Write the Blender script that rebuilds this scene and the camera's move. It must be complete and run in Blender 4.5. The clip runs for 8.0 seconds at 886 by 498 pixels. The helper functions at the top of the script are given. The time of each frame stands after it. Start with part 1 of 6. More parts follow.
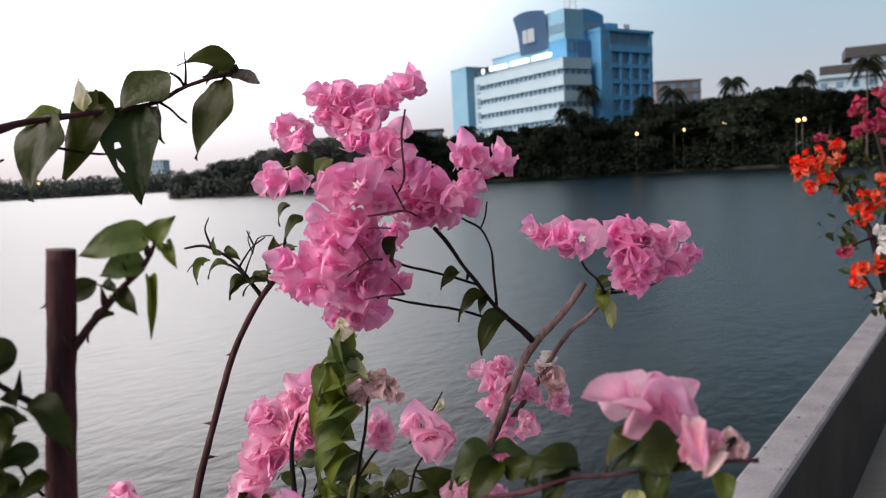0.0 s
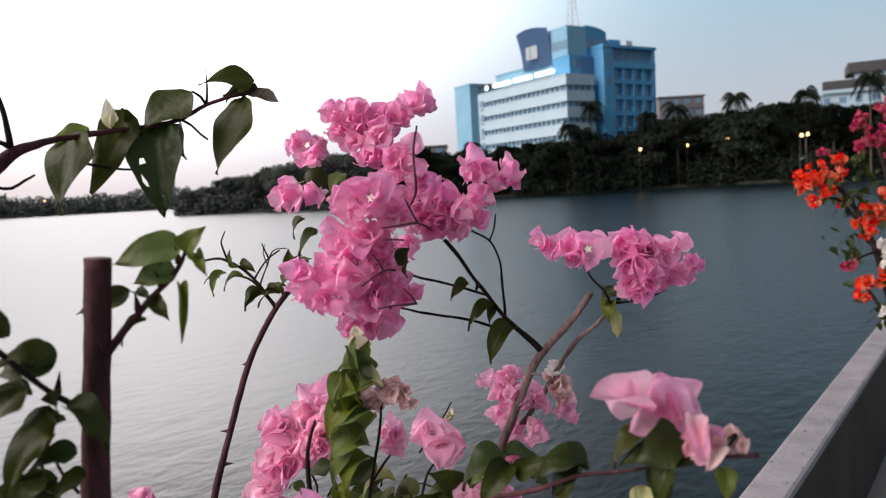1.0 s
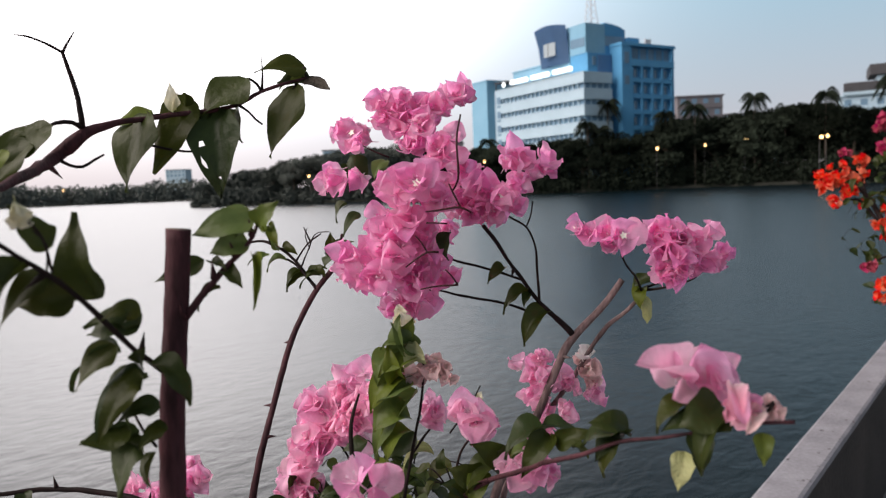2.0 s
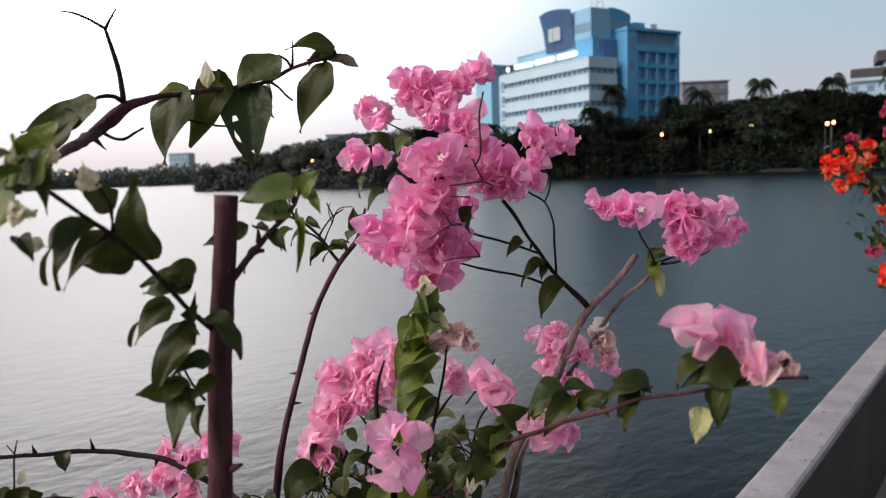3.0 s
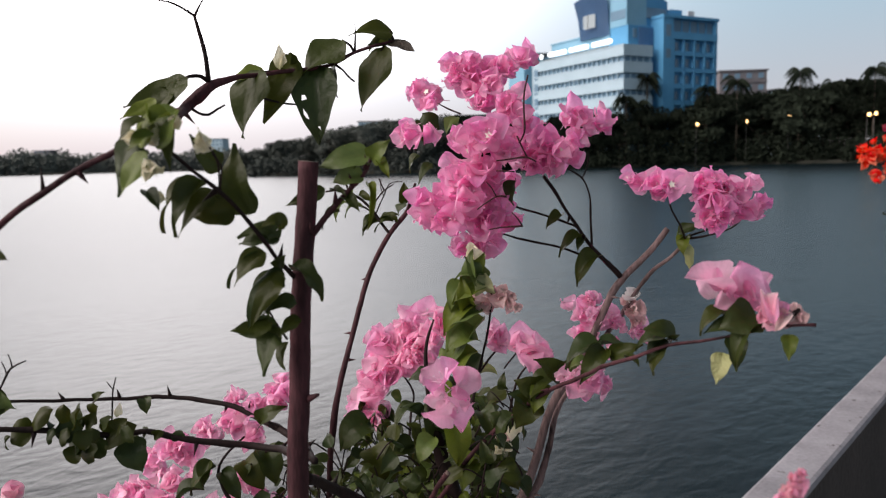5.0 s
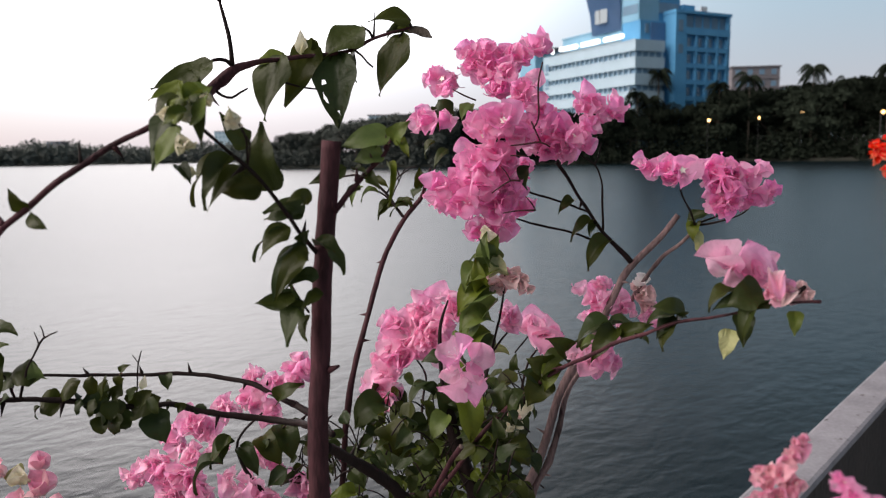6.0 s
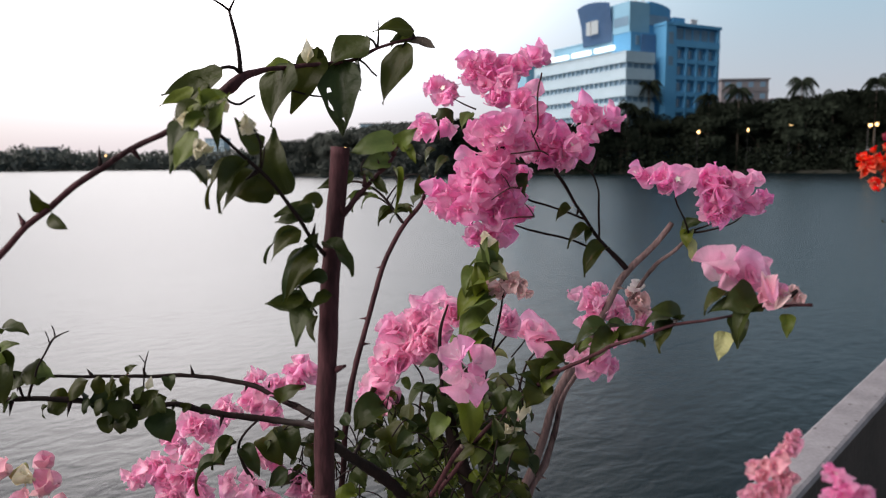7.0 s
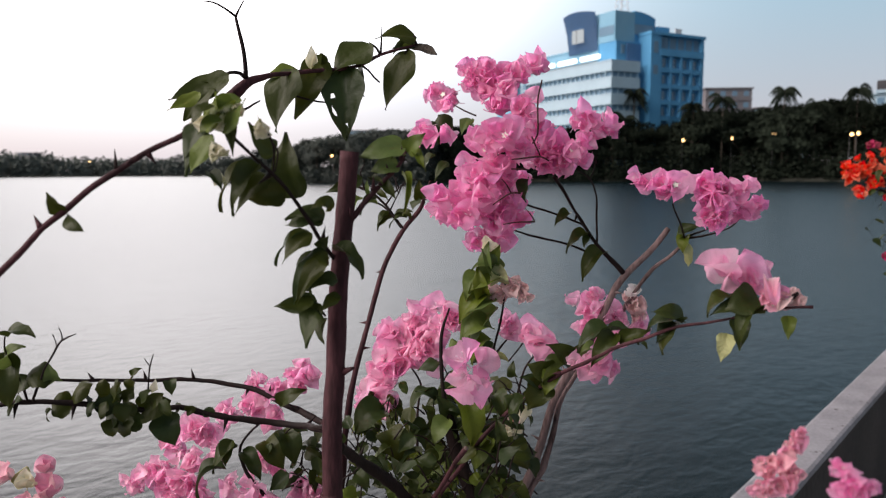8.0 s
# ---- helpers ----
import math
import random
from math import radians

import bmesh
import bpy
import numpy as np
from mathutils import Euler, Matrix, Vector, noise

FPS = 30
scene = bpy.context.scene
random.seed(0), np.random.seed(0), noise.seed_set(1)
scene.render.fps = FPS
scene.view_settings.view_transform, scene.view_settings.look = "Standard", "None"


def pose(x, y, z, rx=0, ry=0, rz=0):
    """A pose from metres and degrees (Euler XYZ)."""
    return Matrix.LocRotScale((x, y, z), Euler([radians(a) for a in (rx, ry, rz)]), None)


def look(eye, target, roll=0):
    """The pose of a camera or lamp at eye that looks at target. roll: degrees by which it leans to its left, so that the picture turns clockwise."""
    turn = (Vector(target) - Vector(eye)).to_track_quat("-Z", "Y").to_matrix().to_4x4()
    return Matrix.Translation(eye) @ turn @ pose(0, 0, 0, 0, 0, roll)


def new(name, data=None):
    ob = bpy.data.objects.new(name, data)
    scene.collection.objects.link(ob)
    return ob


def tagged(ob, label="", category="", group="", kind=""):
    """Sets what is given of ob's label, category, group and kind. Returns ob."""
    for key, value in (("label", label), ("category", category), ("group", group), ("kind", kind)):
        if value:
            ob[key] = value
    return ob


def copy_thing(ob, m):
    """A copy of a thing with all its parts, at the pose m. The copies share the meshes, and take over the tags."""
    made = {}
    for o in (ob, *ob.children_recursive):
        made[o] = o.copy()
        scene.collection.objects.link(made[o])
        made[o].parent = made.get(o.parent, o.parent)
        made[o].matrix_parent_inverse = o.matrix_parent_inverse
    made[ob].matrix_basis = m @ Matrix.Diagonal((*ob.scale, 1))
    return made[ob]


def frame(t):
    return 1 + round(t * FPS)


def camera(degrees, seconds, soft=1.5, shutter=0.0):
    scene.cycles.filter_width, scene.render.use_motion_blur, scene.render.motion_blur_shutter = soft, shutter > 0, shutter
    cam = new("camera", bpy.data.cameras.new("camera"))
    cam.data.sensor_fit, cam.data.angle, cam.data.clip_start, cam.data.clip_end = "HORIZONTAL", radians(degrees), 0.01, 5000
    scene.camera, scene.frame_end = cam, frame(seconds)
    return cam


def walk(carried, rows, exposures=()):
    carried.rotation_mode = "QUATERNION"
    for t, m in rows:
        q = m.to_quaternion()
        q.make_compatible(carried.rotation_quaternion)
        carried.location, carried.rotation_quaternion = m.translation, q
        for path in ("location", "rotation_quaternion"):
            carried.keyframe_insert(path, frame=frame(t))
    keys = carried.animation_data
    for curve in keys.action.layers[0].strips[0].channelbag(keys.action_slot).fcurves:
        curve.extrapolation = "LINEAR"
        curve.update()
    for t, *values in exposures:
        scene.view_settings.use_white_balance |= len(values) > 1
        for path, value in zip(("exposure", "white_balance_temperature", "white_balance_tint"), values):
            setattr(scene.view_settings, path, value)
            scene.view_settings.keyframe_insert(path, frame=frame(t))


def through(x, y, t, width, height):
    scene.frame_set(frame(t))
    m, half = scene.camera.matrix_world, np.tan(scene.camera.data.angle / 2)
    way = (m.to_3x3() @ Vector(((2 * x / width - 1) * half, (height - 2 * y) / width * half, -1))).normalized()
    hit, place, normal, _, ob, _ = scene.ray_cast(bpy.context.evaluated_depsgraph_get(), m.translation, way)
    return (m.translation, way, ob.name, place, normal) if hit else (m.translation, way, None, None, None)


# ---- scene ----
cam = camera(62.2, 8.0, 1.2)
PATH = [
    (0, (0.113, 0.089, 3.129), (0.073, 2.078, 2.922), -3.0),
    (0.5, (0.111, 0.082, 3.126), (0.061, 2.072, 2.929), -3.4),
    (1, (0.107, 0.065, 3.127), (0.058, 2.057, 2.964), -3.2),
    (1.5, (0.093, 0.052, 3.126), (0.025, 2.044, 2.958), -2.6),
    (1.7, (0.088, 0.044, 3.123), (0.008, 2.035, 2.955), -2.5),
    (2.8, (0.065, 0.010, 3.111), (-0.029, 1.998, 2.908), -2.0),
    (3, (0.062, 0.004, 3.109), (-0.035, 1.99, 2.898), -2.0),
    (3.5, (0.06, -0.013, 3.107), (-0.04, 1.974, 2.894), -1.9),
    (4, (0.057, -0.034, 3.11), (-0.059, 1.953, 2.918), -1.8),
    (4.5, (0.053, -0.055, 3.102), (-0.096, 1.928, 2.886), -1.8),
    (4.7, (0.051, -0.062, 3.100), (-0.118, 1.917, 2.865), -1.7),
    (5.8, (0.043, -0.089, 3.087), (-0.147, 1.886, 2.838), -0.9),
    (6, (0.043, -0.093, 3.086), (-0.16, 1.88, 2.83), -0.9),
    (6.5, (0.042, -0.106, 3.088), (-0.165, 1.869, 2.853), -1.2),
    (7, (0.033, -0.113, 3.084), (-0.144, 1.865, 2.852), -0.4),
    (7.5, (0.024, -0.117, 3.08), (-0.128, 1.863, 2.844), -0.1),
    (8, (0.016, -0.124, 3.082), (-0.124, 1.859, 2.869), -0.2),
]
cam.data.dof.use_dof, cam.data.dof.focus_distance, cam.data.dof.aperture_fstop = True, 0.88, 9.5   # a phone's small lens, focused on the flowers
walk(cam, [(t, look(eye, target, roll)) for t, eye, target, roll in PATH])

# ---------------------------------------------------------------- sky and light
WATER_Z, GROUND_Z, WALL_TOP = 0.4, 1.5, 2.1
GLOW_AZIMUTH = radians(-26)      # the sun has just set, to one side, over the water; the cloud ahead still glows

OVERHEAD = (0.14, 0.16, 0.185)
HORIZON, ZENITH, GLOW = (0.58, 0.525, 0.565), (0.35, 0.545, 0.68), 5.0

world = bpy.data.worlds.new("dusk_sky")
scene.world = world
world.use_nodes = True
wn, wl = world.node_tree.nodes, world.node_tree.links
wn.clear()
sky = wn.new("ShaderNodeTexSky")
sky.sky_type = "NISHITA"
sky.sun_disc = False
sky.sun_elevation = radians(2.5)
sky.sun_rotation = radians(-66)
sky.air_density, sky.dust_density, sky.ozone_density = 1.0, 2.0, 2.0
bg = wn.new("ShaderNodeBackground")
bg.inputs["Strength"].default_value = 0.03
wl.new(sky.outputs[0], bg.inputs[0])
# a thin veil of high cloud that spreads the afterglow: brightest round the sunset, blue-grey away from it
wco, wnorm, wsep = wn.new("ShaderNodeTexCoord"), wn.new("ShaderNodeVectorMath"), wn.new("ShaderNodeSeparateXYZ")
wnorm.operation = "NORMALIZE"
wl.new(wco.outputs["Generated"], wnorm.inputs[0])
wl.new(wnorm.outputs[0], wsep.inputs[0])
rise = wn.new("ShaderNodeMapRange")
rise.inputs["From Min"].default_value, rise.inputs["From Max"].default_value = 0.0, 0.75
wl.new(wsep.outputs["Z"], rise.inputs[0])
veil = wn.new("ShaderNodeValToRGB")
veil.color_ramp.elements[0].color = (*HORIZON, 1)
veil.color_ramp.elements[1].color = (*ZENITH, 1)
veil.color_ramp.elements[1].position = 0.32
high = veil.color_ramp.elements.new(0.44)
high.color = (*OVERHEAD, 1)
wl.new(rise.outputs[0], veil.inputs[0])
toward = wn.new("ShaderNodeVectorMath")
toward.operation = "DOT_PRODUCT"
toward.inputs[1].default_value = Vector((math.sin(GLOW_AZIMUTH), math.cos(GLOW_AZIMUTH), 0.34)).normalized()
wl.new(wnorm.outputs[0], toward.inputs[0])
near, power = wn.new("ShaderNodeMath"), wn.new("ShaderNodeMath")
near.operation, power.operation = "MAXIMUM", "POWER"
near.inputs[1].default_value, power.inputs[1].default_value = 0.0, 13.0
wl.new(toward.outputs["Value"], near.inputs[0])
wl.new(near.outputs[0], power.inputs[0])
veil_bg, glow_bg = wn.new("ShaderNodeBackground"), wn.new("ShaderNodeBackground")
wl.new(veil.outputs[0], veil_bg.inputs[0])
glow_bg.inputs[0].default_value = (1.0, 0.9, 0.875, 1)
amount = wn.new("ShaderNodeMath")
amount.operation, amount.inputs[1].default_value = "MULTIPLY", GLOW
haze = wn.new("ShaderNodeMapRange")       # the glow reddens and sinks into haze towards the horizon
haze.interpolation_type = "SMOOTHSTEP"
haze.inputs["From Min"].default_value, haze.inputs["From Max"].default_value = -0.02, 0.36
haze.inputs["To Min"].default_value, haze.inputs["To Max"].default_value = 0.07, 1.0
wl.new(wsep.outputs["Z"], haze.inputs[0])
hazed = wn.new("ShaderNodeMath")
hazed.operation = "MULTIPLY"
wl.new(power.outputs[0], hazed.inputs[0])
wl.new(haze.outputs[0], hazed.inputs[1])
lofty, topped = wn.new("ShaderNodeMapRange"), wn.new("ShaderNodeMath")       # and fades out in the clear sky above the cloud bank
lofty.interpolation_type = "SMOOTHSTEP"
lofty.inputs["From Min"].default_value, lofty.inputs["From Max"].default_value = 0.27, 0.50
lofty.inputs["To Min"].default_value, lofty.inputs["To Max"].default_value = 1.0, 0.12
wl.new(wsep.outputs["Z"], lofty.inputs[0])
topped.operation = "MULTIPLY"
wl.new(hazed.outputs[0], topped.inputs[0])
wl.new(lofty.outputs[0], topped.inputs[1])
wl.new(topped.outputs[0], amount.inputs[0])
wl.new(amount.outputs[0], glow_bg.inputs[1])
add1, add2 = wn.new("ShaderNodeAddShader"), wn.new("ShaderNodeAddShader")
wl.new(bg.outputs[0], add1.inputs[0])
wl.new(veil_bg.outputs[0], add1.inputs[1])
wl.new(add1.outputs[0], add2.inputs[0])
wl.new(glow_bg.outputs[0], add2.inputs[1])
wout = wn.new("ShaderNodeOutputWorld")
wl.new(add2.outputs[0], wout.inputs[0])

# broad fill lamp, added behind on the left to brighten the flower fronts
sun_data = bpy.data.lights.new("front_fill_sun", "SUN")
sun_data.energy, sun_data.angle, sun_data.color = 5.0, radians(60), (1.0, 0.87, 0.82)
sun = new("front_fill_sun", sun_data)
sun_dir = Vector((math.sin(radians(-114)), math.cos(radians(-114)), 0.66)).normalized()
sun.matrix_world = look(sun_dir * 50, (0, 0, 0))
scene.view_settings.exposure = 0.0


# ---------------------------------------------------------------- materials
def material(name):
    m = bpy.data.materials.new(name)
    m.use_nodes = True
    m.node_tree.nodes.clear()
    return m, m.node_tree.nodes, m.node_tree.links


def ramp(nodes, stops):
    r = nodes.new("ShaderNodeValToRGB")
    while len(r.color_ramp.elements) > len(stops):
        r.color_ramp.elements.remove(r.color_ramp.elements[-1])
    while len(r.color_ramp.elements) < len(stops):
        r.color_ramp.elements.new(0.5)
    for e, (p, c) in zip(r.color_ramp.elements, stops):
        e.position, e.color = p, (*c, 1)
    return r


def surface(name, dark, light, scale=8.0, rough=0.8, bump=0.3, fine=60.0, metal=0.0, stretch=(1, 1, 1), vary=0.0, spec=0.5):
    """A surface with stains at one scale and grain at another."""
    m, n, l = material(name)
    out, p = n.new("ShaderNodeOutputMaterial"), n.new("ShaderNodeBsdfPrincipled")
    co, mp = n.new("ShaderNodeTexCoord"), n.new("ShaderNodeMapping")
    mp.inputs["Scale"].default_value = stretch
    big, small = n.new("ShaderNodeTexNoise"), n.new("ShaderNodeTexNoise")
    big.inputs["Scale"].default_value, big.inputs["Detail"].default_value = scale, 6
    small.inputs["Scale"].default_value, small.inputs["Detail"].default_value = fine, 3
    mix = n.new("ShaderNodeMix")
    mix.inputs[0].default_value = 0.4
    r = ramp(n, [(0.3, dark), (0.7, light)])
    b = n.new("ShaderNodeBump")
    b.inputs["Strength"].default_value, b.inputs["Distance"].default_value = bump, 0.5 / fine
    l.new(co.outputs["Object"], mp.inputs[0])
    l.new(mp.outputs[0], big.inputs["Vector"])
    l.new(mp.outputs[0], small.inputs["Vector"])
    l.new(big.outputs["Fac"], mix.inputs[2])
    l.new(small.outputs["Fac"], mix.inputs[3])
    l.new(mix.outputs[0], r.inputs[0])
    last = r.outputs[0]
    if vary:
        info, hsv, span = n.new("ShaderNodeObjectInfo"), n.new("ShaderNodeHueSaturation"), n.new("ShaderNodeMapRange")
        span.inputs["To Min"].default_value, span.inputs["To Max"].default_value = 1 - vary, 1 + vary
        l.new(info.outputs["Random"], span.inputs[0])
        l.new(span.outputs[0], hsv.inputs["Value"])
        l.new(last, hsv.inputs["Color"])
        last = hsv.outputs[0]
    l.new(last, p.inputs["Base Color"])
    l.new(small.outputs["Fac"], b.inputs["Height"])
    l.new(b.outputs[0], p.inputs["Normal"])
    p.inputs["Roughness"].default_value, p.inputs["Metallic"].default_value = rough, metal
    p.inputs["Specular IOR Level"].default_value = spec
    l.new(p.outputs[0], out.inputs[0])
    return m


def petal(name, base, edge, tip, through=0.45, hue=0.02, vein=0.04, relief=0.3):
    """Thin papery bract or leaf: colour runs from its base to its tip, light passes through it, veins branch over it."""
    m, n, l = material(name)
    out, p, tr, mix = (n.new(k) for k in ("ShaderNodeOutputMaterial", "ShaderNodeBsdfPrincipled", "ShaderNodeBsdfTranslucent", "ShaderNodeMixShader"))
    co, sep = n.new("ShaderNodeTexCoord"), n.new("ShaderNodeSeparateXYZ")
    l.new(co.outputs["Object"], sep.inputs[0])
    along = ramp(n, [(0.0, base), (0.3, edge), (1.0, tip)])
    l.new(sep.outputs["Y"], along.inputs[0])
    blot = n.new("ShaderNodeTexNoise")
    blot.inputs["Scale"].default_value, blot.inputs["Detail"].default_value = 3.0, 5
    l.new(co.outputs["Object"], blot.inputs["Vector"])
    # veins: lines that leave the midrib at a slant
    ax = n.new("ShaderNodeMath"); ax.operation = "ABSOLUTE"
    l.new(sep.outputs["X"], ax.inputs[0])
    sl = n.new("ShaderNodeMath"); sl.operation = "MULTIPLY_ADD"; sl.inputs[1].default_value = -0.9
    l.new(ax.outputs[0], sl.inputs[0])
    l.new(sep.outputs["Y"], sl.inputs[2])
    wob = n.new("ShaderNodeMath"); wob.operation = "MULTIPLY_ADD"; wob.inputs[1].default_value = 0.12
    l.new(blot.outputs["Fac"], wob.inputs[0])
    l.new(sl.outputs[0], wob.inputs[2])
    si = n.new("ShaderNodeMath"); si.operation = "MULTIPLY"; si.inputs[1].default_value = 44
    l.new(wob.outputs[0], si.inputs[0])
    sn = n.new("ShaderNodeMath"); sn.operation = "SINE"
    l.new(si.outputs[0], sn.inputs[0])
    vr = n.new("ShaderNodeMapRange")
    vr.inputs["From Min"].default_value, vr.inputs["From Max"].default_value = 0.6, 1.0
    vr.inputs["To Min"].default_value, vr.inputs["To Max"].default_value = 0.0, vein
    l.new(sn.outputs[0], vr.inputs[0])
    info, hsv = n.new("ShaderNodeObjectInfo"), n.new("ShaderNodeHueSaturation")
    hr, val = n.new("ShaderNodeMapRange"), n.new("ShaderNodeMath")
    hr.inputs["To Min"].default_value, hr.inputs["To Max"].default_value = 0.5 - hue, 0.5 + hue
    l.new(info.outputs["Random"], hr.inputs[0])
    l.new(hr.outputs[0], hsv.inputs["Hue"])
    sr = n.new("ShaderNodeMapRange")
    sr.inputs["To Min"].default_value, sr.inputs["To Max"].default_value = 1.12, 0.86
    l.new(info.outputs["Random"], sr.inputs[0])
    l.new(sr.outputs[0], hsv.inputs["Saturation"])
    vb = n.new("ShaderNodeMapRange")
    vb.inputs["To Min"].default_value, vb.inputs["To Max"].default_value = 0.8, 1.2
    l.new(blot.outputs["Fac"], vb.inputs[0])
    val.operation = "SUBTRACT"
    l.new(vb.outputs[0], val.inputs[0])
    l.new(vr.outputs[0], val.inputs[1])
    l.new(val.outputs[0], hsv.inputs["Value"])
    l.new(along.outputs[0], hsv.inputs["Color"])
    l.new(hsv.outputs[0], p.inputs["Base Color"])
    l.new(hsv.outputs[0], tr.inputs["Color"])
    bp = n.new("ShaderNodeBump")
    bp.inputs["Strength"].default_value, bp.inputs["Distance"].default_value = relief, 0.02
    crinkle = n.new("ShaderNodeTexNoise")
    crinkle.inputs["Scale"].default_value, crinkle.inputs["Detail"].default_value = 9.0, 4
    l.new(co.outputs["Object"], crinkle.inputs["Vector"])
    l.new(crinkle.outputs["Fac"], bp.inputs["Height"])
    l.new(bp.outputs[0], p.inputs["Normal"])
    p.inputs["Roughness"].default_value = 0.55
    p.inputs["Specular IOR Level"].default_value = 0.3
    mix.inputs[0].default_value = through
    l.new(p.outputs[0], mix.inputs[1])
    l.new(tr.outputs[0], mix.inputs[2])
    l.new(mix.outputs[0], out.inputs[0])
    return m, p


def glowing(name, colour, strength):
    m, n, l = material(name)
    out, e = n.new("ShaderNodeOutputMaterial"), n.new("ShaderNodeEmission")
    e.inputs[0].default_value, e.inputs[1].default_value = (*colour, 1), strength
    l.new(e.outputs[0], out.inputs[0])
    return m


def water_material():
    m, n, l = material("lake_water")
    out, p = n.new("ShaderNodeOutputMaterial"), n.new("ShaderNodeBsdfPrincipled")
    geo, mp = n.new("ShaderNodeNewGeometry"), n.new("ShaderNodeMapping")
    mp.vector_type = "TEXTURE"
    mp.inputs["Rotation"].default_value = (0, 0, radians(42))
    mp.inputs["Scale"].default_value = (1.35, 0.8, 1)
    l.new(geo.outputs["Position"], mp.inputs[0])
    w1, w2, w3 = (n.new("ShaderNodeTexNoise") for _ in range(3))
    for w, s, d in ((w1, 4.6, 3), (w2, 1.3, 3), (w3, 0.05, 3)):
        w.inputs["Scale"].default_value, w.inputs["Detail"].default_value = s, d
    l.new(mp.outputs[0], w1.inputs["Vector"])
    l.new(mp.outputs[0], w2.inputs["Vector"])
    l.new(geo.outputs["Position"], w3.inputs["Vector"])
    w1.inputs["Distortion"].default_value = 0.6
    add = n.new("ShaderNodeMath"); add.operation = "MULTIPLY_ADD"; add.inputs[1].default_value = 1.7
    l.new(w2.outputs["Fac"], add.inputs[0])
    l.new(w1.outputs["Fac"], add.inputs[2])
    b = n.new("ShaderNodeBump")
    b.inputs["Distance"].default_value = 0.10
    gust = n.new("ShaderNodeMapRange")       # calm lanes between gusts
    gust.inputs["From Min"].default_value, gust.inputs["From Max"].default_value = 0.35, 0.65
    gust.inputs["To Min"].default_value, gust.inputs["To Max"].default_value = 0.08, 0.19
    l.new(w3.outputs["Fac"], gust.inputs[0])
    l.new(gust.outputs[0], b.inputs["Strength"])
    l.new(add.outputs[0], b.inputs["Height"])
    l.new(b.outputs[0], p.inputs["Normal"])
    p.inputs["Base Color"].default_value = (0.001, 0.007, 0.010, 1)
    p.inputs["Roughness"].default_value = 0.27
    p.inputs["IOR"].default_value = 1.37
    p.inputs["Specular Tint"].default_value = (0.80, 0.91, 1.0, 1)
    l.new(p.outputs[0], out.inputs[0])
    return m


WATER = water_material()
# stained concrete; its near-black base holds the shade of the promenade side
CONCRETE = surface("stained_shaded_concrete", (0.012, 0.0095, 0.009), (0.047, 0.038, 0.035), 3.0, 0.9, 0.5, 45)
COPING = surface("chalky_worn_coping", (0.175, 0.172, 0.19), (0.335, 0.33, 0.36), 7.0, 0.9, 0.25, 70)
cn, cl = COPING.node_tree.nodes, COPING.node_tree.links
chip, pit, worn = cn.new("ShaderNodeTexNoise"), cn.new("ShaderNodeValToRGB"), cn.new("ShaderNodeMix")       # dark chips and lichen spots
chip.inputs["Scale"].default_value, chip.inputs["Detail"].default_value = 26.0, 4
pit.color_ramp.elements[0].position, pit.color_ramp.elements[1].position = 0.67, 0.74
worn.data_type = "RGBA"
worn.inputs[7].default_value = (0.07, 0.062, 0.065, 1)
shell = next(q for q in cn if q.type == "BSDF_PRINCIPLED")
cl.new(next(q for q in cn if q.type == "TEX_COORD").outputs["Object"], chip.inputs["Vector"])
cl.new(chip.outputs["Fac"], pit.inputs[0])
cl.new(pit.outputs[0], worn.inputs[0])
cl.new(shell.inputs["Base Color"].links[0].from_socket, worn.inputs[6])
cl.new(worn.outputs[2], shell.inputs["Base Color"])
PAVING = surface("promenade_paving", (0.2, 0.19, 0.18), (0.3, 0.28, 0.27), 2.0, 0.9, 0.3, 30)
EARTH = surface("bank_earth", (0.012, 0.014, 0.010), (0.026, 0.027, 0.019), 0.3, 1.0, 0.3, 3)
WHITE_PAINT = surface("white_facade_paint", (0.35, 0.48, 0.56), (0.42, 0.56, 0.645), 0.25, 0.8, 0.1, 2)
BLUE_PAINT = surface("sky_blue_facade_paint", (0.07, 0.28, 0.51), (0.1, 0.345, 0.58), 0.2, 0.7, 0.1, 2)
DEEP_BLUE = surface("deep_blue_cladding", (0.06, 0.15, 0.3), (0.085, 0.195, 0.38), 0.2, 0.5, 0.1, 2)
TEAL_PAINT = surface("pale_teal_facade_paint", (0.165, 0.36, 0.5), (0.22, 0.43, 0.57), 0.2, 0.7, 0.1, 2)
GREY_PAINT = surface("grey_render", (0.13, 0.125, 0.14), (0.19, 0.18, 0.19), 0.2, 0.8, 0.1, 2)
DARK_ROOF = surface("dark_roof", (0.03, 0.03, 0.035), (0.07, 0.07, 0.075), 0.3, 0.7, 0.2, 3)
GLAZING = surface("dark_window_glass", (0.12, 0.21, 0.3), (0.18, 0.29, 0.39), 0.4, 0.4, 0.0, 3, spec=0.12)
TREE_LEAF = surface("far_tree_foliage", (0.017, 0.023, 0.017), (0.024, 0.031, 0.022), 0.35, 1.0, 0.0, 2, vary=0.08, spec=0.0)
# foliage of the left-hand point, greyed and lightened to stand for haze
POINT_LEAF = surface("hazed_point_foliage", (0.07, 0.08, 0.074), (0.095, 0.108, 0.096), 0.35, 1.0, 0.0, 2, vary=0.08, spec=0.0)
# paler still: the air's haze over the lake is put into this colour
WOODS = surface("hazed_wood_foliage", (0.11, 0.125, 0.115), (0.16, 0.175, 0.155), 0.1, 0.9, 0.0, 1, spec=0.1)
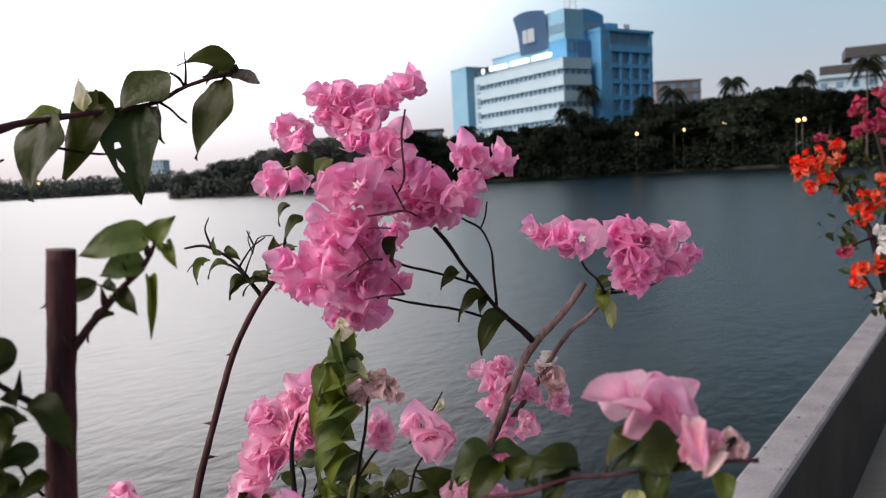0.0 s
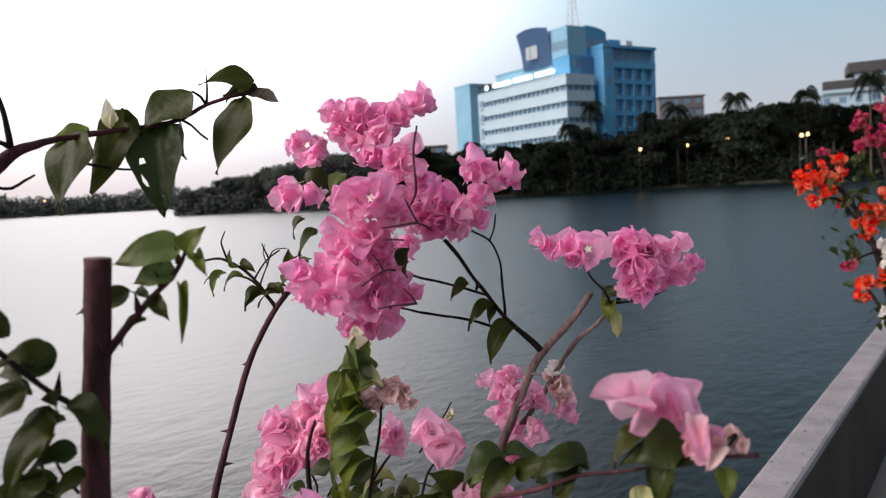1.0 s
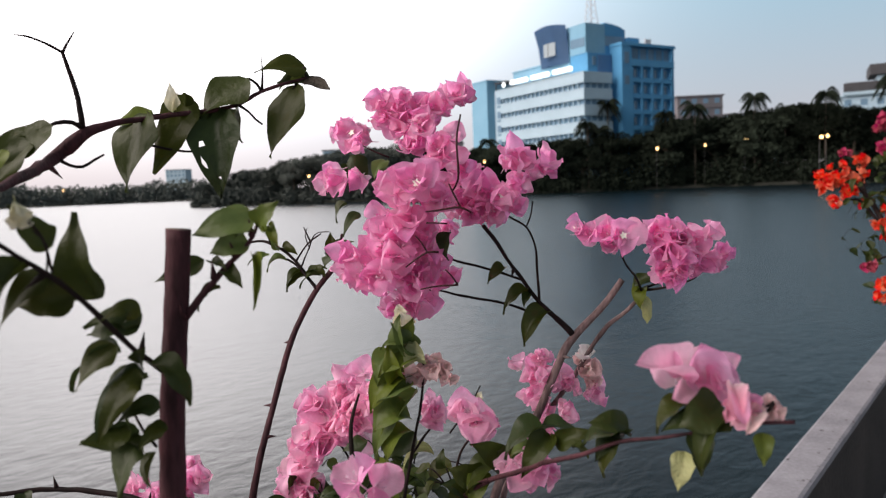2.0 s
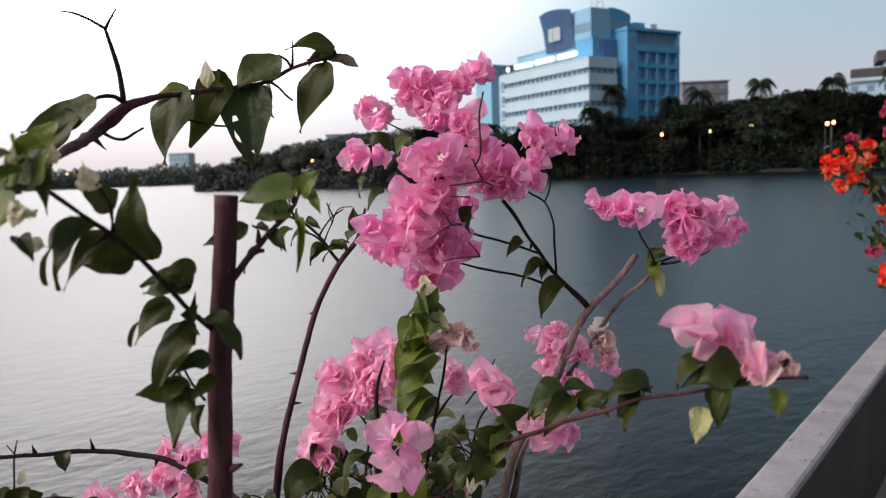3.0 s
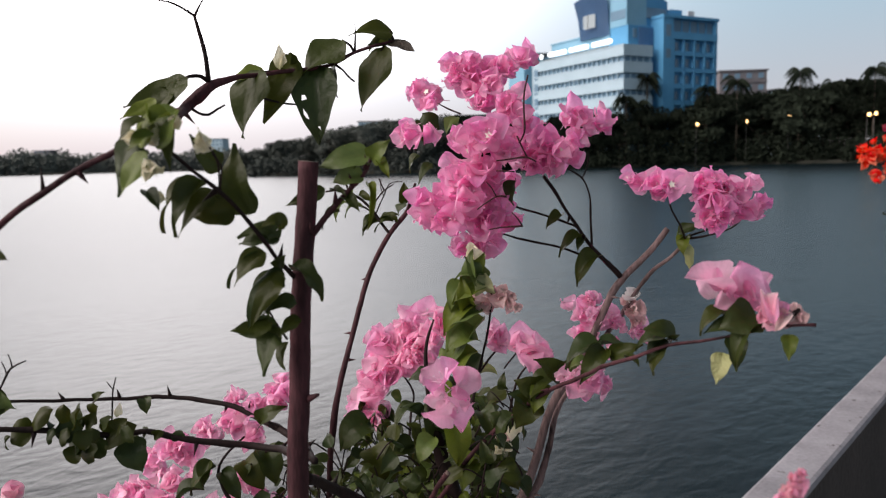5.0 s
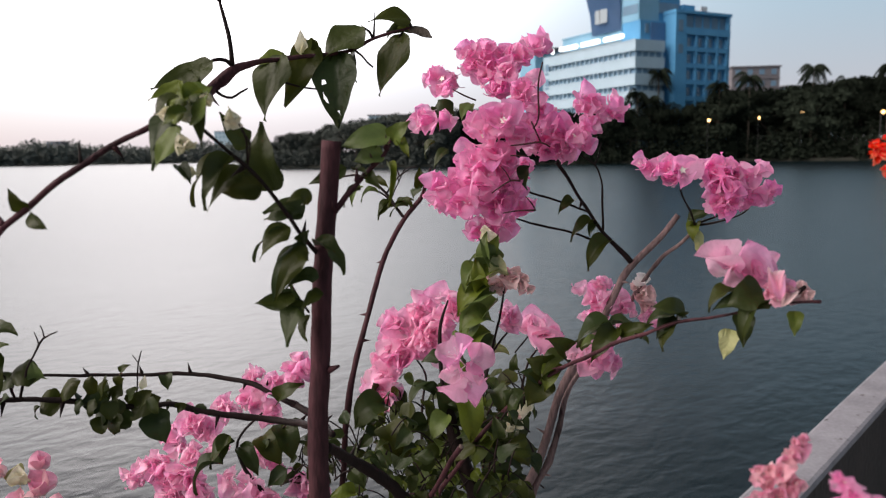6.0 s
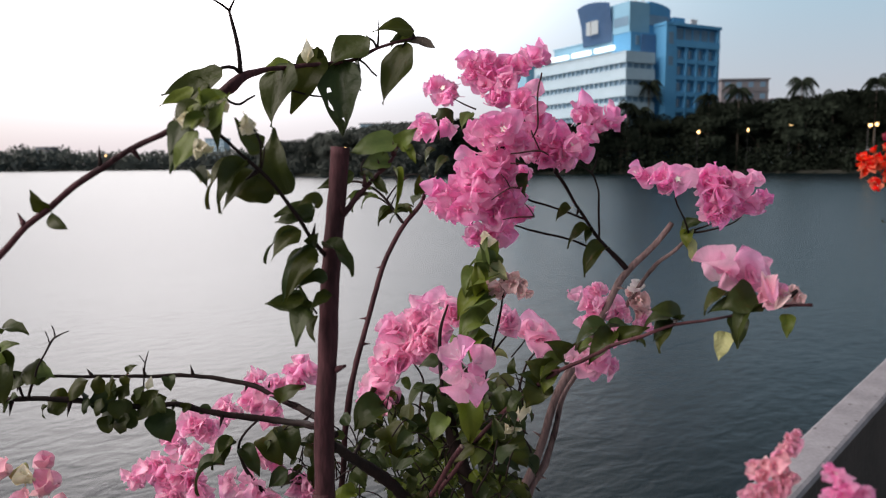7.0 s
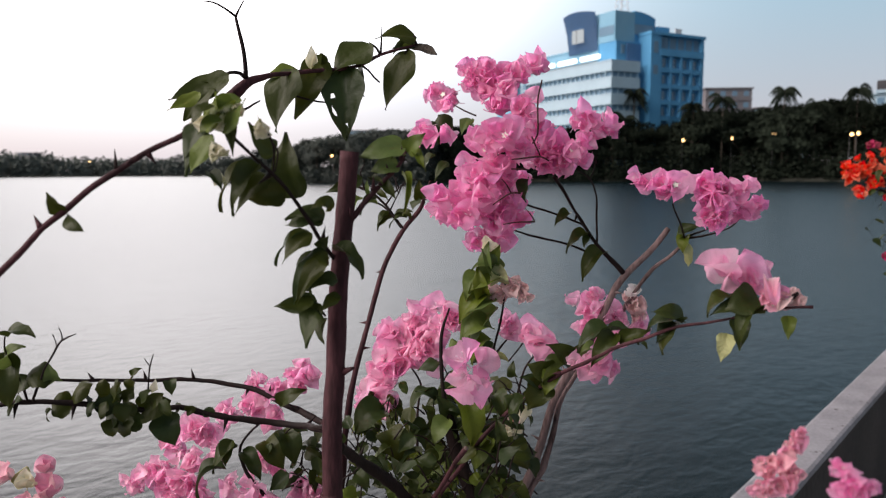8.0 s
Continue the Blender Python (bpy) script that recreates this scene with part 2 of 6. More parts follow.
TREE_BARK = surface("far_tree_bark", (0.05, 0.04, 0.03), (0.1, 0.08, 0.06), 1.0, 0.9, 0.3, 8)
LAMP_METAL = surface("painted_lamp_post", (0.05, 0.05, 0.05), (0.09, 0.09, 0.09), 3, 0.6, 0.1, 20)
LAMP_GLOW = glowing("warm_street_lamp_glow", (1.0, 0.6, 0.24), 5)
SIGN_GLOW = glowing("lit_white_sign", (0.95, 0.98, 1.0), 2.2)
ROOM_GLOW = glowing("lit_window_glow", (0.9, 0.96, 1.0), 0.6)
MAST_PAINT = surface("white_mast_paint", (0.6, 0.62, 0.65), (0.75, 0.77, 0.8), 1, 0.7, 0.1, 5)

BARK_DARK = surface("dark_purple_brown_bark", (0.016, 0.006, 0.0075), (0.095, 0.034, 0.042), 30, 0.7, 0.8, 260, stretch=(1, 1, 0.25), spec=0.2)
BARK_GREY = surface("ridged_grey_brown_bark", (0.018, 0.010, 0.010), (0.29, 0.2, 0.195), 40, 0.8, 1.0, 300, stretch=(1, 1, 0.2), spec=0.25)
TWIG_DARK = surface("dark_twig_bark", (0.006, 0.0035, 0.0035), (0.022, 0.011, 0.010), 60, 0.7, 0.5, 400, stretch=(1, 1, 0.3), spec=0.2)
STALK_RED = surface("dark_red_flower_stalk", (0.016, 0.004, 0.005), (0.06, 0.016, 0.018), 60, 0.6, 0.4, 400, spec=0.25)
CUT_WOOD = surface("grey_cut_wood", (0.1, 0.07, 0.06), (0.2, 0.15, 0.12), 80, 0.9, 0.5, 300)
PINK, _ = petal("pink_papery_bract", (0.97, 0.8, 0.89), (0.965, 0.56, 0.785), (0.955, 0.39, 0.68), 0.72, 0.012)
PALE_PINK, _ = petal("pale_pink_bract", (0.97, 0.84, 0.89), (0.96, 0.64, 0.795), (0.95, 0.48, 0.7), 0.7, 0.012)
FADED, _ = petal("faded_cream_pink_bract", (0.92, 0.85, 0.78), (0.91, 0.74, 0.72), (0.87, 0.58, 0.6), 0.45, 0.02)
DUSTY, _ = petal("dusty_rose_bract", (0.92, 0.76, 0.78), (0.9, 0.54, 0.63), (0.86, 0.41, 0.54), 0.5, 0.02)
CREAM, _ = petal("cream_young_bract", (0.6, 0.62, 0.36), (0.8, 0.77, 0.56), (0.86, 0.82, 0.68), 0.4, 0.01)
RED, _ = petal("orange_red_bract", (0.8, 0.26, 0.1), (0.86, 0.12, 0.045), (0.82, 0.07, 0.035), 0.4, 0.015)
MAROON, _ = petal("crimson_pink_bract", (0.6, 0.12, 0.2), (0.5, 0.06, 0.13), (0.42, 0.04, 0.1), 0.35, 0.015)
WHITE_BRACT, _ = petal("white_bract", (0.8, 0.8, 0.74), (0.82, 0.8, 0.78), (0.82, 0.78, 0.78), 0.4, 0.01)
LEAF, leaf_gloss = petal("dark_green_leaf", (0.036, 0.050, 0.009), (0.029, 0.042, 0.008), (0.036, 0.046, 0.009), 0.3, 0.03, 0.025, 0.1)
LEAF_YOUNG, young_gloss = petal("young_green_leaf", (0.125, 0.165, 0.03), (0.1, 0.14, 0.027), (0.09, 0.115, 0.024), 0.34, 0.015, 0.06, 0.1)
LEAF_YELLOW, _ = petal("yellowing_leaf", (0.4, 0.42, 0.16), (0.46, 0.47, 0.22), (0.42, 0.42, 0.18), 0.35, 0.01, 0.06)
LEAF_DRY, _ = petal("withered_brown_leaf", (0.03, 0.022, 0.014), (0.024, 0.016, 0.011), (0.02, 0.013, 0.01), 0.15, 0.01, 0.03)
for g in (leaf_gloss, young_gloss):
    g.inputs["Roughness"].default_value, g.inputs["Specular IOR Level"].default_value = 0.4, 0.26
FLORET = surface("white_floret", (0.75, 0.72, 0.6), (0.85, 0.83, 0.75), 30, 0.6, 0.1, 200)


# ---------------------------------------------------------------- mesh helpers
def finish(name, bm, mat, parent=None, smooth=False):
    me = bpy.data.meshes.new(name)
    bm.normal_update()
    bm.to_mesh(me)
    bm.free()
    for mt in (mat if isinstance(mat, (list, tuple)) else [mat]):
        me.materials.append(mt)
    if smooth:
        me.shade_smooth()
    ob = new(name, me)
    ob.parent = parent
    return ob


def part(name, bm, mat, parent, label="", smooth=False):
    ob = finish(name, bm, mat, parent, smooth)
    return tagged(ob, label) if label else ob


def add_box(bm, x0, y0, z0, x1, y1, z1, m=None, mi=0):
    v = [bm.verts.new((x, y, z)) for z in (z0, z1) for y in (y0, y1) for x in (x0, x1)]
    for q in ((0, 2, 3, 1), (4, 5, 7, 6), (0, 1, 5, 4), (2, 6, 7, 3), (0, 4, 6, 2), (1, 3, 7, 5)):
        f = bm.faces.new([v[i] for i in q])
        f.material_index = mi
    if m:
        bmesh.ops.transform(bm, matrix=m, verts=v)
    return v


def box(*a, **k):
    bm = bmesh.new()
    add_box(bm, *a, **k)
    return bm


def smooth_line(points, step):
    """Catmull-Rom through (x, y, z, r) points."""
    p = [Vector(q) for q in points]
    p = [p[0] * 2 - p[1]] + p + [p[-1] * 2 - p[-2]]
    out = []
    for i in range(1, len(p) - 2):
        n = max(2, int((p[i + 1] - p[i]).length / step))
        for k in range(n):
            t = k / n
            a, b, c, d = p[i - 1], p[i], p[i + 1], p[i + 2]
            out.append(0.5 * (2 * b + (c - a) * t + (2 * a - 5 * b + 4 * c - d) * t * t + (3 * b - a - 3 * c + d) * t ** 3))
    out.append(p[-2])
    return out


def add_tube(bm, points, sides=7, step=0.012, rough=0.06, seed=0, tip=False, wobble=0.0):
    line = smooth_line(points, step)
    rings = []
    side = None
    for i, q in enumerate(line):
        c = q.to_3d() + wobble * noise.noise_vector(q.to_3d() * 38 + Vector((seed, 0, 0)))
        d = (line[min(i + 1, len(line) - 1)].to_3d() - line[max(i - 1, 0)].to_3d()).normalized()
        side = d.orthogonal().normalized() if side is None else (side - d * side.dot(d)).normalized()
        up = d.cross(side)
        r = max(q[3], 0.0002)
        ring = []
        for k in range(sides):
            a = 2 * math.pi * k / sides
            rr = r * (1 + rough * 2 * noise.noise(Vector((c.x * 90 + seed, c.z * 60 + k * 1.7, c.y * 90))))
            ring.append(bm.verts.new(c + (side * math.cos(a) + up * math.sin(a)) * rr))
        rings.append(ring)
    for a, b in zip(rings, rings[1:]):
        for k in range(sides):
            bm.faces.new((a[k], a[(k + 1) % sides], b[(k + 1) % sides], b[k]))
    bm.faces.new(list(reversed(rings[0])))
    bm.faces.new(rings[-1]).material_index = 1 if tip else 0


# ---------------------------------------------------------------- water, bank, promenade, parapet
bm = bmesh.new()
add_box(bm, -2500, -1500, WATER_Z - 3, 2500, 2500, WATER_Z)
tagged(finish("water", bm, WATER), "calm grey lake water with fine wind ripples at dusk", "water", kind="structure")

ALONG, OUT = Vector((0.596, 0.803, 0)), Vector((-0.803, 0.596, 0))
EDGE = Vector((-0.511, 0.379, 0))            # a point on the parapet's water-side face
WALL_W = 0.122


def wall_frame(s, inward, z):
    p = EDGE + ALONG * s - OUT * inward
    return Vector((p.x, p.y, z))


def long_strip(name, profile, mat, s0, s1, step, jitter, label, category):
    """A prism along the parapet's line; profile: (inward, z) corners."""
    bm = bmesh.new()
    rings = []
    n = int((s1 - s0) / step)
    for i in range(n + 1):
        s = s0 + (s1 - s0) * i / n
        ring = []
        for k, (w, z) in enumerate(profile):
            j = jitter * noise.noise(Vector((s * 9, k * 3.1, 0.5))) + 0.6 * jitter * noise.noise(Vector((s * 31, k * 5.3, 7.5)))
            ring.append(bm.verts.new(wall_frame(s, w + j, z + 0.6 * j)))
        rings.append(ring)
    m = len(profile)
    for a, b in zip(rings, rings[1:]):
        for k in range(m):
            bm.faces.new((a[k], a[(k + 1) % m], b[(k + 1) % m], b[k]))
    bm.faces.new(rings[0])
    bm.faces.new(list(reversed(rings[-1])))
    bmesh.ops.recalc_face_normals(bm, faces=bm.faces)
    return tagged(finish(name, bm, mat), label, category, kind="structure")


W = WALL_W
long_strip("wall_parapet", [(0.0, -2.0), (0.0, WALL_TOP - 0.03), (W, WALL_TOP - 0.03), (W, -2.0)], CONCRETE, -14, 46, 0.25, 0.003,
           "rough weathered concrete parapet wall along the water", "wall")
c = 0.006
long_strip("trim_coping", [(-0.004, WALL_TOP - 0.03), (-0.004, WALL_TOP - c), (c, WALL_TOP), (W - c, WALL_TOP), (W + 0.004, WALL_TOP - c), (W + 0.004, WALL_TOP - 0.03)],
           COPING, -14, 46, 0.02, 0.0014, "chalky white worn coping on the parapet", "wall top")
long_strip("pavement", [(W, GROUND_Z - 3), (W, GROUND_Z), (30, GROUND_Z), (30, GROUND_Z - 3)], PAVING, -14, 46, 4.0, 0.0,
           "grey promenade paving beside the parapet", "pavement")

# ---------------------------------------------------------------- far bank
BANK_Y = 164.0


def bank_front(x):
    """How far off the near edge of the wooded bank lies."""
    return BANK_Y + 5 * math.sin(x * 0.045) + 2.5 * math.sin(x * 0.13 + 1) + (0.012 * (x + 40) ** 2 if x < -40 else 0)


bm = bmesh.new()
prev = None
for i in range(90):
    x = -66 + i * 4.0
    y = bank_front(x)
    ring = [bm.verts.new(q) for q in ((x, y - 1, WATER_Z - 1), (x, y + 1, 1.0), (x, y + 9, 1.6), (x, 420 + abs(x), 2.0))]
    if prev:
        for k in range(3):
            bm.faces.new((prev[k], ring[k], ring[k + 1], prev[k + 1]))
    prev = ring
tagged(finish("ground_wooded_bank", bm, EARTH), "dark earth bank of the far shore", "ground", kind="structure")

bm = bmesh.new()
prev = None
for i in range(80):
    a = radians(-75 + i * 1.3)
    r = 428 + 12 * math.sin(i * 0.7) - (95 if i < 32 else 0) * (32 - i) / 32
    ring = [bm.verts.new((math.sin(a) * q, math.cos(a) * q, z)) for q, z in ((r, WATER_Z - 1), (r + 2, 0.9), (r + 900, 2.0))]
    if prev:
        for k in range(2):
            bm.faces.new((prev[k], ring[k], ring[k + 1], prev[k + 1]))
    prev = ring
tagged(finish("ground_distant_shore", bm, EARTH), "low distant shore across the lake", "ground", kind="structure")


def add_leaf_quads(bm, rnd, centre, radii, count, size):
    for _ in range(count):
        d = Vector((rnd.gauss(0, 1), rnd.gauss(0, 1), rnd.gauss(0, 1))).normalized()
        k = rnd.random() ** 0.4
        c = Vector(centre) + Vector((d.x * radii[0], d.y * radii[1], d.z * radii[2])) * k
        u = Vector((rnd.gauss(0, 1), rnd.gauss(0, 1), rnd.gauss(0, 1))).normalized()
        w = u.orthogonal().normalized()
        s = size * rnd.uniform(0.6, 1.5)
        bm.faces.new([bm.verts.new(c + u * s * a + w * s * b * 0.6) for a, b in ((-1, 0), (0, -1), (1.2, 0), (0, 1))])


def broadleaf_tree(seed, height, foliage):
    """Trunk, limbs and a crown of many clumps with gaps between them."""
    rnd = random.Random(seed)
    tree = new("tree")
    bm = bmesh.new()
    r0 = height * 0.022
    add_tube(bm, [(0, 0, 0, r0 * 1.4), (0.1, 0, height * 0.25, r0), (-0.1, 0.1, height * 0.6, r0 * 0.6), (0, 0, height * 0.85, r0 * 0.2)], 6, 1.0, 0.1, seed)
    tips = []
    for i in range(9):
        a, z = i * 2.4 + rnd.random(), height * rnd.uniform(0.3, 0.75)
        ln = height * rnd.uniform(0.16, 0.32)
        e = Vector((math.cos(a) * ln, math.sin(a) * ln, z + ln * rnd.uniform(0.3, 0.8)))
        add_tube(bm, [(0, 0, z, r0 * 0.5), (e.x * 0.5, e.y * 0.5, z + (e.z - z) * 0.4, r0 * 0.35), (*e, r0 * 0.1)], 5, 1.0, 0.1, seed + i)
        tips.append(e)
    part("trunk", bm, TREE_BARK, tree)
    bm = bmesh.new()
    tips += [Vector((0, 0, height * 0.88)), Vector((0.4, 0.3, height * 0.72))]
    for e in tips:
        r = height * rnd.uniform(0.1, 0.17)
        add_leaf_quads(bm, rnd, e, (r * 1.2, r * 1.2, r * 0.85), 300, 0.22)
    part("crown", bm, foliage, tree)
    return tree


def palm_tree(seed, height):
    rnd = random.Random(seed)
    tree = new("palm_tree")
    lean = rnd.uniform(-0.6, 0.6)
    bm = bmesh.new()
    add_tube(bm, [(0, 0, 0, 0.24), (lean * 0.3, 0, height * 0.4, 0.17), (lean, 0, height, 0.14)], 7, 0.7, 0.08, seed)
    part("trunk", bm, TREE_BARK, tree)
    top = Vector((lean, 0, height))
    for i in range(22):
        a = i * 2.4 + rnd.uniform(-0.2, 0.2)
        rise = rnd.uniform(-0.3, 1.0)
        ln = rnd.uniform(2.6, 3.6)
        bm = bmesh.new()
        d = Vector((math.cos(a), math.sin(a), 0))
        s = Vector((-d.y, d.x, 0))
        rib = [top + d * ln * t + Vector((0, 0, ln * (rise * t - (0.75 + 0.3 * rise) * t * t))) for t in (0, 0.2, 0.4, 0.6, 0.8, 1.0)]
        for j in range(22):
            t = 0.12 + 0.88 * j / 21
            k = min(int(t * 5), 4)
            p = rib[k].lerp(rib[k + 1], t * 5 - k)
            w = 1.0 * math.sin(math.pi * min(1, 0.15 + t * 0.8)) + 0.1
            for sg in (-1, 1):
                e = p + s * sg * w * 0.75 + d * 0.35 - Vector((0, 0, w * rnd.uniform(0.45, 0.9)))
                bm.faces.new([bm.verts.new(q) for q in (p - d * 0.05, p + d * 0.16, e)])
        for b0, b1 in zip(rib, rib[1:]):
            bm.faces.new([bm.verts.new(q) for q in (b0 - s * 0.04, b0 + s * 0.04, b1 + s * 0.03, b1 - s * 0.03)])
        part("frond", bm, TREE_LEAF, tree)
    return tree


rnd = random.Random(5)
SIZES = (9.0, 10.5, 8.0, 12.0, 7.0, 9.5, 11.0, 8.5)
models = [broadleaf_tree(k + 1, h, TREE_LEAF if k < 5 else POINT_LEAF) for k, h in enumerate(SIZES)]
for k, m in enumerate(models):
    tagged(m, "dark leafy waterside tree on the far bank" if k < 5 else "tree on the wooded point, foliage paled for haze", "tree", "trees on the far bank")


def crest(az):
    """Height of the tree tops above the camera's level, as a slope, by bearing."""
    pts = ((-24, 0.012), (-21, 0.015), (-19, 0.022), (-16, 0.035), (-12, 0.049), (-6, 0.055), (0, 0.056), (2.5, 0.046), (6, 0.052), (9, 0.062), (12, 0.06), (14, 0.064), (17, 0.074), (20, 0.07), (23, 0.077), (27, 0.072), (45, 0.07))
    for (a0, s0), (a1, s1) in zip(pts, pts[1:]):
        if az <= a1:
            return s0 + (s1 - s0) * max(0, (az - a0)) / (a1 - a0)
    return pts[-1][1]


LAMP_AZIMUTHS = (13.9, 17.26, 19.96, 24.9)
used = set()
for i in range(170):
    az = -21 + 62 * ((i * 0.618034) % 1.0)
    dist = rnd.uniform(2, 16)
    if any(abs(az - a) < 1.0 for a in LAMP_AZIMUTHS):      # the trees leave the lamps free
        dist += 9
    x = math.tan(radians(az)) * (BANK_Y + dist)
    y = bank_front(x) + dist
    top = 3.1 + crest(az) * math.hypot(x, y) * rnd.uniform(0.8, 1.12)
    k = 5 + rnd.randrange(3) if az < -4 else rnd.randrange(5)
    h = SIZES[k] * 1.02
    sc = (top - 1.3) / h
    m = Matrix.LocRotScale((x, y, 1.2), Euler((0, 0, rnd.uniform(0, 6.28))), None)
    t = models[k] if k not in used else copy_thing(models[k], m)
    used.add(k)
    t.matrix_basis = m
    t.scale = (sc * rnd.uniform(0.9, 1.25), sc * rnd.uniform(0.9, 1.25), sc)

pm = [palm_tree(11, 11.0), palm_tree(12, 11.0)]
for m in pm:
    tagged(m, "tall coconut palm with drooping fronds on the far bank", "palm tree", "palms on the far bank")
for i, (az, dist, slope) in enumerate(((10.4, 176, 0.098), (8.9, 170, 0.074), (20.6, 182, 0.094), (25.1, 182, 0.092), (29.0, 170, 0.102), (16.6, 180, 0.088), (1.2, 176, 0.057), (31.6, 170, 0.097), (14.6, 178, 0.08), (22.6, 182, 0.078), (9.8, 172, 0.066))):
    h = 3.1 + slope * dist - 1.2 + 0.2
    m = Matrix.LocRotScale((math.sin(radians(az)) * dist, math.cos(radians(az)) * dist, 1.2), Euler((0, 0, i * 1.3)), None)
    p = pm[i] if i < 2 else copy_thing(pm[i % 2], m)
    p.matrix_basis = m
    p.scale = (1.0, 1.0, h / 11.0)

# thick waterside scrub under the trees
def scrub(x0, x1, foliage, label):
    bm = bmesh.new()
    for step, near, far, low, high, size, leaves in ((0.62, 0.0, 5.0, 2.5, 8.0, 0.3, 190), (0.57, 6.0, 20.0, 4.0, 8.5, 0.36, 150)):
        for i in range(int((x1 - x0) / step)):
            x = x0 + i * step
            h = rnd.uniform(low, high) * (0.6 if x < -33 else 1.0)
            y = bank_front(x) + rnd.uniform(near, far)
            add_leaf_quads(bm, rnd, (x, y, 0.4 + h * 0.45), (rnd.uniform(1.3, 2.6), 1.8, h * 0.6), leaves, size)
    tagged(finish("waterside_scrub", bm, foliage), label, "bushes", kind="stuff")


scrub(-64, -12, POINT_LEAF, "dense scrub along the wooded point, paled for haze")
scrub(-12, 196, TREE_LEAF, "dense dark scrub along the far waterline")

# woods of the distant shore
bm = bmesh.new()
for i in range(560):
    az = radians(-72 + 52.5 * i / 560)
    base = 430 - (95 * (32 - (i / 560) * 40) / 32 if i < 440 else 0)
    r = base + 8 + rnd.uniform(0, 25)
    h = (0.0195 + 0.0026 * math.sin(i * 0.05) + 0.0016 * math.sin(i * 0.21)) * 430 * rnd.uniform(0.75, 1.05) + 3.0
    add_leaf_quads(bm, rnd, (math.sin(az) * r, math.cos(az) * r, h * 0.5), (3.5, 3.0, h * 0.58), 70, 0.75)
tagged(finish("distant_woods", bm, WOODS), "low woods along the distant shore, coloured with haze", "woods", kind="stuff")


# ---------------------------------------------------------------- the blue and white hotel across the water
HOTEL = Matrix(((0.841, -0.541, 0, 26.0), (0.541, 0.841, 0, 170.0), (0, 0, 1, 0), (0, 0, 0, 1)))   # x along the blue front, y along the white front
hotel = new("hotel")
hotel.matrix_basis = HOTEL
tagged(hotel, "white hotel wing and blue tower block with lit rooftop sign", "building")

FLOOR = 3.72
ROOF = 27.7
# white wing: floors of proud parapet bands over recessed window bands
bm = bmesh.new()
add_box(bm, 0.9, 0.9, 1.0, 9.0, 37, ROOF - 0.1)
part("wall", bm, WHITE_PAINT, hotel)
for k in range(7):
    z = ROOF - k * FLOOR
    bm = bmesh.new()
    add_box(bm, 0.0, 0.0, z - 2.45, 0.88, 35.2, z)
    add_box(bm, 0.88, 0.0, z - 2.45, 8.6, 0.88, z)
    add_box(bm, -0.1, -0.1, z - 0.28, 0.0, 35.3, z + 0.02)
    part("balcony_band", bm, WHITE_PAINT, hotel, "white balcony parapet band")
win_bm = bmesh.new()
add_box(win_bm, -0.04, -0.62, -0.55, 0.04, 0.72, 0.55)
win = part("window", win_bm, GLAZING, hotel)
pane_mesh = win.data
bm = bmesh.new()
add_box(bm, -0.28, -0.1, -0.62, 0.28, 0.1, 0.62)
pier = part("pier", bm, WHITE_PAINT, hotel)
pier_mesh = pier.data
firstw = True
for k in range(6):
    z = ROOF - k * FLOOR - 3.08
    for j in range(19):
        y = 1.6 + j * 1.76
        for mesh, nm, dx, dy in ((pane_mesh, "window", 0.86, 0.0), (pier_mesh, "pier", 0.6, 0.88)):
            if firstw and nm == "window":
                ob = win
            elif firstw:
                ob, firstw = pier, False
            else:
                ob = new(nm, mesh)
                ob.parent = hotel
            ob.location = (dx, y + dy, z)
    for j in range(4):
        ob = new("window", pane_mesh)
        ob.parent = hotel
        ob.location, ob.rotation_euler = (1.9 + j * 1.9, 0.86, z), (0, 0, radians(90))
    bm = box(-0.02, 32.9, z - 1.5, 0.9, 34.5, z + 1.25)
    part("stair_opening", bm, GLAZING, hotel)
# teal stair tower at the far end of the white wing
bm = box(-1.5, 37.0, 1.0, 9.0, 44.5, 30.4)
add_box(bm, -1.6, 36.9, 30.4, 9.1, 44.6, 30.9)
part("stair_tower", bm, TEAL_PAINT, hotel, "pale teal end tower")
# roof storey
bm = box(3.4, 19.6, ROOF, 8.6, 31.5, ROOF + 4.2)
add_box(bm, 3.2, 19.4, ROOF + 4.2, 8.8, 31.7, ROOF + 4.55)
part("roof_storey", bm, TEAL_PAINT, hotel)
bm = box(0.3, 30.5, ROOF + 1.9, 5.0, 36.0, ROOF + 2.2)
for y in (30.9, 35.5):
    add_box(bm, 0.5, y, ROOF, 0.7, y + 0.2, ROOF + 1.9)
part("roof_canopy", bm, DARK_ROOF, hotel)
# lit sign: three rounded bars on a frame
sign = part("sign_frame", box(0.25, 5.4, ROOF + 0.1, 0.32, 30.0, ROOF + 0.35), LAMP_METAL, hotel)
for y0, y1 in ((4.0, 11.0), (12.4, 19.6), (20.9, 28.4)):
    bm = box(-0.12, y0, ROOF + 0.7, 0.22, y1, ROOF + 1.75)
    bmesh.ops.bevel(bm, geom=[e for e in bm.edges if abs(e.verts[0].co.x - e.verts[1].co.x) > 0.1], offset=0.4, segments=4, profile=0.5, affect="EDGES")
    part("sign_bar", bm, SIGN_GLOW, hotel, "lit white sign lettering bar")
bm = box(0.02, 30.8, ROOF + 0.5, 0.22, 32.1, ROOF + 1.8)
bmesh.ops.bevel(bm, geom=[e for e in bm.edges if abs(e.verts[0].co.x - e.verts[1].co.x) > 0.1], offset=0.55, segments=5, profile=0.5, affect="EDGES")
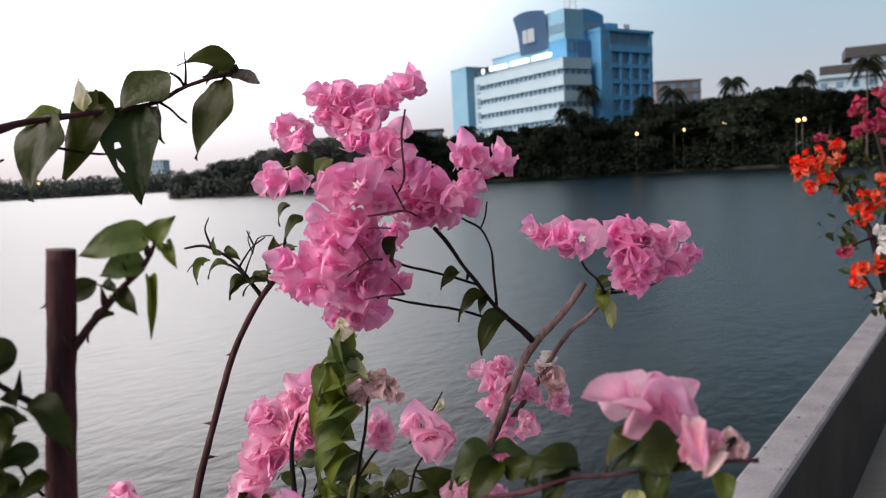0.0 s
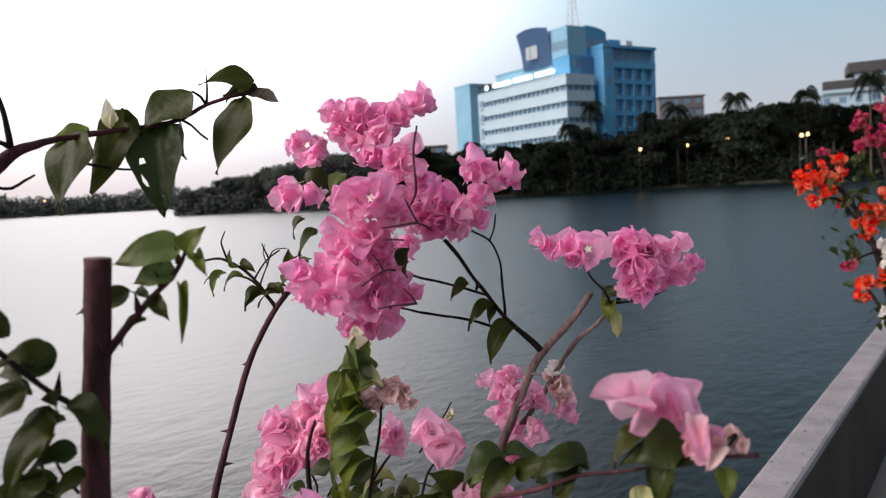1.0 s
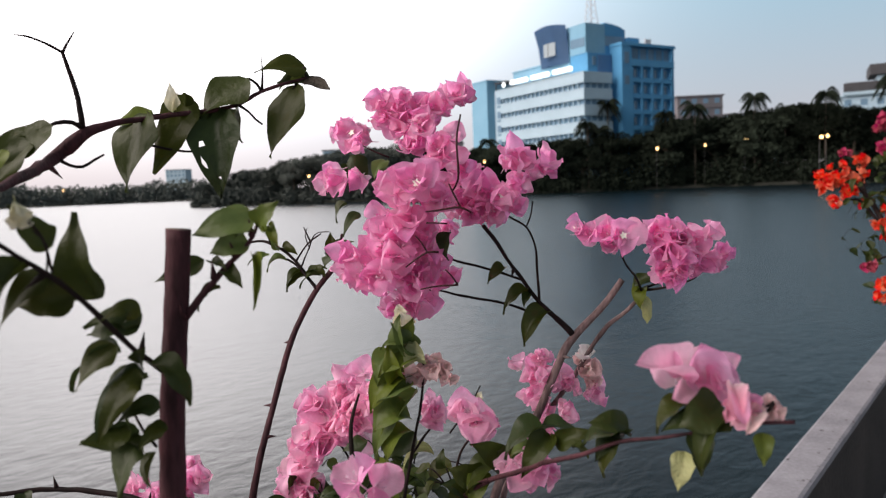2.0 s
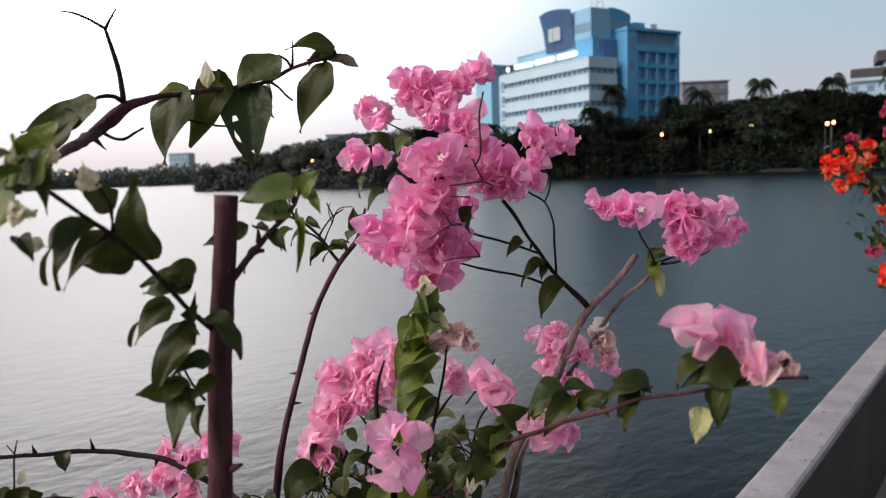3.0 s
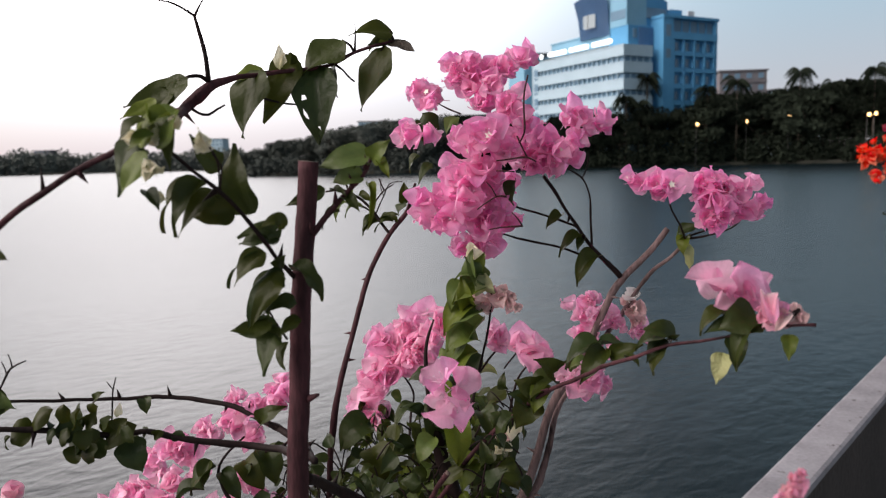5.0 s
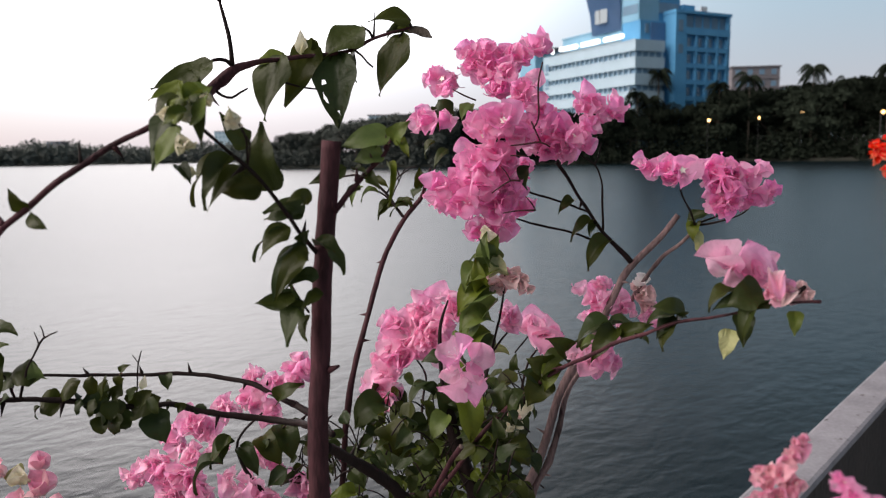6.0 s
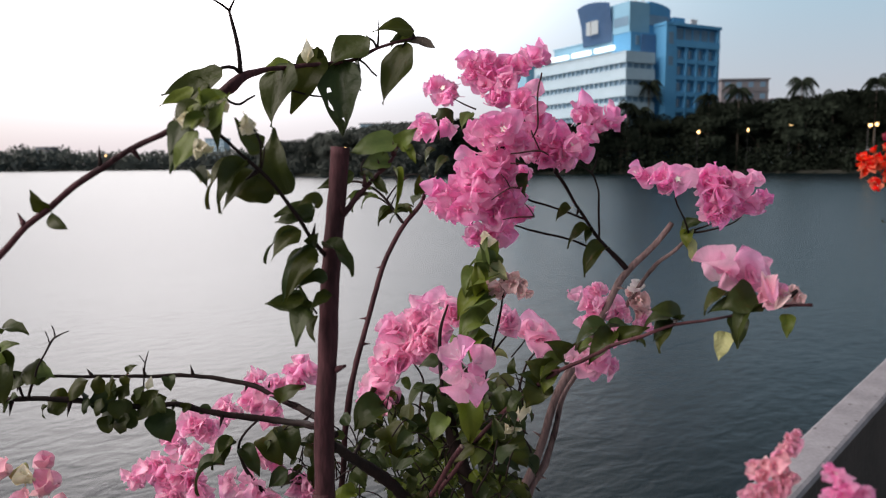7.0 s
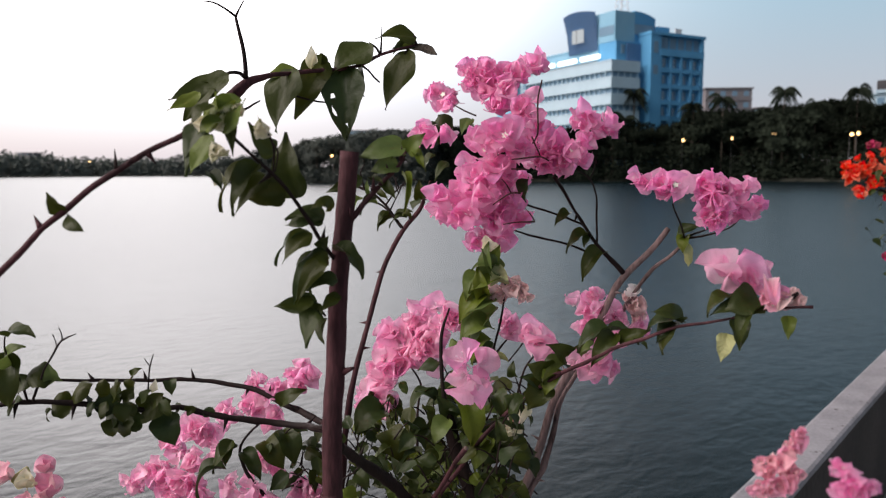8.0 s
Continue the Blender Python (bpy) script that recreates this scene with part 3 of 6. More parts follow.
part("sign_emblem", bm, SIGN_GLOW, hotel, "lit round sign emblem")

# tower body
part("tower_body", box(3.2, 2.2, 1.0, 18.5, 19.2, 32.4), BLUE_PAINT, hotel)
part("tower_side", box(3.0, 8.2, ROOF - 0.2, 6.0, 19.3, 33.2), TEAL_PAINT, hotel)
# flared deep blue screen with a bright window
bm = bmesh.new()
v = []
n = 10
for i in range(n + 1):
    t = i / n
    for z, f in ((31.0, 0.0), (36.0, 0.35), (39.2 + 1.5 * math.sin(math.pi * (0.12 + 0.62 * t)), 1.0)):
        y = 8.3 + (10.6 + 1.4 * f) * t
        v.append(bm.verts.new((2.9 - 0.9 * f - 0.7 * math.sin(math.pi * t), y, z)))
for i in range(n):
    for k in range(2):
        a = i * 3 + k
        bm.faces.new((v[a], v[a + 1], v[a + 4], v[a + 3]))
bmesh.ops.solidify(bm, geom=bm.faces[:], thickness=0.5)
bmesh.ops.recalc_face_normals(bm, faces=bm.faces[:])
part("curved_screen", bm, DEEP_BLUE, hotel, "flared deep blue curved screen")
part("lit_window", box(1.1, 12.0, 33.3, 1.8, 15.6, 36.3), ROOM_GLOW, hotel, "pale lit window in the screen")
part("window_bar", box(1.02, 13.7, 33.3, 1.08, 13.9, 36.3), GREY_PAINT, hotel)
part("penthouse_bay", box(3.1, 2.6, 32.4, 9.0, 10.2, 39.2), TEAL_PAINT, hotel)
part("penthouse_glazing", box(3.0, 2.9, 34.0, 3.09, 7.9, 36.0), GLAZING, hotel)
bm = bmesh.new()
ring = []
for i in range(13):
    u, z = 9.0 + i * 0.68, 39.6 - 0.006 * i * i
    ring.append([bm.verts.new(q) for q in ((u, 2.8 + 0.011 * i * i, 32.4), (u, 2.8 + 0.011 * i * i, z), (u, 15, z), (u, 15, 32.4))])
for a, b in zip(ring, ring[1:]):
    for k in range(4):
        bm.faces.new((a[k], b[k], b[(k + 1) % 4], a[(k + 1) % 4]))
bm.faces.new(ring[0])
bm.faces.new(ring[-1][::-1])
bmesh.ops.recalc_face_normals(bm, faces=bm.faces[:])
part("penthouse", bm, BLUE_PAINT, hotel, "blue curved penthouse")
part("penthouse_band", box(9.0, 2.6, 34.3, 15.0, 2.78, 36.6), GLAZING, hotel)
part("roof_block", box(17.2, 3.4, 32.4, 20.9, 14, 36.9), BLUE_PAINT, hotel)
part("blue_panel", box(6.2, 1.9, 27.0, 10.4, 2.19, 32.0), DEEP_BLUE, hotel)
for u, z in ((4.6, 29.6), (9.0, 25.0)):
    part("window", box(u, 1.98, z, u + 1.0, 2.19, z + 2.0), GLAZING, hotel)

# blue block with its grid of recessed windows and small balconies
part("block_wall", box(10.6, -0.2, 1.0, 27.7, 15, 34.3), BLUE_PAINT, hotel)
part("cornice", box(10.4, -1.4, 33.9, 28.0, 15.2, 34.6), BLUE_PAINT, hotel)
part("parapet_screen", box(18.0, -1.3, 34.6, 20.0, -1.1, 35.7), MAST_PAINT, hotel)
part("top_glazing", box(14.2, -0.3, 30.9, 27.3, -0.21, 33.6), GLAZING, hotel)
for i in range(6):
    part("mullion", box(14.2 + i * 2.6, -0.5, 30.9, 14.5 + i * 2.6, -0.31, 33.7), BLUE_PAINT, hotel)
part("fascia", box(13.4, -1.3, 29.3, 27.7, -0.21, 30.9), BLUE_PAINT, hotel)
for u in (10.6, 26.9):
    part("corner_pier", box(u, -1.2, 1.0, u + (3.0 if u < 20 else 0.8), -0.21, 33.9), BLUE_PAINT, hotel)
part("window", box(11.4, -1.28, 29.8, 12.8, -1.21, 32.4), GLAZING, hotel)
part("window", box(11.4, -1.28, 25.0, 12.8, -1.21, 27.0), GLAZING, hotel)
for i in range(5):
    part("fin", box(13.5 + i * 3.32, -1.2, 1.0, 14.1 + i * 3.32, -0.21, 29.3), BLUE_PAINT, hotel)
for k in range(7):
    z = 29.3 - k * FLOOR
    for i in range(4):
        u = 14.1 + i * 3.32
        w = part("window", box(u + 0.5, -0.3, z - 2.45, u + 2.2, -0.21, z - 0.55), GLAZING, hotel)
        part("window_frame", box(u + 1.3, -0.36, z - 2.45, u + 1.42, -0.31, z - 0.55), MAST_PAINT, w)
        part("balcony", box(u + 0.1, -1.15, z - FLOOR, u + 2.6, -0.21, z - FLOOR + 1.05), BLUE_PAINT, hotel)
# lattice mast
bm = bmesh.new()
for sx, sy in ((-1, -1), (1, -1), (1, 1), (-1, 1)):
    add_tube(bm, [(9.8 + sx * 1.3, 8 + sy * 1.3, 38.5, 0.12), (9.8 + sx * 0.6, 8 + sy * 0.6, 46, 0.1), (9.8, 8, 54, 0.08)], 5, 3, 0)
for i in range(9):
    z, s = 39.5 + i * 1.5, 1.25 - 0.13 * i
    for a, b in (((-s, -s), (s, -s)), ((s, -s), (s, s)), ((s, s), (-s, s)), ((-s, s), (-s, -s))):
        add_tube(bm, [(9.8 + a[0], 8 + a[1], z, 0.06), (9.8 + b[0], 8 + b[1], z + 1.4, 0.06)], 4, 4, 0)
part("mast", bm, MAST_PAINT, hotel, "pale lattice mast")


def plain_house(az0, az1, dist, top, mat, roof, floors, label, turn=0.0):
    """A far building seen above the trees: walls, floor bands, windows and a flat roof."""
    x0, x1 = math.tan(radians(az0)) * dist, math.tan(radians(az1)) * dist
    h = new("building")
    h.matrix_basis = pose((x0 + x1) / 2, dist, 0, 0, 0, turn)
    w = (x1 - x0) / 2
    tagged(h, label, "building")
    part("wall", box(-w, 0, 1, w, 14, top - 0.4), mat, h)
    part("roof", box(-w - 0.4, -0.4, top - 0.4, w + 0.4, 14.4, top), roof, h)
    for k in range(floors):
        z = top - 3.3 - k * 3.4
        part("floor_band", box(-w - 0.15, -0.25, z - 0.5, w + 0.15, 0, z - 0.1), mat, h)
        n = max(2, int(w * 2 / 3.2))
        for i in range(n):
            u = -w + (i + 0.5) * 2 * w / n
            p = part("window", box(u - 0.75, -0.06, z + 0.8, u + 0.75, -0.002, z + 2.3), GLAZING, h)
            part("sill", box(u - 0.85, -0.16, z + 0.68, u + 0.85, -0.003, z + 0.8), mat, p)
    return h


plain_house(15.4, 18.5, 228, 27.3, GREY_PAINT, GREY_PAINT, 4, "plain grey apartment block behind the trees")
plain_house(18.8, 22.3, 226, 21.3, WHITE_PAINT, GREY_PAINT, 2, "low pale grey house among the palms", -4)
b = plain_house(26.6, 37.0, 172, 20.6, WHITE_PAINT, WHITE_PAINT, 4, "white terraced house with dark roof storeys", -24)
part("roof_terrace", box(-20.5, 0.5, 20.6, 17.4, 12, 23.6), DARK_ROOF, b)
part("terrace_canopy", box(-21.0, -0.6, 21.4, -9.0, 0.45, 23.4), DARK_ROOF, b)
part("terrace_parapet", box(-21.2, -1.0, 20.6, 17.6, -0.65, 21.3), WHITE_PAINT, b)
part("upper_wall", box(-14.0, 1.0, 23.6, 17.0, 11, 25.0), WHITE_PAINT, b)
part("upper_roof", box(-15.6, 0.0, 25.0, 17.6, 12, 27.4), DARK_ROOF, b)
plain_house(-11.4, -7.6, 300, 19.5, WHITE_PAINT, GREY_PAINT, 2, "pale house behind the wooded point", 6)
plain_house(-3.1, -0.7, 215, 15.8, GREY_PAINT, DARK_ROOF, 1, "small grey house beside the hotel", 0)
plain_house(-0.4, 2.4, 222, 12.9, GREY_PAINT, GREY_PAINT, 2, "low grey house among the palms", 0)
plain_house(-33.9, -33.0, 700, 22.0, GREY_PAINT, GREY_PAINT, 4, "distant grey tower block on the shore", 0)
# this grey building takes the paler paint in place of distance haze
plain_house(-22.85, -21.5, 620, 26.0, WHITE_PAINT, GREY_PAINT, 2, "distant grey building above the woods", 0)


def street_lamp():
    lamp = new("street_lamp")
    bm = bmesh.new()
    add_tube(bm, [(0, 0, 0, 0.11), (0, 0, 4, 0.08), (0, 0, 8.0, 0.06)], 8, 1.0, 0)
    add_tube(bm, [(0, 0, 7.9, 0.06), (0, -0.5, 8.15, 0.05), (0, -1.0, 8.2, 0.05)], 6, 0.3, 0)
    part("pole", bm, LAMP_METAL, lamp)
    bm = bmesh.new()
    bmesh.ops.create_uvsphere(bm, u_segments=12, v_segments=8, radius=0.45, matrix=pose(0, -1.1, 8.1) @ Matrix.Diagonal((1, 1, 0.7, 1)))
    part("lamp_globe", bm, LAMP_GLOW, lamp, "glowing warm globe", True)
    return tagged(lamp, "lit street lamp on the far bank", "street lamp", "street lamps on the far bank")


lamp = street_lamp()
for i, (az, slope, sc) in enumerate(((13.88, 0.037, 1.0), (17.25, 0.0383, 0.6), (19.96, 0.0428, 1.0), (24.73, 0.0404, 1.15), (25.13, 0.0413, 0.95), (-12.5, 0.0197, 0.9), (1.0, 0.03, 0.8), (-29.5, 0.012, 1.3))):
    d = BANK_Y / math.cos(radians(az)) if az > -20 else 410.0
    x = math.sin(radians(az)) * d
    y = bank_front(x) + 0.6 if az > -20 else math.cos(radians(az)) * d
    x = math.tan(radians(az)) * y
    z = 3.1 + slope * math.hypot(x, y)
    m = Matrix.LocRotScale((x, y, 0.6), None, Vector((sc * 0.72, sc * 0.72, (z - 0.6) / 8.1)))
    l = lamp if i == 0 else copy_thing(lamp, m)
    l.matrix_basis = m

# ---------------------------------------------------------------- bougainvillea
def blade(bm, length_n, across_n, width, cup, curl, fold, wave, seed, swell, taper, mi=0, holes=0, crowd=1.0, frill=0.0):
    """One leaf or bract of unit length along +y, its upper side towards +z."""
    rnd = random.Random(seed)
    ph, ph2 = rnd.uniform(0, 6), rnd.uniform(0, 6)
    rows = []
    ang, y, z, last = -curl * 0.35, 0.0, 0.0, 0.0
    peak = swell / (swell + taper)
    for i in range(length_n + 1):
        s = 1 - (1 - i / length_n) ** crowd        # rows may crowd towards the tip
        if i:
            ang += curl * (s - last)
            y += math.cos(ang) * (s - last)
            z -= math.sin(ang) * (s - last)
        last = s
        w = 0.0
        if 0 < s < 1:                              # swells fast from the stalk, then draws out into the tip
            w = width * 0.5 * (s / peak) ** swell * ((1 - s) / (1 - peak)) ** taper
        w = max(w, 0.008)
        row = []
        for j in range(across_n + 1):
            u = j / across_n * 2 - 1
            edge = u * u
            h = cup * edge * w * 2 + fold * abs(u) * w + wave * edge * math.sin(s * 8 + ph + ph2 * (u > 0)) + wave * 0.5 * math.sin(s * 5 + u * 3 + ph2) + frill * edge * edge * math.sin(s * 19 + ph2 * 2 + 2 * u)
            row.append(bm.verts.new((u * w * (1 + 0.06 * math.sin(s * 14 + ph2)), y + h * math.sin(ang) * 0.6, z + h * math.cos(ang))))
        rows.append(row)
    if holes:
        for row in rows[1:-1]:
            for v in row[1:-1]:
                v.co.x += rnd.uniform(-0.03, 0.03)
                v.co.y += rnd.uniform(-0.03, 0.03)
    for i in range(length_n):
        for j in range(across_n):
            if holes and (i, j) in ((6, 7), (9, 8), (10, 8), (12, 3)):
                continue
            f = bm.faces.new((rows[i][j], rows[i][j + 1], rows[i + 1][j + 1], rows[i + 1][j]))
            f.material_index = mi
    # the blade ends at unit distance from its base
    tip = rows[-1][across_n // 2].co.copy()
    k = 1 / max(0.2, math.hypot(tip.y, tip.z))
    rot = Matrix.Rotation(-math.atan2(tip.z, tip.y), 4, "X")
    for row in rows:
        for v in row:
            v.co = rot @ Vector((v.co.x, v.co.y * k, v.co.z * k))


def blade_mesh(name, mat, **kw):
    bm = bmesh.new()
    blade(bm, **kw)
    bmesh.ops.remove_doubles(bm, verts=bm.verts[:], dist=0.004)
    me = bpy.data.meshes.new(name)
    bm.to_mesh(me)
    bm.free()
    me.materials.append(mat)
    me.shade_smooth()
    return me


LEAF_SHAPES = {}
for key, mat in (("d", LEAF), ("y", LEAF_YOUNG), ("o", LEAF_YELLOW), ("c", CREAM), ("k", LEAF_DRY)):
    LEAF_SHAPES[key] = [
        blade_mesh("leaf_blade", mat, length_n=14, across_n=8, width=0.6, cup=cu * 0.8, curl=c, fold=f * 1.15, wave=w * 0.65, seed=i, swell=0.55, taper=1.2, frill=0.012)
        for i, (cu, c, f, w) in enumerate(((0.05, 0.9, 0.3, 0.07), (0.1, 1.6, 0.35, 0.08), (0.05, 2.2, 0.45, 0.07), (-0.3, 1.4, 0.0, 0.09), (0.2, -0.7, 0.35, 0.07), (0.0, 0.7, 0.7, 0.05), (0.0, 0.3, 0.25, 0.05), (0.08, -0.25, 0.4, 0.06)))]
LEAF_SHAPES["b"] = [
    blade_mesh("round_leaf_blade", LEAF, length_n=10, across_n=6, width=0.6, cup=cu, curl=c, fold=0.1, wave=w * 0.6, seed=60 + i, swell=0.55, taper=0.7, frill=0.01)
    for i, (cu, c, w) in enumerate(((0.3, 1.2, 0.1), (-0.3, 1.6, 0.1), (0.1, 0.8, 0.12)))]
LEAF_SHAPES["h"] = [blade_mesh("eaten_leaf_blade", LEAF, length_n=16, across_n=10, width=0.6, cup=0.05, curl=0.6, fold=0.25, wave=0.02, seed=3, swell=0.52, taper=1.15, holes=1)]
BRACT_SHAPES = {}
for key, mat in (("p", PINK), ("q", PALE_PINK), ("f", FADED), ("u", DUSTY), ("c", CREAM), ("r", RED), ("m", MAROON), ("w", WHITE_BRACT)):
    BRACT_SHAPES[key] = [
        blade_mesh("bract_blade", mat, length_n=11, across_n=8, width=wd, cup=cu, curl=c, fold=0.1, wave=wv, seed=20 + i, swell=0.6, taper=0.98, frill=0.045, crowd=1.15)
        for i, (wd, cu, c, wv) in enumerate(((0.82, 0.34, 0.9, 0.1), (0.9, 0.45, -0.9, 0.11), (0.82, 0.2, 1.4, 0.08), (0.92, -0.2, 0.5, 0.12), (0.86, 0.5, 0.2, 0.09)))]
    BRACT_SHAPES[key] += [
        blade_mesh("broad_bract_blade", mat, length_n=11, across_n=8, width=wd, cup=cu, curl=c, fold=0.0, wave=wv, seed=40 + i, swell=0.5, taper=0.7, frill=0.035, crowd=1.15)
        for i, (wd, cu, c, wv) in enumerate(((1.0, 0.25, 0.8, 0.08), (1.0, 0.3, -0.7, 0.09), (1.0, -0.15, 1.1, 0.08)))]
    BRACT_SHAPES[key] += [
        blade_mesh("round_bract_blade", mat, length_n=12, across_n=10, width=1.0, cup=cu, curl=c, fold=0.0, wave=wv, seed=50 + i, swell=0.45, taper=0.42, frill=0.02, crowd=1.3)
        for i, (cu, c, wv) in enumerate(((0.3, 0.9, 0.07), (0.35, -0.7, 0.08), (-0.2, 1.2, 0.07)))]


def floret_mesh(star):
    """Three slender tubes on a short stalk, with a small white star where one has opened."""
    bm = bmesh.new()
    add_tube(bm, [(0, 0, -0.35, 0.018), (0.01, 0, -0.1, 0.022), (0, 0, 0.05, 0.03)], 5, 0.2, 0)
    for k in range(3):
        a = k * 2.1
        e = Vector((math.cos(a) * 0.14, math.sin(a) * 0.14, 0.42))
        add_tube(bm, [(0, 0, 0.02, 0.02), (e.x * 0.6, e.y * 0.6, 0.22, 0.024), (*e, 0.036)], 5, 0.1, 0)
        if star and k == 0:
            c = bm.verts.new(e + Vector((0, 0, 0.02)))
            ring = []
            for j in range(10):
                r = 0.17 if j % 2 == 0 else 0.085
                ring.append(bm.verts.new(e + Vector((math.cos(j * 0.628) * r, math.sin(j * 0.628) * r, 0.05))))
            for j in range(10):
                bm.faces.new((c, ring[j], ring[(j + 1) % 10])).material_index = 1
    me = bpy.data.meshes.new("floret")
    bm.to_mesh(me)
    bm.free()
    me.shade_smooth()
    return me


FLORETS = {}
for key, mat in (("p", PINK), ("q", PALE_PINK), ("f", FADED), ("u", DUSTY), ("c", CREAM), ("r", RED), ("m", MAROON), ("w", WHITE_BRACT)):
    FLORETS[key] = []
    for star in (False, True):
        me = floret_mesh(star)
        me.materials.append(mat)
        me.materials.append(FLORET)
        FLORETS[key].append(me)

plant_rnd = random.Random(77)
VIEW = Vector((0.0, -1.0, 0.25)).normalized()


def axes(y_axis, z_hint):
    y = y_axis.normalized()
    x = y.cross(z_hint)
    x = x.normalized() if x.length > 1e-4 else y.orthogonal().normalized()
    z = x.cross(y)
    return Matrix((x, y, z)).transposed()


def leaf(stem, key, base, tip, width, roll=0.0, shape=None):
    """A leaf from its stalk's end to its tip; roll turns it about its midrib away from the promenade."""
    b, t = Vector(base), Vector(tip)
    d = t - b
    hint = VIEW if shape in (0, 6) else VIEW * 0.75 + Vector((0.35 if d.x > 0 else -0.35, 0, 0.75))
    rot = axes(d, hint) @ Matrix.Rotation(radians(roll + plant_rnd.uniform(-22, 22)), 3, "Y")
    shapes = LEAF_SHAPES[key]
    me = shapes[plant_rnd.randrange(len(shapes)) if shape is None else shape % len(shapes)]
    ob = new("leaf", me)
    ob.parent = stem
    ob.matrix_basis = Matrix.LocRotScale(b, rot.to_quaternion(), Vector((width / 0.6, d.length, d.length)))
    return ob


def hanging_leaf(stem, key, base, crown, tip, width, fold=0.35, seed=0):
    """A leaf that rises from its stalk, bends over at its crown and hangs to its tip."""
    rnd = random.Random(seed)
    b, c, t = Vector(base), Vector(crown), Vector(tip)
    n, across = 16, 8
    bulge = (c - b.lerp(t, 0.4)).normalized()
    knee = c + (c - b.lerp(t, 0.4)) * 0.45 - bulge * width * 0.75
    line = []
    for i in range(n + 1):                         # one bend below the knee
        u = i / n
        line.append(b * (1 - u) ** 2 + knee * 2 * u * (1 - u) + t * u * u)
    bm = bmesh.new()
    rows = []
    ph = rnd.uniform(0, 6)
    for i, p in enumerate(line):
        u = i / n
        d = (line[min(n, i + 1)] - line[max(0, i - 1)]).normalized()
        face = (bulge * 0.55 + VIEW * 0.8 + Vector((rnd.uniform(-0.02, 0.02), 0, 0))).normalized()
        side = d.cross(face).normalized()
        up = side.cross(d)
        w = 0.0004
        if 0 < u < 1:
            w = max(w, width * 0.5 * (u / 0.33) ** 0.55 * ((1 - u) / 0.67) ** 1.12)
        row = []
        for j in range(across + 1):
            v = j / across * 2 - 1
            h = fold * abs(v) * w - 0.25 * v * v * w + 0.10 * width * v * v * math.sin(u * 7 + ph + 2 * (v > 0))
            row.append(bm.verts.new((p + side * v * w * (1 + 0.06 * math.sin(u * 15 + ph)) + up * h - b) / max(1e-4, (t - b).length)))
        rows.append(row)
    for i in range(n):
        for j in range(across):
            bm.faces.new((rows[i][j], rows[i][j + 1], rows[i + 1][j + 1], rows[i + 1][j]))
    ob = finish("leaf", bm, {"d": LEAF, "y": LEAF_YOUNG, "k": LEAF_DRY, "c": CREAM}[key], stem, True)
    ob.matrix_basis = Matrix.LocRotScale(b, None, Vector((1, 1, 1)) * (t - b).length)
    return ob


def flower(plant, key, centre, size, facing=None, star=None, spread=None, bracts=3):
    """Papery bracts in threes round a floret; size is the distance across."""
    c = Vector(centre)
    if facing is None:
        facing = Vector((plant_rnd.gauss(0, 0.7), -0.8 + plant_rnd.gauss(0, 0.5), 0.4 + plant_rnd.gauss(0, 0.55)))
    f = Vector(facing).normalized()
    ln = size * 0.66
    rot = axes(f.orthogonal(), f) @ Matrix.Rotation(plant_rnd.uniform(0, 6.28), 3, "Z")
    core = new("flower", FLORETS[key][int(plant_rnd.random() < 0.05) if star is None else int(star)])
    core.parent = plant
    core.matrix_basis = Matrix.LocRotScale(c - f * ln * 0.3, rot.to_quaternion(), Vector((ln, ln, ln)))
    sp = plant_rnd.uniform(28, 55) if spread is None else spread
    for k in range(bracts):
        b = new("bract", BRACT_SHAPES[key][plant_rnd.randrange(7)])
        b.parent = core
        turn = k * 2 * math.pi / bracts + plant_rnd.uniform(-0.22, 0.22)
        r = Matrix.Rotation(turn, 3, "Z") @ Matrix.Rotation(radians(90 - sp + plant_rnd.uniform(-12, 12)), 3, "X")
        s = plant_rnd.uniform(0.9, 1.15)
        b.matrix_basis = Matrix.LocRotScale((0, 0, 0.01), r.to_quaternion(), Vector((s * 1.1, s, s)))
    return core


def loose_bract(core, key, base, tip, width, roll=0.0, shape=0):
    """One large bract set by its base and tip, under a flower that stands at the world's axes."""
    b, t = Vector(base), Vector(tip)
    rot = axes(t - b, VIEW) @ Matrix.Rotation(radians(roll), 3, "Y")
    ob = new("bract", BRACT_SHAPES[key][shape + 3])
    ob.parent = core
    ln = (t - b).length
    ob.matrix_basis = core.matrix_basis.inverted() @ Matrix.LocRotScale(b, rot.to_quaternion(), Vector((width * 1.15, ln, ln)))
    return ob


def flowers(plant, key, rows):
    """Sister flowers at each place, as they crowd in a head, each looking out of the head."""
    r = plant_rnd
    for x, y, z, d in rows:
        near = [q for q in rows if abs(q[0] - x) + abs(q[1] - y) + abs(q[2] - z) < 0.14]
        mid = Vector((sum(q[0] for q in near), sum(q[1] for q in near) + 0.03 * len(near), sum(q[2] for q in near))) / len(near)
        for k in range(5):
            c = Vector((x, y, z))
            if k:
                c += Vector((r.uniform(-0.38, 0.38), r.uniform(-0.1, 0.45), r.uniform(-0.3, 0.3))) * d
            out = (c - mid) / max(0.012, (c - mid).length)
            flower(plant, key, c, d * (0.86 if k == 0 else r.uniform(0.58, 0.8)), out + Vector((r.gauss(0, 0.35), -0.75 + r.gauss(0, 0.3), 0.4 + r.gauss(0, 0.35))))


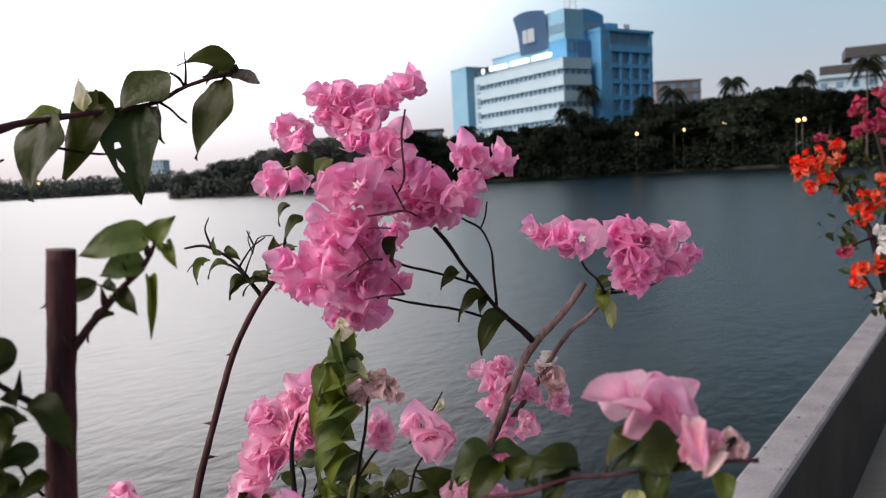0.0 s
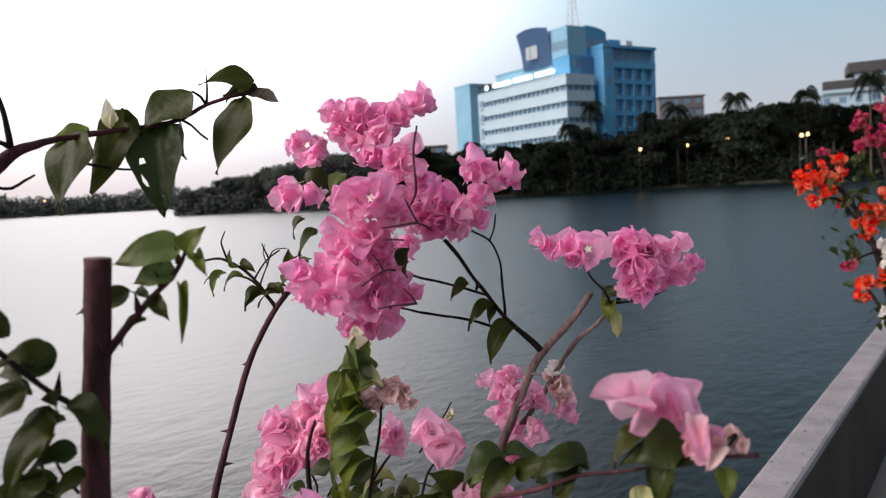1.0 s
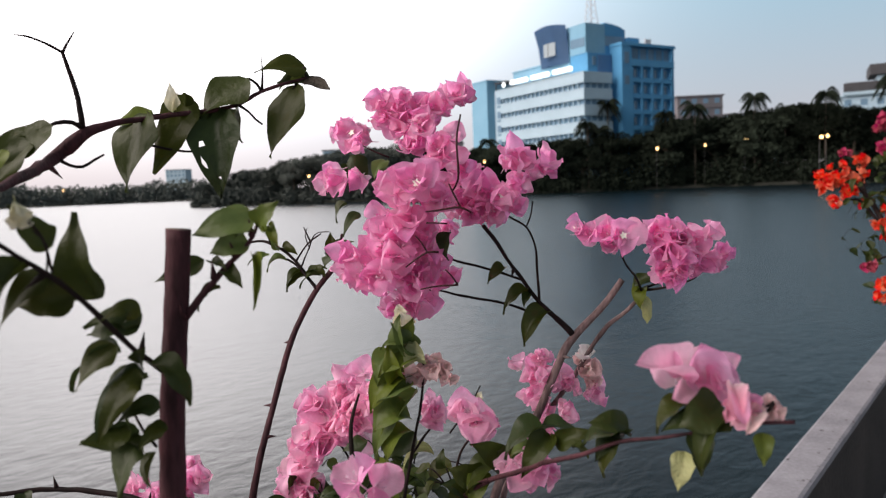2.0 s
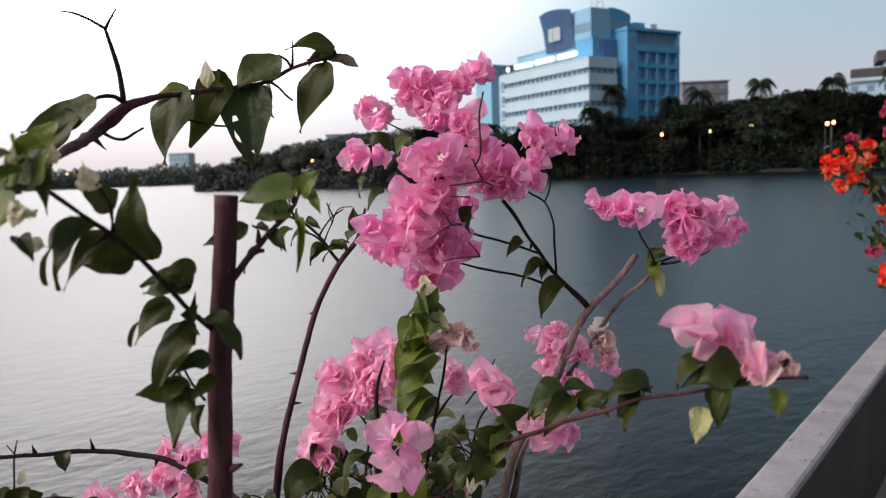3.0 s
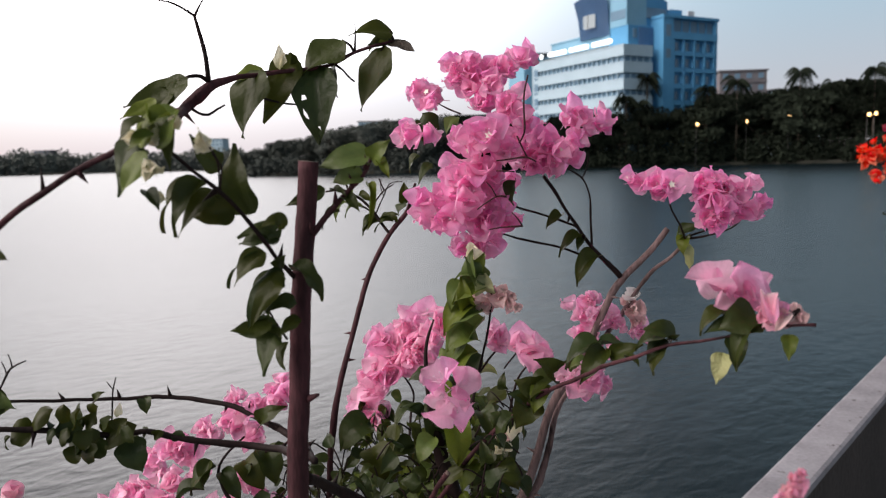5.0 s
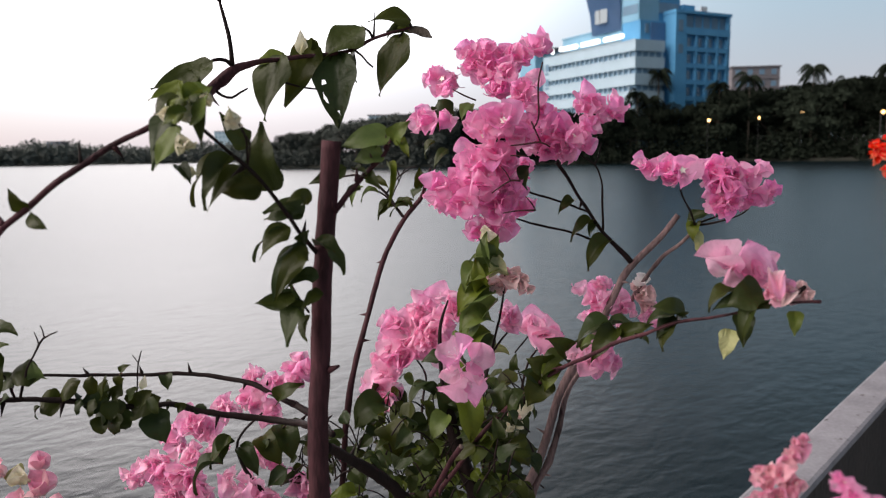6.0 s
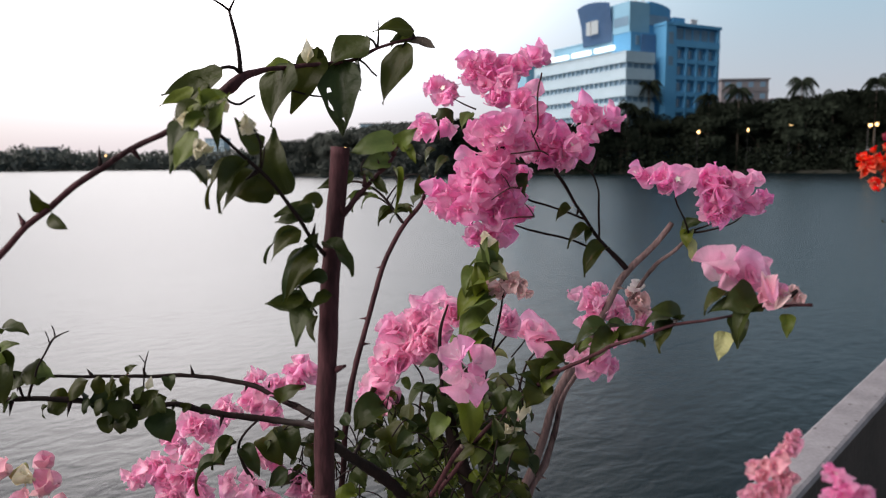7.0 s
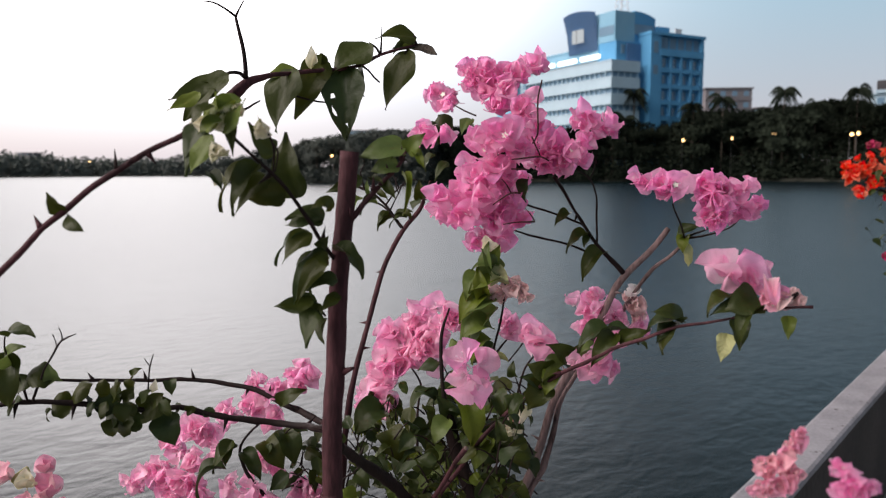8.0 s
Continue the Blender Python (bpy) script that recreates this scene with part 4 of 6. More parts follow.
def stem(plant, points, mat=TWIG_DARK, name="stem", thorns=0, seed=0, cut=False, sides=8, label="", rough=0.16):
    """A woody shoot through (x, y, z, radius) points, with slender thorns."""
    bm = bmesh.new()
    if thorns >= 4:                               # slightly knotted and crooked from bud to bud
        kr = random.Random(seed + 300)
        bent = [points[0]]
        for p, q in zip(points, points[1:]):
            n = max(1, int((Vector(q[:3]) - Vector(p[:3])).length / 0.03))
            for k in range(1, n):
                m = [p[i] + (q[i] - p[i]) * k / n for i in range(4)]
                bent.append((m[0] + kr.gauss(0, 0.0011), m[1], m[2] + kr.gauss(0, 0.0011), m[3] * kr.uniform(0.95, 1.2)))
            bent.append(q)
        points = bent
    thick = max(q[3] for q in points) > 0.0075
    add_tube(bm, points, 12 if thick else sides, 0.006, rough * (0.4 if thick else 1), seed, cut, 0.0003 if thick else 0.0012)
    r = random.Random(seed + 100)
    line = smooth_line(points, 0.008)
    high = [k for k in range(len(line) - 1) if line[k].z > 2.55]
    for i in range(thorns):
        k = high[int((i + r.uniform(0.2, 0.8)) / thorns * (len(high) - 2))]
        q = line[k]
        d = (line[k + 1].to_3d() - q.to_3d()).normalized()
        o = (Matrix.Rotation(r.uniform(0, 6.28), 3, d) @ d.orthogonal()).normalized()
        o = Vector((o.x, o.y * 0.3, o.z)).normalized()
        ln = r.uniform(0.009, 0.015)
        s = q.to_3d() + o * q[3] * 0.7
        e = s + o * ln + d * ln * 0.25
        add_tube(bm, [(*s, 0.0026), (*(s.lerp(e, 0.4)), 0.0016), (*e, 0.0001)], 5, 0.01, 0)
    return part(name, bm, [mat, CUT_WOOD], plant, label, True)

plant = new("bougainvillea")
plant.matrix_basis = pose(0, 0, 0)
tagged(plant, "tall bougainvillea shrub with pink papery flowers and thorny stems", "shrub")


def bush_leaves(x0, x1, y0, y1, z0, z1, n, key, ln, owner=None):
    """Crowded small leaves on short green stalks low in the shrub."""
    for _ in range(n):
        r = plant_rnd
        b = Vector((r.uniform(x0, x1), r.uniform(y0, y1), r.uniform(z0, z1)))
        d = Vector((r.gauss(0, 0.8), r.gauss(-0.2, 0.5), r.gauss(-0.5, 0.6))).normalized()
        s = ln * r.uniform(0.7, 1.35)
        foot = b - d * s * 0.6 + Vector((r.uniform(-0.5, 0.5) * s, 0.2 * s, -1.0 * s))
        tw = stem(owner or plant, [(*foot, 0.0011), (*(foot.lerp(b, 0.6) + Vector((0, 0, s * 0.1))), 0.0009), (*b, 0.0007)], TWIG_DARK, "twig", 0, 3, False, 5)
        leaf(tw, key, b, b + d * s, s * r.uniform(0.55, 0.75), r.uniform(-50, 50))


def flower_ball(owner, centre, radius, n, key):
    """A tight head of flowers at the end of a shoot."""
    for _ in range(n):
        d = Vector((plant_rnd.gauss(0, 1), plant_rnd.gauss(0, 1), plant_rnd.gauss(0, 1))).normalized()
        flower(owner, key, Vector(centre) + d * radius * plant_rnd.uniform(0.35, 0.9), 0.058 * plant_rnd.uniform(0.85, 1.2), d + Vector((0, -0.6, 0.3)))


stake = stem(plant, [(-0.085, 0.470, 1.490, 0.0119), (-0.104, 0.472, 2.120, 0.0105), (-0.123, 0.475, 2.740, 0.0091), (-0.123, 0.478, 2.800, 0.0088), (-0.123, 0.480, 2.861, 0.0086), (-0.120, 0.482, 2.910, 0.0086), (-0.117, 0.485, 2.968, 0.0082), (-0.112, 0.487, 3.026, 0.0079), (-0.108, 0.488, 3.069, 0.0077), (-0.105, 0.488, 3.098, 0.0078)], BARK_DARK, "stem", 0, 0, True)
stakestub = stem(plant, [(-0.116, 0.482, 2.909, 0.0036), (-0.109, 0.478, 2.913, 0.0027), (-0.102, 0.475, 2.916, 0.0011)], BARK_DARK, "knob", 0, 1, False)
sidetwig = stem(plant, [(-0.104, 0.486, 3.041, 0.0027), (-0.092, 0.491, 3.057, 0.0023), (-0.080, 0.497, 3.071, 0.0021), (-0.067, 0.502, 3.084, 0.0017), (-0.061, 0.506, 3.097, 0.0012), (-0.059, 0.508, 3.108, 0.0006)], BARK_DARK, "stem", 4, 2, False)
for k, b, t, w, r, s in (
        ("y", (-0.059, 0.500, 3.103), (-0.100, 0.492, 3.093), 0.022, 0, 6),
        ("y", (-0.066, 0.504, 3.087), (-0.090, 0.496, 3.081), 0.018, 15, 0),
        ("y", (-0.058, 0.500, 3.097), (-0.042, 0.492, 3.113), 0.016, 10, 0),
        ("y", (-0.051, 0.500, 3.097), (-0.043, 0.492, 3.083), 0.008, 10, 1),
        ("d", (-0.099, 0.512, 3.076), (-0.130, 0.504, 3.063), 0.013, 0, 6),
        ("d", (-0.090, 0.500, 3.074), (-0.078, 0.492, 3.070), 0.008, 0, 1),
        ("d", (-0.081, 0.500, 3.069), (-0.068, 0.492, 3.058), 0.011, 10, 1),
        ("d", (-0.085, 0.500, 3.058), (-0.097, 0.492, 3.044), 0.009, 0, 1),
        ("y", (-0.063, 0.500, 3.079), (-0.062, 0.492, 3.045), 0.006, 10, 2),):
    leaf(sidetwig, k, b, t, w, r, s)
for k, b, t, w, r, s in (
        ("y", (-0.061, 0.500, 3.094), (-0.071, 0.492, 3.090), 0.010, -10, 1),):
    leaf(sidetwig, k, b, t, w, r, s)
midstem = stem(plant, [(-0.070, 0.600, 1.490, 0.0088), (-0.129, 0.695, 2.030, 0.0062), (-0.189, 0.790, 2.561, 0.0043), (-0.186, 0.795, 2.651, 0.0039), (-0.180, 0.800, 2.728, 0.0039), (-0.171, 0.806, 2.795, 0.0039), (-0.163, 0.815, 2.834, 0.0037), (-0.152, 0.835, 2.880, 0.0034), (-0.143, 0.860, 2.924, 0.0036), (-0.134, 0.885, 2.957, 0.0034), (-0.115, 0.910, 2.996, 0.0034), (-0.091, 0.920, 3.026, 0.0032), (-0.081, 0.900, 3.048, 0.0021), (-0.071, 0.870, 3.067, 0.0016)], BARK_DARK, "stem", 7, 3, False)
for k, b, t, w, r, s in (
        ("d", (-0.085, 0.900, 3.043), (-0.088, 0.892, 3.069), 0.019, 20, 1),
        ("d", (-0.092, 0.900, 3.044), (-0.098, 0.892, 3.027), 0.021, 0, 3),
        ("d", (-0.087, 0.900, 3.048), (-0.074, 0.892, 3.060), 0.016, -30, 1),
        ("d", (-0.109, 0.920, 3.015), (-0.133, 0.912, 3.000), 0.014, 10, 1),):
    leaf(midstem, k, b, t, w, r, s)
midtwig = stem(plant, [(-0.113, 0.910, 2.999, 0.0017), (-0.126, 0.920, 3.013, 0.0017), (-0.139, 0.930, 3.025, 0.0015), (-0.154, 0.935, 3.035, 0.0012), (-0.170, 0.940, 3.038, 0.0009)], TWIG_DARK, "twig", 0, 4, False)
for k, b, t, w, r, s in (
        ("d", (-0.116, 0.920, 3.021), (-0.102, 0.912, 3.013), 0.013, 10, 1),
        ("d", (-0.135, 0.930, 3.020), (-0.151, 0.922, 2.996), 0.013, 0, 1),
        ("y", (-0.154, 0.935, 3.033), (-0.176, 0.927, 3.020), 0.017, 20, 2),):
    leaf(midtwig, k, b, t, w, r, s)
tw1 = stem(plant, [(-0.118, 0.930, 2.999, 0.0023), (-0.137, 0.930, 3.026, 0.0019), (-0.158, 0.935, 3.047, 0.0019), (-0.184, 0.940, 3.058, 0.0015), (-0.206, 0.940, 3.056, 0.0011)], TWIG_DARK, "twig", 0, 5, False)
for k, b, t, w, r, s in (
        ("d", (-0.158, 0.935, 3.050), (-0.138, 0.927, 3.040), 0.013, 0, 1),
        ("d", (-0.131, 0.930, 3.014), (-0.152, 0.922, 2.995), 0.013, 10, 1),
        ("d", (-0.125, 0.930, 3.015), (-0.101, 0.922, 3.022), 0.013, 0, 1),
        ("y", (-0.176, 0.935, 3.041), (-0.189, 0.927, 3.015), 0.013, 10, 2),
        ("d", (-0.186, 0.940, 3.035), (-0.202, 0.932, 3.029), 0.012, 0, 1),
        ("y", (-0.162, 0.935, 3.049), (-0.166, 0.927, 3.069), 0.010, -10, 1),):
    leaf(tw1, k, b, t, w, r, s)
tw2 = stem(plant, [(-0.172, 0.935, 3.054, 0.0015), (-0.177, 0.930, 3.074, 0.0011), (-0.177, 0.930, 3.081, 0.0009), (-0.172, 0.930, 3.091, 0.0007)], TWIG_DARK, "twig", 0, 6, False)
tw3 = stem(plant, [(-0.141, 0.930, 3.032, 0.0015), (-0.132, 0.930, 3.046, 0.0011), (-0.121, 0.930, 3.057, 0.0011), (-0.108, 0.930, 3.066, 0.0007)], TWIG_DARK, "twig", 0, 7, False)
tw4 = stem(plant, [(-0.121, 0.930, 3.057, 0.0011), (-0.125, 0.930, 3.066, 0.0009), (-0.129, 0.930, 3.075, 0.0007)], TWIG_DARK, "twig", 0, 8, False)
midfork = stem(plant, [(-0.135, 0.930, 3.024, 0.0012), (-0.124, 0.920, 3.043, 0.0009), (-0.111, 0.910, 3.066, 0.0007), (-0.092, 0.900, 3.069, 0.0006)], TWIG_DARK, "twig", 0, 9, False)
midfork2 = stem(plant, [(-0.121, 0.920, 3.048, 0.0009), (-0.125, 0.920, 3.064, 0.0006), (-0.122, 0.920, 3.074, 0.0004)], TWIG_DARK, "twig", 0, 10, False)
trunk = stem(plant, [(0.020, 0.660, 1.490, 0.0095), (0.022, 0.750, 2.020, 0.0079), (0.025, 0.840, 2.540, 0.0063), (0.047, 0.845, 2.628, 0.0061), (0.069, 0.850, 2.675, 0.0058), (0.084, 0.855, 2.722, 0.0055), (0.096, 0.860, 2.764, 0.0052), (0.113, 0.862, 2.799, 0.0061), (0.143, 0.864, 2.845, 0.0050), (0.164, 0.865, 2.892, 0.0046), (0.180, 0.866, 2.927, 0.0048), (0.199, 0.867, 2.950, 0.0043), (0.222, 0.869, 2.972, 0.0040), (0.236, 0.870, 2.989, 0.0037), (0.247, 0.871, 3.004, 0.0037)], BARK_GREY, "stem", 4, 11, True)
trunktwin = stem(plant, [(0.060, 0.680, 1.490, 0.0062), (0.052, 0.765, 2.018, 0.0056), (0.037, 0.850, 2.536, 0.0051), (0.060, 0.852, 2.626, 0.0051), (0.082, 0.855, 2.674, 0.0048), (0.097, 0.860, 2.720, 0.0042), (0.106, 0.870, 2.761, 0.0036), (0.125, 0.880, 2.793, 0.0035), (0.157, 0.890, 2.840, 0.0033), (0.186, 0.900, 2.875, 0.0031), (0.206, 0.895, 2.908, 0.0029), (0.227, 0.885, 2.943, 0.0028), (0.248, 0.880, 2.962, 0.0025), (0.265, 0.875, 2.980, 0.0021), (0.276, 0.870, 2.996, 0.0019)], BARK_GREY, "stem", 2, 12, False)
for k, b, t, w, r, s in (
        ("y", (0.265, 0.875, 2.988), (0.289, 0.867, 3.006), 0.014, 0, 1),
        ("y", (0.271, 0.870, 2.994), (0.266, 0.862, 2.971), 0.019, 30, 1),
        ("o", (0.272, 0.875, 2.984), (0.274, 0.867, 2.953), 0.022, 10, 3),
        ("d", (0.260, 0.870, 2.998), (0.287, 0.862, 3.008), 0.015, -20, 0),):
    leaf(trunktwin, k, b, t, w, r, s)
rtwig = stem(plant, [(0.269, 0.872, 2.989, 0.0014), (0.256, 0.840, 3.010, 0.0013), (0.237, 0.790, 3.027, 0.0010), (0.225, 0.760, 3.042, 0.0010)], TWIG_DARK, "twig", 0, 13, False)
rtwig2 = stem(plant, [(0.273, 0.870, 2.992, 0.0016), (0.291, 0.850, 2.997, 0.0013), (0.306, 0.820, 3.007, 0.0010), (0.310, 0.790, 3.019, 0.0010)], TWIG_DARK, "twig", 0, 14, False)
rtwig3 = stem(plant, [(0.276, 0.870, 2.995, 0.0014), (0.291, 0.850, 3.005, 0.0011), (0.290, 0.800, 3.023, 0.0008)], TWIG_DARK, "twig", 0, 15, False)
shoot = stem(plant, [(0.189, 0.866, 2.944, 0.0038), (0.178, 0.866, 2.956, 0.0033), (0.162, 0.860, 2.972, 0.0028), (0.146, 0.855, 2.990, 0.0023), (0.134, 0.850, 3.009, 0.0021), (0.118, 0.840, 3.032, 0.0020), (0.107, 0.835, 3.050, 0.0020), (0.096, 0.830, 3.067, 0.0022), (0.090, 0.825, 3.074, 0.0020)], TWIG_DARK, "stem", 1, 16, False)
for k, b, t, w, r, s in (
        ("d", (0.162, 0.860, 2.973), (0.134, 0.852, 2.935), 0.025, -10, 2),
        ("d", (0.139, 0.855, 2.997), (0.111, 0.847, 2.972), 0.018, 10, 1),
        ("d", (0.143, 0.855, 2.995), (0.134, 0.847, 2.979), 0.013, 0, 1),
        ("d", (0.113, 0.840, 3.026), (0.094, 0.832, 3.009), 0.015, 10, 1),):
    leaf(shoot, k, b, t, w, r, s)
shoot2 = stem(plant, [(0.151, 0.855, 2.986, 0.0016), (0.150, 0.850, 3.016, 0.0014), (0.146, 0.840, 3.050, 0.0011), (0.138, 0.830, 3.070, 0.0011), (0.119, 0.820, 3.083, 0.0011)], TWIG_DARK, "twig", 0, 17, False)
shoot3 = stem(plant, [(0.134, 0.850, 3.010, 0.0014), (0.100, 0.840, 3.023, 0.0014), (0.063, 0.830, 3.036, 0.0014), (0.037, 0.820, 3.044, 0.0011), (0.012, 0.810, 3.046, 0.0009)], TWIG_DARK, "twig", 0, 18, False)
shoot4 = stem(plant, [(0.140, 0.860, 2.973, 0.0014), (0.109, 0.850, 2.985, 0.0014), (0.071, 0.840, 2.995, 0.0014), (0.041, 0.830, 3.004, 0.0011), (0.019, 0.820, 3.007, 0.0009)], TWIG_DARK, "twig", 0, 19, False)
shoot5 = stem(plant, [(0.137, 0.830, 3.071, 0.0009), (0.143, 0.830, 3.083, 0.0009), (0.145, 0.830, 3.097, 0.0007)], TWIG_DARK, "twig", 0, 20, False)
shoot6 = stem(plant, [(0.058, 0.820, 3.108, 0.0009), (0.061, 0.840, 3.155, 0.0009), (0.064, 0.860, 3.189, 0.0011)], TWIG_DARK, "twig", 0, 21, False)
shoot7 = stem(plant, [(0.011, 0.780, 3.091, 0.0011), (0.036, 0.770, 3.092, 0.0008), (0.052, 0.780, 3.097, 0.0009), (0.061, 0.800, 3.105, 0.0007)], TWIG_DARK, "twig", 0, 22, False)
for k, b, t, w, r, s in (
        ("d", (0.057, 0.780, 3.071), (0.055, 0.772, 3.043), 0.020, 10, 1),
        ("d", (-0.063, 0.900, 3.157), (-0.043, 0.900, 3.126), 0.030, 20, 3),
        ("d", (-0.067, 0.900, 3.149), (-0.063, 0.900, 3.118), 0.024, -10, 1),
        ("d", (-0.065, 0.880, 3.102), (-0.077, 0.880, 3.080), 0.019, 10, 1),):
    leaf(shoot7, k, b, t, w, r, s)
lowbranch = stem(plant, [(0.030, 0.620, 1.490, 0.0068), (-0.031, 0.680, 2.061, 0.0049), (-0.091, 0.740, 2.622, 0.0030), (-0.061, 0.720, 2.677, 0.0029), (-0.029, 0.700, 2.729, 0.0027), (0.001, 0.680, 2.779, 0.0025), (0.023, 0.670, 2.807, 0.0024), (0.050, 0.660, 2.834, 0.0023), (0.082, 0.635, 2.867, 0.0022), (0.107, 0.585, 2.896, 0.0019), (0.126, 0.540, 2.921, 0.0017), (0.148, 0.510, 2.938, 0.0016), (0.171, 0.497, 2.950, 0.0014), (0.190, 0.485, 2.956, 0.0012), (0.212, 0.470, 2.965, 0.0010), (0.233, 0.455, 2.974, 0.0010), (0.248, 0.448, 2.977, 0.0011), (0.258, 0.447, 2.977, 0.0014)], BARK_DARK, "stem", 2, 23, True)
for k, b, t, w, r, s in (
        ("d", (0.132, 0.607, 2.922), (0.100, 0.599, 2.900), 0.029, 10, 1),
        ("d", (0.135, 0.599, 2.920), (0.112, 0.591, 2.889), 0.020, 0, 1),
        ("d", (0.124, 0.625, 2.920), (0.102, 0.617, 2.910), 0.018, 20, 0),
        ("d", (0.138, 0.593, 2.914), (0.167, 0.585, 2.928), 0.016, 0, 0),
        ("d", (0.172, 0.516, 2.950), (0.156, 0.508, 2.933), 0.015, -20, 1),
        ("d", (0.212, 0.478, 2.971), (0.189, 0.470, 2.965), 0.012, -20, 1),
        ("y", (0.084, 0.652, 2.869), (0.071, 0.644, 2.842), 0.021, 10, 1),
        ("d", (0.064, 0.657, 2.848), (0.043, 0.649, 2.860), 0.019, 0, 1),
        ("d", (0.052, 0.660, 2.835), (0.037, 0.652, 2.802), 0.021, 10, 1),):
    leaf(lowbranch, k, b, t, w, r, s)
for k, b, t, w, r, s in (
        ("d", (0.100, 0.646, 2.883), (0.115, 0.638, 2.903), 0.020, 0, 0),
        ("d", (0.130, 0.613, 2.920), (0.159, 0.605, 2.908), 0.027, -10, 1),
        ("y", (0.123, 0.629, 2.898), (0.104, 0.621, 2.893), 0.017, 0, 1),
        ("d", (0.148, 0.567, 2.921), (0.158, 0.559, 2.915), 0.012, 0, 1),
        ("d", (0.177, 0.509, 2.951), (0.146, 0.501, 2.944), 0.026, 10, 1),
        ("d", (0.175, 0.511, 2.949), (0.161, 0.503, 2.924), 0.022, 5, 1),
        ("d", (0.178, 0.508, 2.954), (0.149, 0.500, 2.962), 0.019, 25, 0),
        ("d", (0.209, 0.480, 2.978), (0.188, 0.472, 2.963), 0.019, 10, 1),
        ("d", (0.225, 0.468, 2.981), (0.197, 0.460, 2.971), 0.028, 10, 0),):
    leaf(lowbranch, k, b, t, w, r, s)
for k, b, t, w, r, s in (
        ("d", (0.212, 0.478, 2.964), (0.213, 0.470, 2.937), 0.016, 10, 0),
        ("d", (0.227, 0.467, 2.972), (0.211, 0.459, 2.943), 0.015, 15, 2),
        ("o", (0.207, 0.483, 2.948), (0.200, 0.475, 2.926), 0.015, 5, 0),
        ("y", (0.243, 0.454, 2.969), (0.241, 0.446, 2.952), 0.011, 0, 0),
        ("d", (0.094, 0.649, 2.876), (0.070, 0.641, 2.898), 0.026, 10, 1),
        ("d", (0.093, 0.650, 2.876), (0.067, 0.642, 2.853), 0.029, 0, 1),
        ("d", (0.079, 0.654, 2.865), (0.051, 0.646, 2.876), 0.027, 10, 0),
        ("d", (0.071, 0.655, 2.857), (0.052, 0.647, 2.825), 0.031, 0, 0),):
    leaf(lowbranch, k, b, t, w, r, s)
stub = stem(plant, [(-0.071, 0.650, 2.684, 0.0028), (-0.053, 0.630, 2.723, 0.0028), (-0.032, 0.600, 2.768, 0.0026), (-0.021, 0.585, 2.793, 0.0026), (-0.011, 0.575, 2.810, 0.0027)], BARK_DARK, "stem", 0, 24, True)
bigtwig = stem(plant, [(0.235, 0.450, 2.975, 0.0016), (0.243, 0.450, 2.983, 0.0019), (0.249, 0.452, 2.987, 0.0014)], TWIG_DARK, "twig", 0, 25, False)
downshoot = stem(plant, [(-0.114, 0.486, 2.998, 0.0019), (-0.120, 0.482, 3.009, 0.0019), (-0.125, 0.466, 3.023, 0.0017), (-0.129, 0.447, 3.040, 0.0016), (-0.135, 0.438, 3.054, 0.0016), (-0.142, 0.425, 3.068, 0.0014), (-0.150, 0.415, 3.080, 0.0014), (-0.159, 0.405, 3.092, 0.0012), (-0.168, 0.395, 3.103, 0.0012), (-0.175, 0.390, 3.111, 0.0010)], TWIG_DARK, "stem", 2, 26, False)
for k, b, t, w, r, s in (
        ("d", (-0.157, 0.415, 3.085), (-0.176, 0.407, 3.049), 0.016, 5, 1),
        ("d", (-0.164, 0.421, 3.083), (-0.187, 0.413, 3.051), 0.014, 25, 1),
        ("d", (-0.145, 0.435, 3.065), (-0.175, 0.427, 3.061), 0.022, -25, 0),
        ("d", (-0.142, 0.450, 3.060), (-0.146, 0.442, 3.112), 0.029, 10, 0),
        ("d", (-0.123, 0.464, 3.041), (-0.152, 0.456, 3.038), 0.025, 15, 0),
        ("d", (-0.131, 0.454, 3.028), (-0.157, 0.446, 3.006), 0.023, 10, 1),
        ("d", (-0.122, 0.468, 3.009), (-0.144, 0.460, 2.975), 0.023, 5, 1),
        ("y", (-0.130, 0.470, 3.000), (-0.134, 0.462, 2.980), 0.009, 30, 5),
        ("d", (-0.131, 0.470, 2.974), (-0.165, 0.462, 2.971), 0.018, -10, 0),):
    leaf(downshoot, k, b, t, w, r, s)
for k, b, t, w, r, s in (
        ("d", (-0.124, 0.474, 2.959), (-0.125, 0.466, 2.938), 0.014, 20, 5),
        ("d", (-0.113, 0.454, 3.019), (-0.089, 0.446, 2.996), 0.019, 0, 1),
        ("d", (-0.125, 0.463, 3.018), (-0.117, 0.455, 3.030), 0.012, 10, 0),
        ("d", (-0.184, 0.392, 3.105), (-0.201, 0.384, 3.087), 0.016, 20, 1),
        ("y", (-0.163, 0.391, 3.133), (-0.179, 0.383, 3.117), 0.017, 5, 0),
        ("y", (-0.165, 0.385, 3.129), (-0.182, 0.377, 3.114), 0.013, -30, 1),
        ("d", (-0.175, 0.372, 3.126), (-0.189, 0.364, 3.113), 0.014, 15, 0),
        ("y", (-0.170, 0.372, 3.117), (-0.184, 0.364, 3.107), 0.013, 15, 0),
        ("d", (-0.188, 0.392, 3.081), (-0.176, 0.384, 3.068), 0.010, 0, 5),):
    leaf(downshoot, k, b, t, w, r, s)
